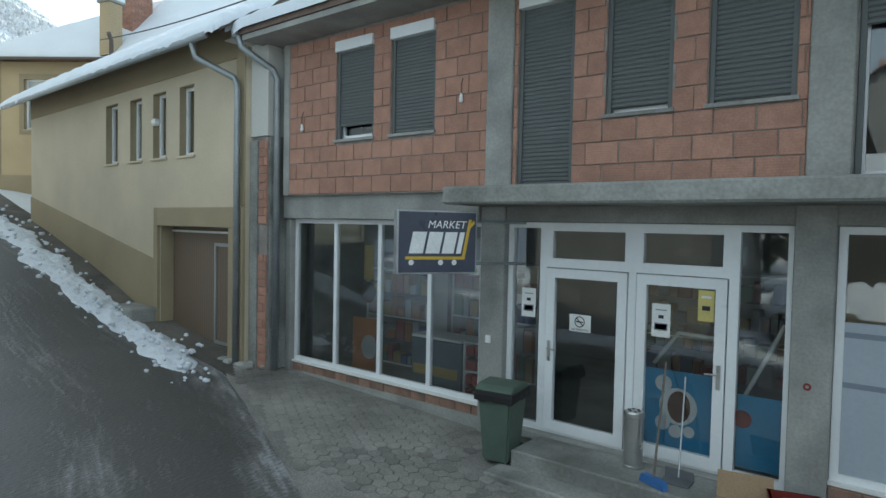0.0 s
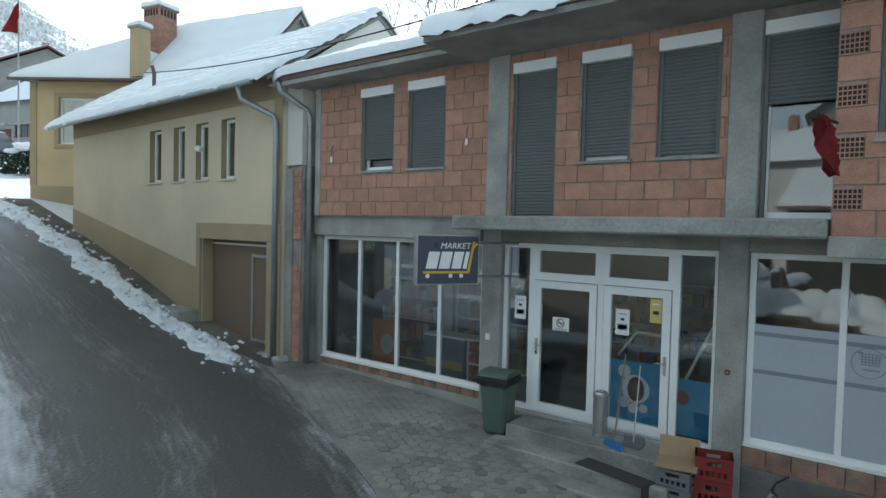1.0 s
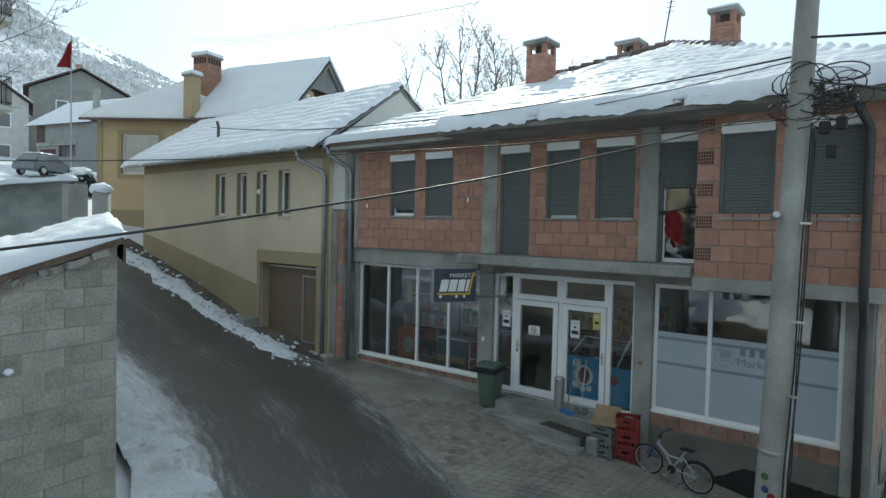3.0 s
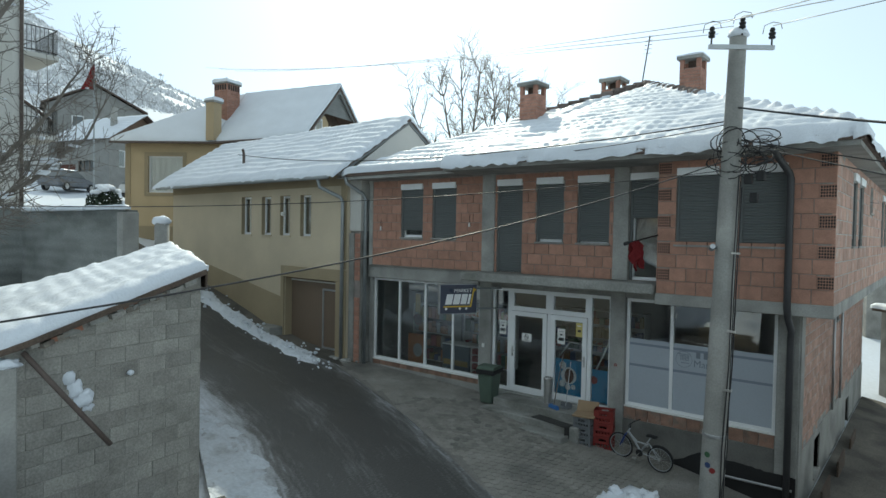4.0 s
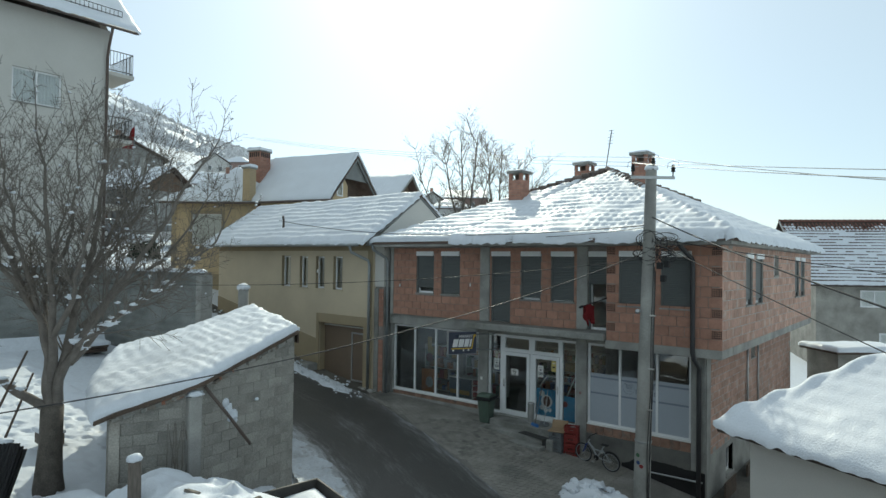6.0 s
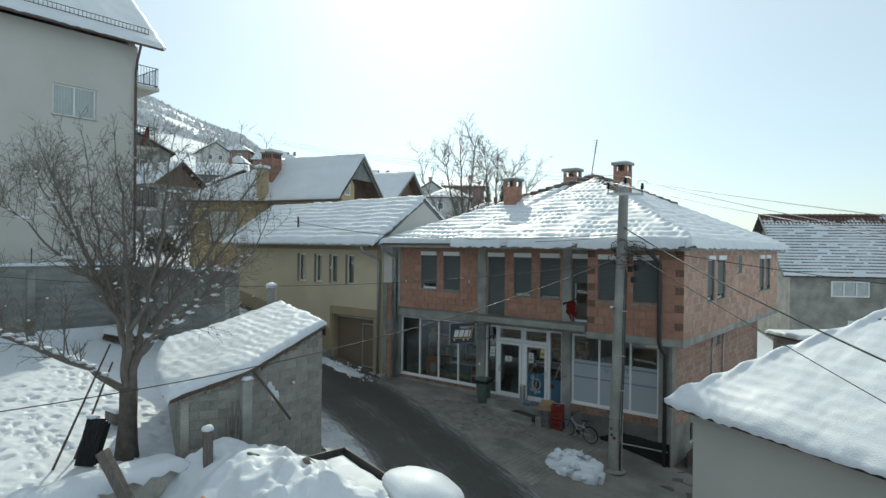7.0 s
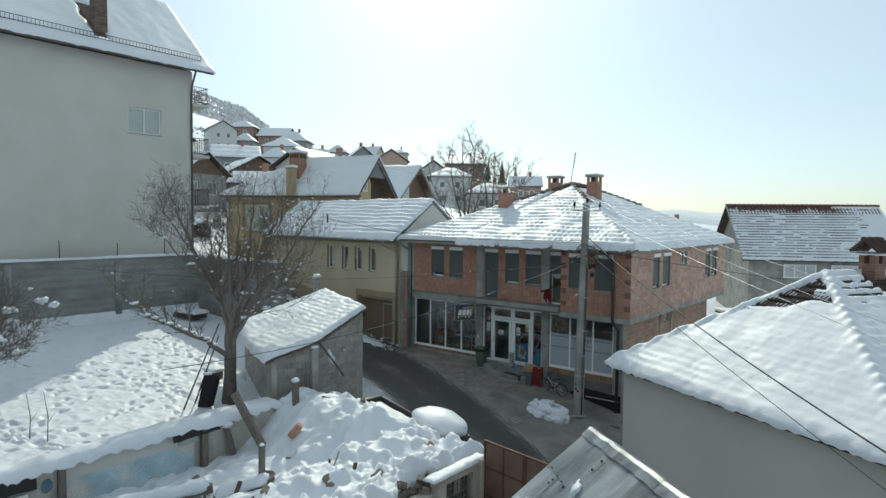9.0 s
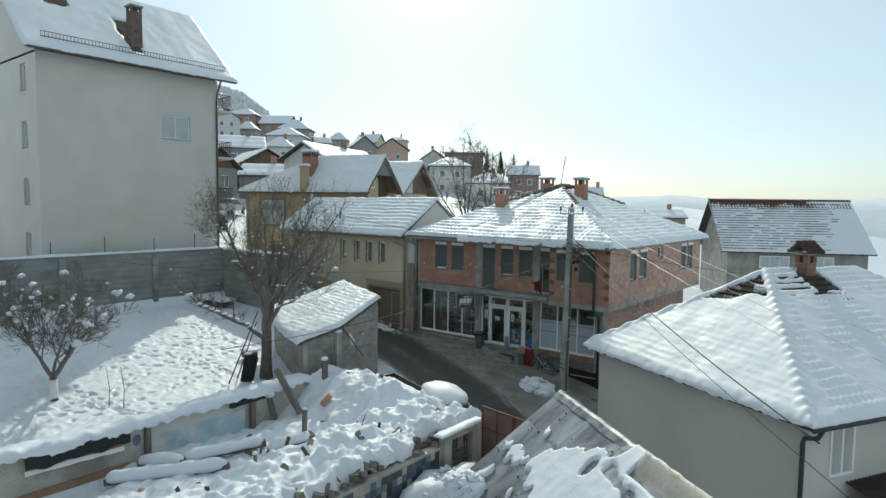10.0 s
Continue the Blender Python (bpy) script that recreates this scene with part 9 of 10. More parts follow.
# gabled house behind the ochre one
brown = thing("brown_gabled_house", "brown boarded gable house under snow", "house", (-21.06, 16.06, 0), 12)
part("wall", boxes((-7, 0, -3.3, 2.2, 0, 8.6)), SANDY, brown)
bm = bmesh.new()
prism(bm, [(-3.3, 8.55), (0, 11.3), (2.2, 9.0), (2.2, 8.55)], -7, 0.1, Matrix(((0, 1, 0, 0), (1, 0, 0, 0), (0, 0, 1, 0), (0, 0, 0, 1))))
part("gable", bm, TIMBER, brown, "brown boarded gable")
brown_roof = lambda x, y: 11.45 + (0.85 if y < 0 else -1.05) * y
part("roof", roof_mesh(-7.5, 0.85, -4.0, 2.9, brown_roof), TILE_DARK, brown)
snow_sheet("snow", brown, -7.5, 0.88, -4.05, 2.95, brown_roof, 0.2, 0.2, seed=77)
bm = bmesh.new()
prism(bm, [(-1.95, 8.6), (-0.75, 8.6), (-0.75, 9.5), (-0.9, 9.85), (-1.2, 10.05), (-1.6, 9.85), (-1.95, 9.5)], 0.11, 0.16, Matrix(((0, 1, 0, 0), (1, 0, 0, 0), (0, 0, 1, 0), (0, 0, 0, 1))))
part("arched_panel", bm, PALE, brown, "pale arched window board")
for side, y1, z1 in ((-1, -4.0, 8.05), (1, 2.9, 8.4)):
    bm = bmesh.new()
    tube(bm, [(0.84, 0, 11.37), (0.84, y1, z1)], 0.09, 4)
    part("barge_board", bm, GREYISH, brown)
# dark conifers on the slope
def conifer(x, y, z, h):
    t = thing("spruce", "dark green spruce dusted with snow", "tree", (x, y, z), group="spruces")
    rng = random.Random(int(x * 10))
    bm = bmesh.new()
    tube(bm, [(0, 0, 0), (0, 0, h)], [0.2, 0.03], 6)
    part("trunk", bm, BARK, t)
    bm = bmesh.new()
    for k in range(int(h * 26)):
        f = rng.random()
        zz = h * (0.12 + 0.88 * f)
        r = (1 - f) * h * 0.2 + 0.12
        a = rng.uniform(0, 6.28)
        tip = Vector((r * math.cos(a), r * math.sin(a), zz - r * 0.35))
        root = Vector((0.2 * r * math.cos(a), 0.2 * r * math.sin(a), zz))
        side = Vector((-math.sin(a), math.cos(a), 0)) * (0.12 + 0.18 * r)
        mid = root.lerp(tip, 0.6)
        vs = [bm.verts.new(p) for p in (root, mid + side, tip, mid - side)]
        bm.faces.new(vs)
        vs = [bm.verts.new(p - Vector((0, 0, 0.15))) for p in (root, mid + side * 0.6, tip, mid - side * 0.6)]
        bm.faces.new(vs[::-1])
    part("crown", bm, NEEDLES, t)


# four spruces added out of view to darken what the shop windows mirror
for k, (x, y) in enumerate(((-6.5, -27.5), (-5.0, -30.0), (8.0, -32.5), (6.6, -35.0))):
    conifer(x, y, ground_z(x, y), 6.5 + k % 2)
for k, (x, y) in enumerate(((-70.8, 100), (-68.8, 103), (-67.3, 101), (-65.5, 104))):
    conifer(x, y, 15.0, 6.6 - k * 0.5)

# ---- things at the shop front ----
sign = thing("hanging_shop_sign", "navy lightbox shop sign with white word and yellow trolley line", "sign", (-2.83, -1.46, 2.27), math.degrees(math.atan2(0.84, 0.5)))
part("case", boxes((0, 0.99, 0, 0.13, 0, 0.74), bevel=0.008), ALU, sign)
face = part("face", boxes((0.02, 0.97, -0.008, 0.0, 0.02, 0.72)), NAVY, sign)
lettering("MARKET", 0.125, Matrix.Translation((0.6, -0.0105, 0.535)) @ UPRIGHT, SIGN_WHITE, face, 0.002, shear=0.2)
for k, (a, w) in enumerate(((0.14, 0.17), (0.34, 0.17), (0.54, 0.15), (0.72, 0.06))):
    bm = bmesh.new()
    prism(bm, [(a, 0.24), (a + w, 0.24), (a + w + 0.05, 0.49), (a + 0.05, 0.49)], -0.0125, -0.0085)
    part("brand_bar", bm, SIGN_WHITE, face)
bm = bmesh.new()
prism(bm, [(0.1, 0.17), (0.79, 0.17), (0.8, 0.205), (0.1, 0.205)], -0.0125, -0.0085)
prism(bm, [(0.79, 0.17), (0.83, 0.17), (0.915, 0.64), (0.88, 0.64)], -0.013, -0.009)
prism(bm, [(0.86, 0.5), (0.96, 0.6), (0.94, 0.63), (0.87, 0.55)], -0.0135, -0.0095)
part("trolley_line", bm, SIGN_YELLOW, face)
for x in (0.17, 0.53, 0.7):
    bm = bmesh.new()
    vs = [bm.verts.new((x + 0.032 * math.cos(a), -0.0125, 0.135 + 0.032 * math.sin(a))) for a in (2 * math.pi * k / 16 for k in range(16))]
    bm.faces.new(vs)
    part("trolley_wheel", bm, SIGN_WHITE, face)
for z in (0.12, 0.62):
    bm = bmesh.new()
    tube(bm, [(0.97, 0.065, z), (1.65, 0.065 - 0.05, z)], 0.02, 6)
    part("bracket", bm, PIPE, sign)

# print on the frosted film
cart = part("film_print", ring(2.49, 1.72, 0.17, 0.008, 0.078), FILM_GREY, right_window, "grey trolley print on the film")
bm = bmesh.new()
for k in range(5):
    z = 1.7 + 0.03 * k
    box(bm, 2.42 - 0.008 * k, 2.58 + 0.006 * k, 0.0775, 0.0785, z, z + 0.008)
for k in range(6):
    x = 2.42 + 0.032 * k
    box(bm, x, x + 0.007, 0.0775, 0.0785, 1.7, 1.83)
box(bm, 2.36, 2.43, 0.0775, 0.0785, 1.83, 1.842)
box(bm, 2.43, 2.59, 0.0775, 0.0785, 1.64, 1.652)
part("film_print", bm, FILM_GREY, right_window)
for k in range(4):
    a = 2.73 + 0.15 * k
    part("film_print", boxes((a, a + 0.085 if k < 3 else a + 0.04, 0.0775, 0.0785, 1.77, 1.9)), FILM_GREY, right_window)
lettering("Market", 0.2, Matrix.Translation((2.97, 0.078, 1.59)) @ UPRIGHT, FILM_GREY, right_window, 0.0006)

# wheeled bin
def wheelie_bin(at, turn):
    b = thing("wheeled_bin", "dark green plastic wheeled bin with closed lid", "bin", at, turn)
    bm = bmesh.new()
    lo, hi = (0.21, 0.24), (0.28, 0.32)
    vs = [bm.verts.new((sx * w, sy * d, z)) for z, (w, d) in ((0.04, lo), (0.86, hi)) for sx, sy in ((-1, -1), (1, -1), (1, 1), (-1, 1))]
    for f in ((3, 2, 1, 0), (4, 5, 6, 7), (0, 1, 5, 4), (1, 2, 6, 5), (2, 3, 7, 6), (3, 0, 4, 7)):
        bm.faces.new([vs[i] for i in f])
    bmesh.ops.bevel(bm, geom=bm.edges[:], offset=0.03, segments=2, affect='EDGES')
    part("body", bm, BIN_GREEN, b)
    part("rim", boxes((-0.31, 0.31, -0.35, 0.35, 0.84, 0.9), bevel=0.02), BIN_GREEN, b)
    bm = bmesh.new()
    prism(bm, [(-0.36, 0.9), (0.36, 0.9), (0.36, 0.93), (0.15, 0.99), (-0.25, 0.98), (-0.36, 0.93)], -0.31, 0.31, Matrix.Rotation(radians(90), 4, 'Z'))
    bmesh.ops.bevel(bm, geom=bm.edges[:], offset=0.015, segments=1, affect='EDGES')
    part("lid", bm, BIN_GREEN, b, "slightly domed lid")
    bm = bmesh.new()
    rings = []
    for k in range(48):
        a = 2 * math.pi * k / 48
        x, y = 0.315 * max(-1, min(1, 1.4 * math.cos(a))), 0.355 * max(-1, min(1, 1.4 * math.sin(a)))
        fold = noise.noise(Vector((math.cos(a) * 4, math.sin(a) * 4, 0)))
        rings.append([bm.verts.new((x * q, y * q, z)) for q, z in ((1.0, 0.9), (1.035 + 0.02 * fold, 0.86), (1.03 + 0.03 * fold, 0.8 + 0.03 * fold), (1.0, 0.79 + 0.035 * fold))])
    for k in range(48):
        for j in range(3):
            bm.faces.new((rings[k][j], rings[(k + 1) % 48][j], rings[(k + 1) % 48][j + 1], rings[k][j + 1]))
    part("bag_edge", bm, DARK, b, "black bin bag hanging over the rim", kind="stuff")
    tube_bm = bmesh.new()
    tube(tube_bm, [(-0.2, 0.33, 0.92), (0.2, 0.33, 0.92)], 0.016, 8)
    part("handle", tube_bm, BIN_GREEN, b)
    for x in (-0.22, 0.22):
        bm = bmesh.new()
        lathe(bm, [(0.05, -0.025), (0.1, -0.02), (0.1, 0.02), (0.05, 0.025)], 16)
        bmesh.ops.transform(bm, matrix=Matrix.Translation((x, 0.26, 0.1)) @ Matrix.Rotation(radians(90), 4, 'Y'), verts=bm.verts)
        part("wheel", bm, DARK, b)
    b.matrix_world = b.matrix_world @ Matrix.Diagonal((0.74, 0.74, 0.95, 1))
    return b


wheelie_bin((-1.9, -0.62, street(-1.9) + 0.06), 8)

ash = thing("standing_ashtray", "perforated steel standing ashtray beside the door", "ashtray", (-0.47, -0.28, 0.326))
bm = bmesh.new()
lathe(bm, [(0.105, 0), (0.105, 0.03), (0.1, 0.035), (0.1, 0.53), (0.107, 0.54), (0.107, 0.58), (0.09, 0.6)], 24)
part("body", bm, STEEL, ash, smooth=False)
for k in range(6):
    a = k * math.pi / 3
    part("opening", boxes((0.055 * math.cos(a) - 0.014, 0.055 * math.cos(a) + 0.014, 0.055 * math.sin(a) - 0.014, 0.055 * math.sin(a) + 0.014, 0.598, 0.604)), DARK, ash)

broom = thing("broom", "broom with wooden stick and blue head", "broom", (-0.13, -0.62, 0.33))
bm = bmesh.new()
tube(bm, [(0, 0, 0.06), (-0.12, 0.62, 1.1)], 0.012, 8)
part("stick", bm, WOOD, broom)
bm = bmesh.new()
prism(bm, [(-0.16, 0.0), (0.16, 0.0), (0.13, 0.08), (-0.13, 0.08)], -0.035, 0.035, Matrix.Rotation(radians(-25), 4, 'Z'))
part("head", bm, BROOM_BLUE, broom)
pan = thing("dustpan", "long-handled grey plastic dustpan by the door", "dustpan", (0.02, -0.33, 0.33))
bm = bmesh.new()
tube(bm, [(0, 0.0, 0.03), (-0.06, 0.32, 0.98)], 0.009, 8)
part("stick", bm, ALU, pan)
part("scoop", wall(bmesh.new(), -0.14, 0.14, 0.0, 0.1, 0.02, (), FRONT(0.02)), GREY_PLASTIC, pan)
part("scoop_floor", boxes((-0.14, 0.14, -0.16, 0.02, 0.0, 0.012)), GREY_PLASTIC, pan)


def crate(at, turn, material, label, size=(0.4, 0.3, 0.27), rows=1):
    """A bottle crate with hand holes and slots."""
    w, d, h = size
    c = thing("bottle_crate", label, "crate", at, turn, group="bottle crates")
    holes = [(-0.075, 0.075, h * 0.62, h * 0.82)] + [(-w / 2 + 0.05 + 0.062 * k, -w / 2 + 0.09 + 0.062 * k, h * 0.18, h * 0.42) for k in range(5)]
    for m in (FRONT(-d / 2), Matrix.Rotation(math.pi, 4, 'Z') @ FRONT(-d / 2)):
        part("side", wall(bmesh.new(), -w / 2, w / 2, 0, h, 0.018, holes, m), material, c)
    sh = [(-0.06, 0.06, h * 0.62, h * 0.82), (-d / 2 + 0.05, d / 2 - 0.05, h * 0.15, h * 0.3)]
    for r in (math.pi / 2, -math.pi / 2):
        part("side", wall(bmesh.new(), -d / 2 + 0.018, d / 2 - 0.018, 0, h, 0.018, sh, Matrix.Rotation(r, 4, 'Z') @ FRONT(-w / 2)), material, c)
    part("bottom", boxes((-w / 2 + 0.018, w / 2 - 0.018, -d / 2 + 0.018, d / 2 - 0.018, 0.0, 0.015)), material, c)
    part("rim", wall(bmesh.new(), -w / 2 - 0.006, w / 2 + 0.006, -d / 2 - 0.006, d / 2 + 0.006, 0.02, [(-w / 2 + 0.02, w / 2 - 0.02, -d / 2 + 0.02, d / 2 - 0.02)], Matrix.Translation((0, 0, h)) @ Matrix.Rotation(radians(-90), 4, 'X')), material, c)
    return c


for k in range(3):
    crate((1.09, -0.62, -0.27 + 0.275 * k), 12 + 2 * k, RED_PLASTIC, "red plastic bottle crate stacked by the wall")
for k in range(3):
    crate((0.74, -0.84, -0.24 + 0.205 * k), 6 - 3 * k, GREY_PLASTIC, "grey plastic bottle crate stacked by the steps", size=(0.38, 0.3, 0.2))
cardbox = thing("cardboard_box", "flattened brown cardboard box on the grey crates", "box", (0.72, -0.8, 0.385), 12)
part("sheet", boxes((-0.22, 0.24, -0.2, 0.22, 0.0, 0.03)), CARD, cardbox)
bm = bmesh.new()
box(bm, -0.22, 0.24, -0.01, 0.01, 0, 0.26, Matrix.Translation((0, 0.2, 0.0)) @ Matrix.Rotation(radians(-22), 4, 'X'))
part("flap", bm, CARD, cardbox)
MAT_RUBBER = mat("worn_rubber", (0.05, 0.05, 0.048), rough=0.85, fine=60, grain=0.2)
doormat = thing("rubber_mat", "dark grey rubber mat over the lower step", "mat", (0.0, -0.98, 0.155), -12)
part("mat", boxes((-0.45, 0.5, -0.14, 0.14, 0, 0.015), bevel=0.004), MAT_RUBBER, doormat)
part("hanging_end", boxes((0.5, 0.515, -0.14, 0.14, -0.26, 0.015), bevel=0.004), MAT_RUBBER, doormat)

# bicycle
def bicycle(at, turn, lean):
    b = thing("bicycle", "blue and silver bicycle leaning near the wall", "bicycle", at, turn)
    b.matrix_world = pose(*at, lean, 0, turn) @ Matrix.Rotation(radians(7), 4, 'Y') @ Matrix.Diagonal((0.86, 0.86, 0.86, 1))
    R, base = 0.29, 0.98
    blue, silver = paint("bike_blue", (0.03, 0.06, 0.22), 0.3), paint("bike_silver", (0.38, 0.4, 0.42), 0.35, 0.3)
    for x in (0, base):
        w = bmesh.new()
        pts = [(x + R * math.cos(a), 0, R + R * math.sin(a)) for a in (2 * math.pi * k / 32 for k in range(33))]
        tube(w, pts, 0.02, 8, cap=False)
        wheel = part("wheel", w, DARK, b, "tyre")
        w = bmesh.new()
        tube(w, [(x + 0.265 * math.cos(a), 0, R + 0.265 * math.sin(a)) for a in (2 * math.pi * k / 32 for k in range(33))], 0.011, 6, cap=False)
        part("rim", w, silver, wheel)
        w = bmesh.new()
        for k in range(16):
            a = 2 * math.pi * k / 16
            tube(w, [(x, 0.02 if k % 2 else -0.02, R), (x + 0.262 * math.cos(a), 0, R + 0.262 * math.sin(a))], 0.0022, 3)
        part("spokes", w, STEEL, wheel, kind="stuff")
        w = bmesh.new()
        tube(w, [(x, -0.06, R), (x, 0.06, R)], 0.022, 10)
        part("hub", w, STEEL, wheel)
    f = bmesh.new()
    tube(f, [(0, 0.045, R), (0.1, 0.04, 0.6), (0.14, 0, 0.66)], 0.014, 8)
    tube(f, [(0, -0.045, R), (0.1, -0.04, 0.6), (0.14, 0, 0.66)], 0.014, 8)
    part("fork", f, blue, b)
    f = bmesh.new()
    tube(f, [(0.14, 0, 0.66), (0.2, 0, 0.8)], 0.02, 8)
    tube(f, [(0.16, 0, 0.7), (0.34, 0, 0.52), (0.5, 0, 0.3)], 0.026, 8)
    tube(f, [(0.2, 0, 0.66), (0.4, 0, 0.52), (0.68, 0, 0.54)], 0.02, 8)
    tube(f, [(0.5, 0, 0.3), (0.72, 0, 0.74)], 0.018, 8)
    for y in (-0.05, 0.05):
        tube(f, [(0.5, 0, 0.28), (base, y, R)], 0.01, 6)
        tube(f, [(0.66, 0, 0.6), (base, y, R)], 0.01, 6)
    part("frame", f, silver, b)
    f = bmesh.new()
    prism(f, [(0.6, 0.75), (0.86, 0.77), (0.88, 0.81), (0.62, 0.79)], -0.06, 0.06)
    bmesh.ops.bevel(f, geom=f.edges[:], offset=0.015, segments=2, affect='EDGES')
    part("saddle", f, DARK, b)
    f = bmesh.new()
    tube(f, [(0.2, 0, 0.8), (0.2, 0, 0.9)], 0.014, 8)
    tube(f, [(0.3, -0.29, 0.95), (0.2, -0.1, 0.9), (0.2, 0.1, 0.9), (0.3, 0.29, 0.95)], 0.012, 8)
    part("handlebar", f, DARK, b)
    f = bmesh.new()
    tube(f, [(base + 0.31 * math.cos(a), 0, R + 0.33 * math.sin(a)) for a in (0.1 + 0.2 * k for k in range(12))], 0.02, 6)
    part("mudguard", f, DARK, b)
    f = bmesh.new()
    lathe(f, [(0.085, -0.006), (0.085, 0.006)], 20)
    bmesh.ops.transform(f, matrix=Matrix.Translation((0.5, -0.06, 0.29)) @ Matrix.Rotation(radians(90), 4, 'X'), verts=f.verts)
    part("chainring", f, DARK, b)
    f = bmesh.new()
    tube(f, [(0.5, -0.08, 0.29), (0.42, -0.08, 0.15)], 0.01, 6)
    tube(f, [(0.5, 0.08, 0.29), (0.58, 0.08, 0.43)], 0.01, 6)
    box(f, 0.37, 0.46, -0.16, -0.08, 0.14, 0.165)
    box(f, 0.54, 0.63, 0.08, 0.16, 0.42, 0.445)
    part("crank", f, STEEL, b)
    return b


bicycle((1.5, -0.74, street(1.5) + 0.05), -4, 7)

# flag on the bay's corner
flag = thing("wall_flag", "red cloth flag drooping from a short wall pole", "flag", (2.17, -0.74, 4.28))
bm = bmesh.new()
tube(bm, [(0, 0, 0), (0.0, -1.55, -0.16)], 0.014, 8)
tube(bm, [(0, -1.5, -0.155), (0, -1.62, -0.17)], 0.035, 8)
part("staff", bm, DARK, flag)
bm = bmesh.new()
g = [[bm.verts.new((0.06 * math.sin(i * 1.5 + j * 0.8) + 0.1 * (j / 8), -1.48 + 0.042 * i + 0.03 * j / 8 * math.sin(j), -0.15 + 0.0045 * i - (0.05 + 0.016 * math.sin(i * 0.9)) * j)) for j in range(9)] for i in range(13)]
for i in range(12):
    for j in range(8):
        bm.faces.new((g[i][j], g[i + 1][j], g[i + 1][j + 1], g[i][j + 1]))
bmesh.ops.solidify(bm, geom=bm.faces[:], thickness=0.004)
part("cloth", bm, FLAG_RED, flag, smooth=True)

# far flag on a tall mast by the ochre house
mast = thing("flag_mast", "tall thin mast with a limp red flag", "flag", (-37.6, 4.3, 5.0))
bm = bmesh.new()
tube(bm, [(0, 0, 0), (0, 0, 10.4)], [0.06, 0.035], 8)
part("mast", bm, PIPE, mast)
bm = bmesh.new()
g = [[bm.verts.new((0.1 * math.sin(i + j * 0.6), -0.8 * i / 6 * (0.3 + 0.7 * j / 8), 10.2 - 1.8 * j / 8 - 0.5 * i / 6 * (1 - j / 10))) for j in range(9)] for i in range(7)]
for i in range(6):
    for j in range(8):
        bm.faces.new((g[i][j], g[i + 1][j], g[i + 1][j + 1], g[i][j + 1]))
bmesh.ops.solidify(bm, geom=bm.faces[:], thickness=0.02)
part("cloth", bm, FLAG_RED, mast, smooth=True)

# small fittings on the facade
for x, z in ((-6.09, 4.42), (-2.89, 4.54)):
    bulb = thing("hanging_bulb_holder", "small lamp holder hanging from its wire on the wall", "lamp", (x, YU - 0.03, z))
    bm = bmesh.new()
    tube(bm, [(0, 0.03, 0.2), (0, 0, 0.12), (0, 0, 0.0)], 0.006, 5)
    part("wire", bm, CABLE, bulb)
    bm = bmesh.new()
    lathe(bm, [(0.012, 0.0), (0.022, -0.03), (0.022, -0.06), (0.03, -0.09), (0.018, -0.12)], 12)
    part("holder", bm, SIGN_WHITE, bulb)
part("switch_box", boxes((-2.54, -2.46, -0.075, -0.05, 1.34, 1.44), bevel=0.006), WHITE_PAINT, shop)
bm = ring(1.065, 1.41, 0.035, 0.02, -0.055)
part("pipe_sleeve", bm, RED_PLASTIC, shop)
bm = bmesh.new()
tube(bm, [(4.3, -1.4, 5.84), (4.34, -1.3, 5.7), (4.48, -0.86, 5.4), (4.5, -0.82, 5.3), (4.5, -0.82, 3.05), (4.5, -0.7, 2.85), (4.47, -0.14, 2.55), (4.46, -0.12, 2.4), (4.46, -0.12, -0.9)], 0.06, 12)
part("downpipe", bm, PIPE_DARK, shop, "dark downpipe with bends", smooth=True)
for y in (4.3, 5.75):
    bm = bmesh.new()
    tube(bm, [(XL + 0.05, y, 0.2), (XL + 0.05, y, 2.85)], 0.03, 8)
    part("vent_pipe", bm, ALU, shop, smooth=True)
bm = bmesh.new()
tube(bm, [(-0.98, 6.0, 8.4), (-0.72, 6.15, 10.55)], 0.02, 6)
for k in range(5):
    tube(bm, [(-0.79 - 0.1 + 0.015 * k, 6.1, 10.0 + 0.13 * k), (-0.79 + 0.13 + 0.015 * k, 6.1, 10.0 + 0.13 * k)], 0.008, 4)
part("aerial", bm, DARK, shop, "thin television aerial")
bm = bmesh.new()
edge = [(2.35 + 0.075 * k, -0.06 - 0.055 * k * 0.075 - 0.07 * abs(noise.noise(Vector((k * 0.45, 3, 1)))) - 0.3 * smooth(8, 0, k)) for k in range(31)]
prism(bm, [(2.35, -1.4), (4.6, -1.4)] + edge[::-1], -0.05, -0.032)
part("tar_coat", bm, DARK, shop, "black tar coat at the foot of the wall")
lath = thing("pale_lath", "pale wooden lath lying along the tarred foot of the wall", "lath", (0, 0, 0))
bm = bmesh.new()
tube(bm, [(3.1, -0.09, -0.44), (4.55, -0.09, -0.42)], 0.025, 6)
part("lath", bm, ALU, lath)
for k in range(3):
    post = thing("sheet_fence", "dark rusty sheet against the side wall", "sheet", (XL + 0.35, 0.5 + 2.4 * k, -1.25), 90)
    part("sheet", boxes((0, 1.1, -0.02, 0.02, -0.1, 0.75 - 0.1 * k), bevel=0.004), WOOD_DARK, post)

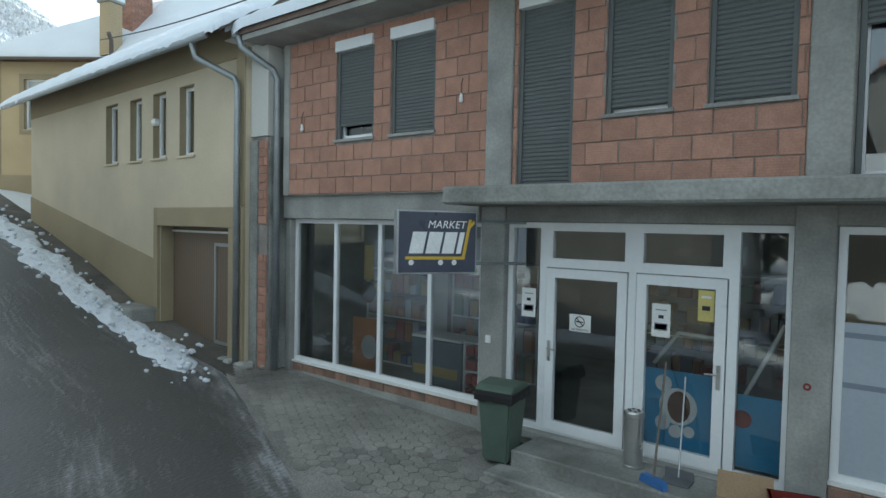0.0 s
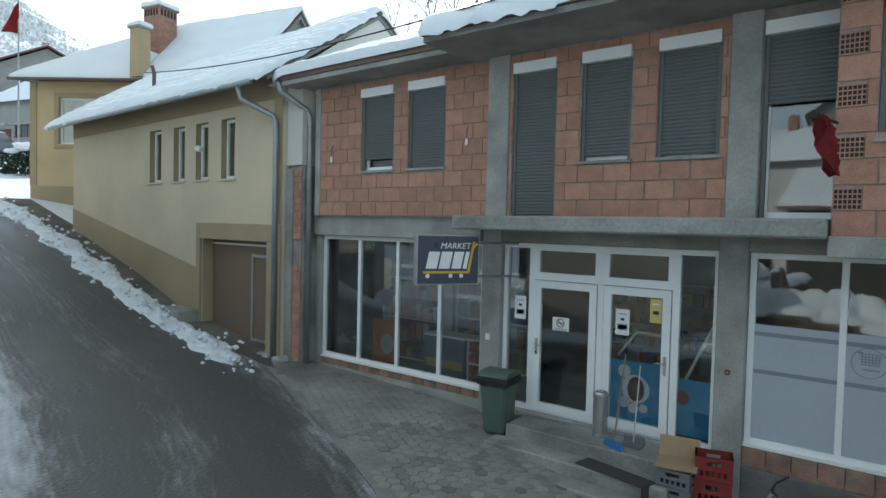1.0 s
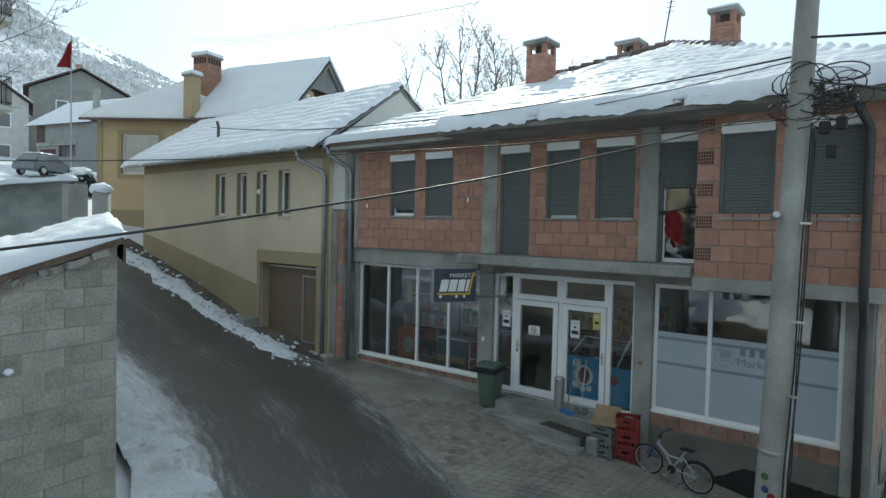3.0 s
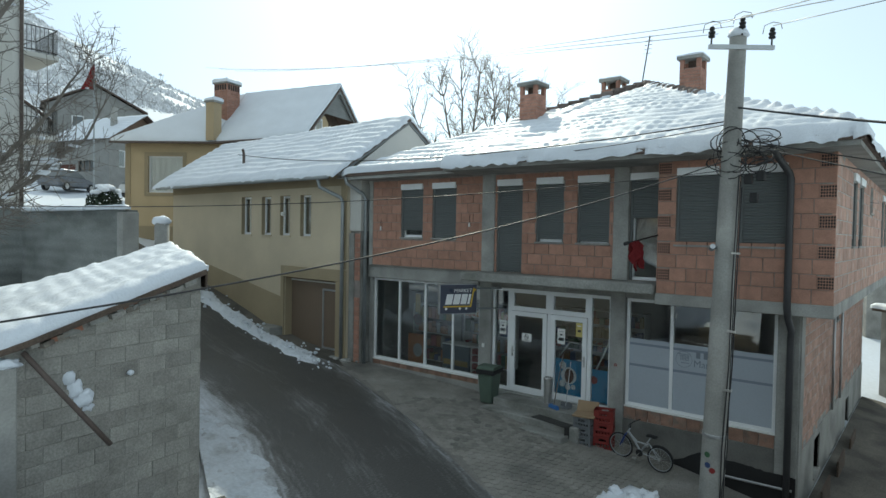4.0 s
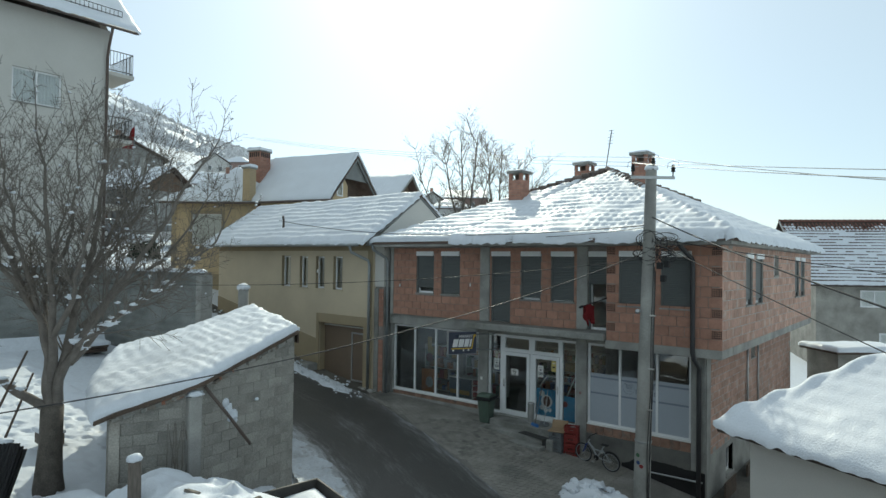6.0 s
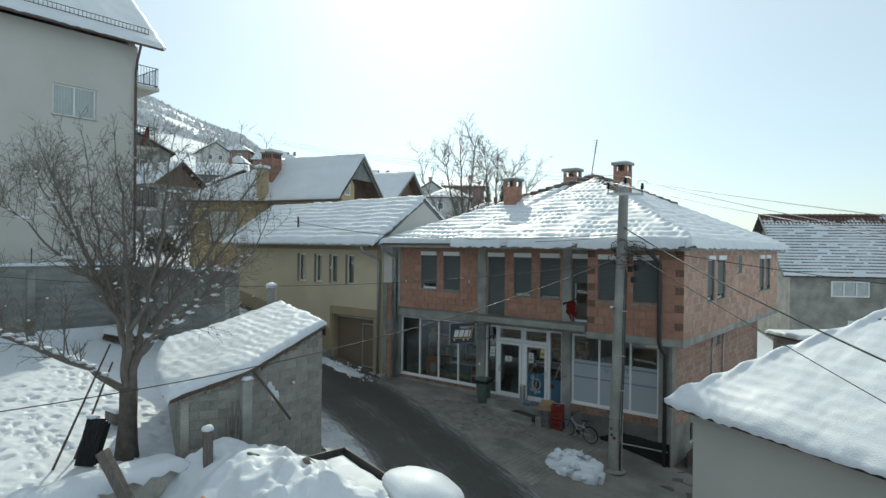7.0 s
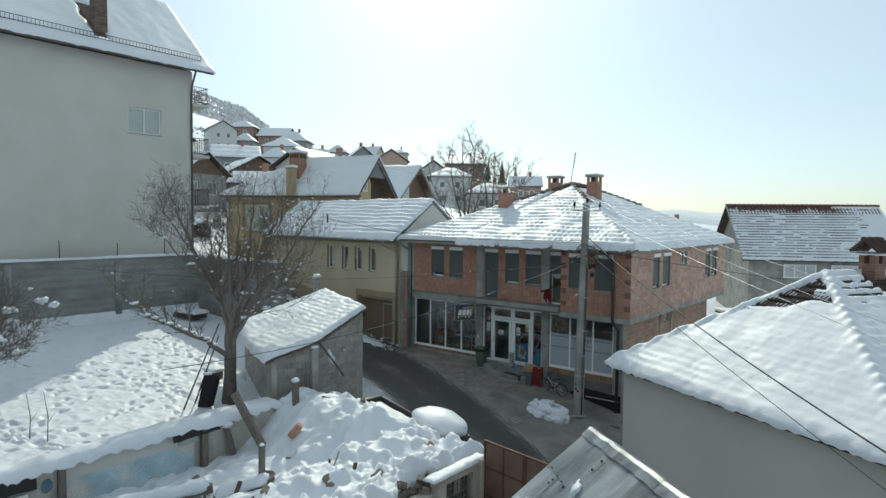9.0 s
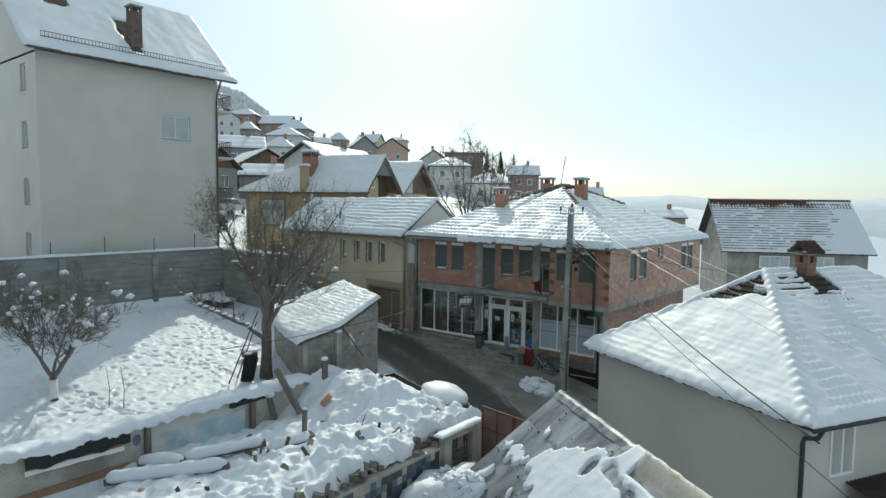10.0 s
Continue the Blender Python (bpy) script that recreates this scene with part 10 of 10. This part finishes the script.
# goods seen through the shop windows
def goods(name, x, y, w, d, h, shelves, seed, colours):
    rng = random.Random(seed)
    r = thing(name, "shop shelf filled with coloured packets", "shelf", (x, y, 0.33))
    for z in (0.0, h / 2 - 0.01, h - 0.02):
        part("board", boxes((0, w, 0, d, z, z + 0.02)), WHITE_PAINT, r)
    for a in (0.0, w - 0.02):
        part("upright", boxes((a, a + 0.02, 0, d, 0, h)), WHITE_PAINT, r)
    for s in range(shelves):
        u = 0.03
        z = 0.02 + (h - 0.02) * s / shelves
        while u < w - 0.12:
            pw, ph = rng.uniform(0.08, 0.2), rng.uniform(0.14, h / shelves - 0.06)
            part("packet", boxes((u, u + pw, 0.02, d * 0.6, z + 0.001, z + ph), bevel=0.006), rng.choice(colours), r)
            u += pw + 0.015


# packet colours are kept dark; the dimness of the shop is put into them
PACK = [paint("packet_" + n, c, 0.4) for n, c in (("red", (0.24, 0.03, 0.03)), ("yellow", (0.3, 0.2, 0.05)), ("blue", (0.04, 0.07, 0.18)), ("green", (0.05, 0.12, 0.06)), ("white", (0.3, 0.3, 0.29)), ("orange", (0.3, 0.11, 0.03)))]
goods("goods_shelf", -6.3, 1.5, 1.6, 0.4, 1.7, 4, 1, PACK)
goods("goods_shelf", -4.6, 1.9, 1.7, 0.4, 1.9, 4, 2, PACK)
goods("goods_shelf", -1.9, 2.6, 2.6, 0.4, 1.9, 5, 3, PACK)
goods("goods_shelf", -3.3, 0.5, 0.55, 0.35, 0.85, 4, 4, PACK[:1])
board = thing("display_board", "orange advertising board with a pale round print", "poster", (-5.55, 0.45, 0.45), 8)
part("panel", boxes((0, 0.62, 0, 0.02, 0, 0.85)), PACK[5], board)
bm = bmesh.new()
vs = [bm.verts.new((0.34 + 0.16 * math.cos(a), -0.002, 0.38 + 0.2 * math.sin(a))) for a in (2 * math.pi * k / 20 for k in range(20))]
bm.faces.new(vs)
part("print", bm, PACK[4], board)
hang = thing("hanging_poster", "round red poster hanging in the window", "poster", (-5.1, 0.35, 1.75))
bm = bmesh.new()
vs = [bm.verts.new((0.17 * math.cos(a), 0, 0.17 * math.sin(a))) for a in (2 * math.pi * k / 24 for k in range(24))]
bm.faces.new(vs)
bmesh.ops.solidify(bm, geom=bm.faces[:], thickness=0.004)
part("disc", bm, PACK[0], hang)
part("streamer", boxes((-0.1, 0.1, 0.0, 0.004, 0.2, 0.75)), PACK[1], hang)
freezer = thing("chest_freezer", "blue chest freezer inside the shop", "freezer", (-4.3, 0.5, 0.33))
part("body", boxes((0, 0.95, 0, 0.5, 0, 0.8), bevel=0.02), paint("freezer_teal", (0.06, 0.09, 0.11), 0.4), freezer)
part("lid", boxes((0, 0.95, 0, 0.5, 0.8, 0.84), bevel=0.01), WHITE_PAINT, freezer)
part("band", boxes((0.05, 0.9, -0.004, 0, 0.25, 0.4)), PACK[1], freezer)

# pole fittings and cables
PZ0 = -0.9
part("cap_snow", (lambda b: (snow_lump(b, (0, 0, 8.5), (0.16, 0.16, 0.1), seed=1), b)[1])(bmesh.new()), SNOW, pole)
arm_dir = Vector((0.8, 0.6, 0)).normalized()
bm = bmesh.new()
m = Matrix.Rotation(math.atan2(arm_dir.y, arm_dir.x), 4, 'Z')
box(bm, -0.52, 0.52, -0.17, -0.11, 8.22, 8.29, m)
arm = part("crossarm", bm, ALU, pole, "steel crossarm")
for u in (-0.48, 0.0, 0.48):
    bm = bmesh.new()
    c = arm_dir * u + Vector((0.084, -0.112, 0))
    z = 8.29 if abs(u) > 0.1 else 8.45
    lathe(bm, [(0.014, 0), (0.014, 0.1), (0.05, 0.11), (0.055, 0.14), (0.035, 0.15), (0.055, 0.18), (0.055, 0.2), (0.03, 0.21), (0.045, 0.24), (0.03, 0.28)], 12, (c.x, c.y, z))
    part("insulator", bm, DARK, arm, "dark ceramic insulator")
    bm = bmesh.new()
    tube(bm, [(c.x - 0.14, c.y, z + 0.2), (c.x - 0.12, c.y, z + 0.33), (c.x, c.y, z + 0.37), (c.x + 0.12, c.y, z + 0.33), (c.x + 0.14, c.y, z + 0.24)], 0.006, 5)
    part("wire_tie", bm, CABLE, arm)
rng = random.Random(6)
bm = bmesh.new()
for k in range(20):
    cx, cy, cz = rng.uniform(-0.12, 0.55), rng.uniform(-0.3, 0.1), 6.55 + rng.uniform(-0.22, 0.28)
    rx, rz = rng.uniform(0.12, 0.34), rng.uniform(0.1, 0.26)
    t0, tilt = rng.uniform(0, 6.28), rng.uniform(-0.5, 0.5)
    pts = []
    n = 16
    for i in range(n + 1):
        a = t0 + (1.2 + rng.random() * 0.02) * 2 * math.pi * i / n
        pts.append((cx + rx * math.cos(a), cy + 0.12 * math.sin(a * 0.7 + k) + tilt * rx * math.sin(a), cz + rz * math.sin(a)))
    tube(bm, pts, rng.choice((0.006, 0.008, 0.01)), 5, cap=False)
part("cable_tangle", bm, CABLE, pole, "tangle of black cable loops", smooth=True, kind="stuff")
for k, (x, z) in enumerate(((0.32, 6.05), (0.5, 6.1), (0.42, 5.75))):
    part("junction_box", boxes((x - 0.06, x + 0.06, -0.2, -0.08, z, z + 0.16), bevel=0.012), DARK, pole)
for k in range(3):
    bm = bmesh.new()
    x = 0.17 + 0.026 * k
    tube(bm, [(x, -0.12, 6.2 - 0.1 * k), (x + 0.015 * math.sin(k), -0.15, 4.5), (x + 0.02, -0.13, 3.0), (x + 0.06 * (k % 2), -0.18, 1.6), (x, -0.12, 0.9), (x, -0.1, 0.1)], (0.012, 0.009, 0.012)[k], 6)
    part("riser_cable", bm, CABLE, pole, "black cable running down the pole", smooth=True)
for z in (2.6, 3.6, 4.9):
    part("cable_clip", boxes((0.13, 0.26, -0.17, -0.1, z, z + 0.03)), STEEL, pole)
bm = bmesh.new()
tube(bm, [(-0.13, -0.12, 5.0), (-0.16, -0.24, 4.98), (-0.12, -0.32, 5.02)], [0.03, 0.05, 0.045], 10)
part("photocell", bm, ALU, pole)
bm = bmesh.new()
lathe(bm, [(0.2, 1.75), (0.205, 1.76), (0.205, 1.8), (0.2, 1.81)], 20)
part("strap", bm, ALU, pole)
for ang, z, c in ((-100, 1.28, PACK[2]), (-78, 1.2, PACK[0]), (-104, 1.46, PACK[3])):
    a = radians(ang)
    bm = bmesh.new()
    vs = [bm.verts.new((0.0, 0.05 * math.cos(q), 0.05 * math.sin(q))) for q in (2 * math.pi * i / 14 for i in range(14))]
    bm.faces.new(vs)
    bmesh.ops.transform(bm, matrix=Matrix.Translation((0.208 * math.cos(a), 0.208 * math.sin(a), z)) @ Matrix.Rotation(a, 4, 'Z'), verts=bm.verts)
    part("sticker", bm, c, pole)


def cable(a, b, sag, r, label="thin black overhead cable from the pole", material=None, n=28, twist=0.0):
    c = thing("overhead_cable", label, "cable", group="overhead cables")
    a, b = Vector(a), Vector(b)
    pts = []
    for i in range(n + 1):
        s = i / n
        p = a.lerp(b, s)
        p.z -= 4 * sag * s * (1 - s)
        pts.append(p)
    bm = bmesh.new()
    tube(bm, pts, r, 6)
    part("wire", bm, material or CABLE, c, smooth=True)


P_ = (3.82, -2.00)

cable((*P_, 5.57), (-1.05, -16.15, 3.01), 0.49, 0.0095, "thick twisted black cable to the yard")
cable((*P_, 5.38), (-11.7, -14.36, 4.92), 0.56, 0.007)
cable((*P_, 6.42), (14.92, -13.5, 3.28), 0.31, 0.016, "thick black service cable to the low house")
cable((*P_, 5.85), (16.85, -14.0, 1.64), 0.2, 0.009)
for u, z0, az, slope, curve in ((-0.48, 7.68, -45.31, -0.1997, 0.0021), (0.0, 7.83, -42.25, -0.2376, 0.0033), (0.48, 7.68, -42.63, -0.1828, 0.0017)):
    a = Vector((3.973 + 0.8 * u, -2.175 + 0.6 * u, z0))
    run = 42.0
    cable(a, a + Vector((run * math.cos(radians(az)), run * math.sin(radians(az)), slope * run + curve * run * run)), curve * run * run / 4, 0.007, "bare aluminium power line between the poles", ALU, n=40)
for dz in (0.0, 0.1, -0.08):
    cable((3.82 + dz * 3, -2.10, 7.72 + dz), (-23.2, 4.8 + 9 * dz, 12.67 + dz), 0.29, 0.006, "bare aluminium power line between the poles", ALU)
cable((*P_, 6.2), (-13.25, -0.35, 6.95), 0.42, 0.012, "black cable along the eaves")
cable((*P_, 6.15), (-2.5, -0.9, 6.05), 0.12, 0.008)
cable((*P_, 6.0), (5.3, 6.0, 5.2), 0.25, 0.009)
cable((*P_, 5.9), (22.0, 9.0, 4.2), 0.5, 0.01)

# covers in the ground
cover = thing("manhole_cover", "round iron manhole cover in the pavement", "manhole cover", (3.6, -1.9, street(3.6) + 0.075))
bm = bmesh.new()
lathe(bm, [(0.34, -0.03), (0.34, 0.0), (0.3, 0.006), (0.0, 0.006)], 28)
part("lid", bm, CONCRETE_DARK, cover)
drain = thing("drain_grate", "dark iron drain grate at the roadside", "drain", (5.33, -3.2, street(5.33) + 0.07), -35)
for k in range(7):
    part("bar", boxes((-0.3, 0.3, -0.2 + 0.06 * k, -0.17 + 0.06 * k, -0.02, 0.012)), DARK, drain)
part("rim", wall(bmesh.new(), -0.34, 0.34, -0.25, 0.25, 0.02, [(-0.3, 0.3, -0.21, 0.21)], Matrix.Translation((0, 0, 0.015)) @ Matrix.Rotation(radians(-90), 4, 'X')), DARK, drain)
part("pit", boxes((-0.3, 0.3, -0.21, 0.21, -0.05, -0.025)), DARK, drain)
# low outbuilding behind the shop
low_shed = thing("low_outbuilding", "low outbuilding with a snow-covered flat roof", "shed", (4.9, 12.9, 0), -46)
part("wall", boxes((0.1, 1.9, 0.1, 0.25, -2.5, 1.85)), BLOCK, low_shed, "grey block wall")
part("wall", boxes((0.1, 0.25, 0.25, 3.0, -2.5, 1.85)), BLOCK, low_shed)
part("roof", boxes((-0.1, 2.1, -0.1, 3.1, 1.85, 1.95)), WOOD_DARK, low_shed)
snow_sheet("snow", low_shed, -0.14, 2.14, -0.14, 3.14, lambda x, y: 1.95, 0.18, 0.1, seed=66.0, ragged=0.06)

# ---- pieces of walls and pavements, last ----
# concrete blocks of the shed
for core, (m, length, xa, xb) in zip(shed_walls, SHED_SEGS):
    if xa == 0.84:
        continue
    blocks, row, z = [], 0, -0.7
    while z < 3.5:
        u = -0.2 if row % 2 else 0.0
        while u < length:
            a, b = max(u, 0.0), min(u + 0.41, length)
            x = min(SL, xa + (xb - xa) * (a + b) / 2 / length) if xa != END_X else 0.0
            top = 2.33 + 1.18 * x / SL
            if b - a > 0.05 and z + 0.1 < top:
                blocks.append((a + 0.004, b - 0.004, z, min(z + 0.203, top)))
            u += 0.41
        z += 0.21
        row += 1
    lay_bricks(core, blocks, m @ FRONT(0.021), 0.06, BLOCK, "block", uneven=0.006)
bm = bmesh.new()
tube(bm, [(1.55, -0.5, 2.78), (1.95, -0.66, 2.2), (2.42, -0.72, 1.55)], 0.032, 8)
part("pipe", bm, PIPE_BROWN, shed, "rusty pipe sticking out", smooth=True)
for at, r in (((2.24, -0.3, 2.08), (0.15, 0.08, 0.13)), ((2.15, -0.32, 2.22), (0.1, 0.07, 0.13)), ((2.08, -0.34, 2.37), (0.085, 0.06, 0.1)), ((2.3, -0.28, 1.96), (0.1, 0.06, 0.07)), ((BEND[0], BEND[1] + 0.05, 2.66), (0.17, 0.13, 0.07)), ((2.85, -0.25, 2.3), (0.045, 0.04, 0.04))):
    bm = bmesh.new()
    snow_lump(bm, at, r, seed=at[0], rough=0.45)
    part("snow_clump", bm, SNOW, shed)
bm = bmesh.new()
for k in range(9):
    x = 0.85 + 0.05 * k
    tube(bm, [(x, -0.45 - 0.1 * math.sin(k), 0.6), (x + 0.05 * math.sin(k), -0.5, 1.4), (x + 0.1 * math.sin(k * 2.1), -0.48, 2.2)], [0.014, 0.011, 0.004], 4)
part("dry_weed", bm, TWIG, shed, "dry weed stalks against the blocks", kind="stuff")

# concrete chimney pots / posts behind the shed
for x, y, z0, z1, w in ((-6.67, -6.39, 1.0, 4.35, 0.3),):
    g = thing("gate_post", "round concrete gate post with a cap of snow", "post", (x, y, z0))
    bm = bmesh.new()
    lathe(bm, [(w / 2 * 1.05, -1.2), (w / 2, z1 - z0)], 16)
    part("shaft", bm, CONCRETE, g, smooth=True)
    bm = bmesh.new()
    snow_lump(bm, (0, 0, z1 - z0 + 0.05), (w * 0.62, w * 0.62, 0.12), seed=9)
    part("snow_cap", bm, SNOW, g)

# hexagonal pavers before the shop
bm = bmesh.new()
R = 0.092
hexa = bmesh.new()
top = [hexa.verts.new((R * 0.95 * math.cos(a), R * 0.95 * math.sin(a), 0.014)) for a in (math.pi / 3 * k for k in range(6))]
low = [hexa.verts.new((R * math.cos(a), R * math.sin(a), 0.0)) for a in (math.pi / 3 * k for k in range(6))]
hexa.faces.new(top)
for k in range(6):
    hexa.faces.new((low[k], low[(k + 1) % 6], top[(k + 1) % 6], top[k]))
hex_me = mesh_of("paver", hexa, PAVER)
rest = bmesh.new()
spots = []
pitch_x, pitch_y = R * 1.55, R * 1.79
i = 0
x = -7.3
while x < 2.6:
    y = -0.25 + (pitch_y / 2 if i % 2 else 0)
    lim = float(np.interp(x, [p[0] for p in PAVE_S], [p[1] for p in PAVE_S])) + 0.15
    while y > lim:
        inside = -2.3 < x < 0.85 and y > -1.12
        if not inside and noise.noise(Vector((x * 0.6, y * 0.6, 12))) > -0.42:
            spots.append((x, y))
        y -= pitch_y
    x += pitch_x
    i += 1
spots.sort(key=lambda p: abs(p[0] + 1.2) + abs(p[1] + 1.8))
for k, (x, y) in enumerate(spots):
    tilt = Euler((random.uniform(-0.02, 0.02), 0.07 + random.uniform(-0.02, 0.02), random.uniform(-0.03, 0.03))).to_matrix().to_4x4()
    m = Matrix.Translation((x, y, street(x) + 0.05 + random.uniform(-0.004, 0.004))) @ tilt
    if k < 300:
        piece("paver", hex_me, pavement, m)
    else:
        vs = [rest.verts.new(m @ Vector((q * math.cos(a), q * math.sin(a), z))) for q, z in ((R * 0.95, 0.014), (R, 0.0)) for a in (math.pi / 3 * j for j in range(6))]
        rest.faces.new(vs[:6])
        for j in range(6):
            rest.faces.new((vs[6 + j], vs[6 + (j + 1) % 6], vs[(j + 1) % 6], vs[j]))
part("further_pavers", rest, PAVER, pavement, kind="stuff")
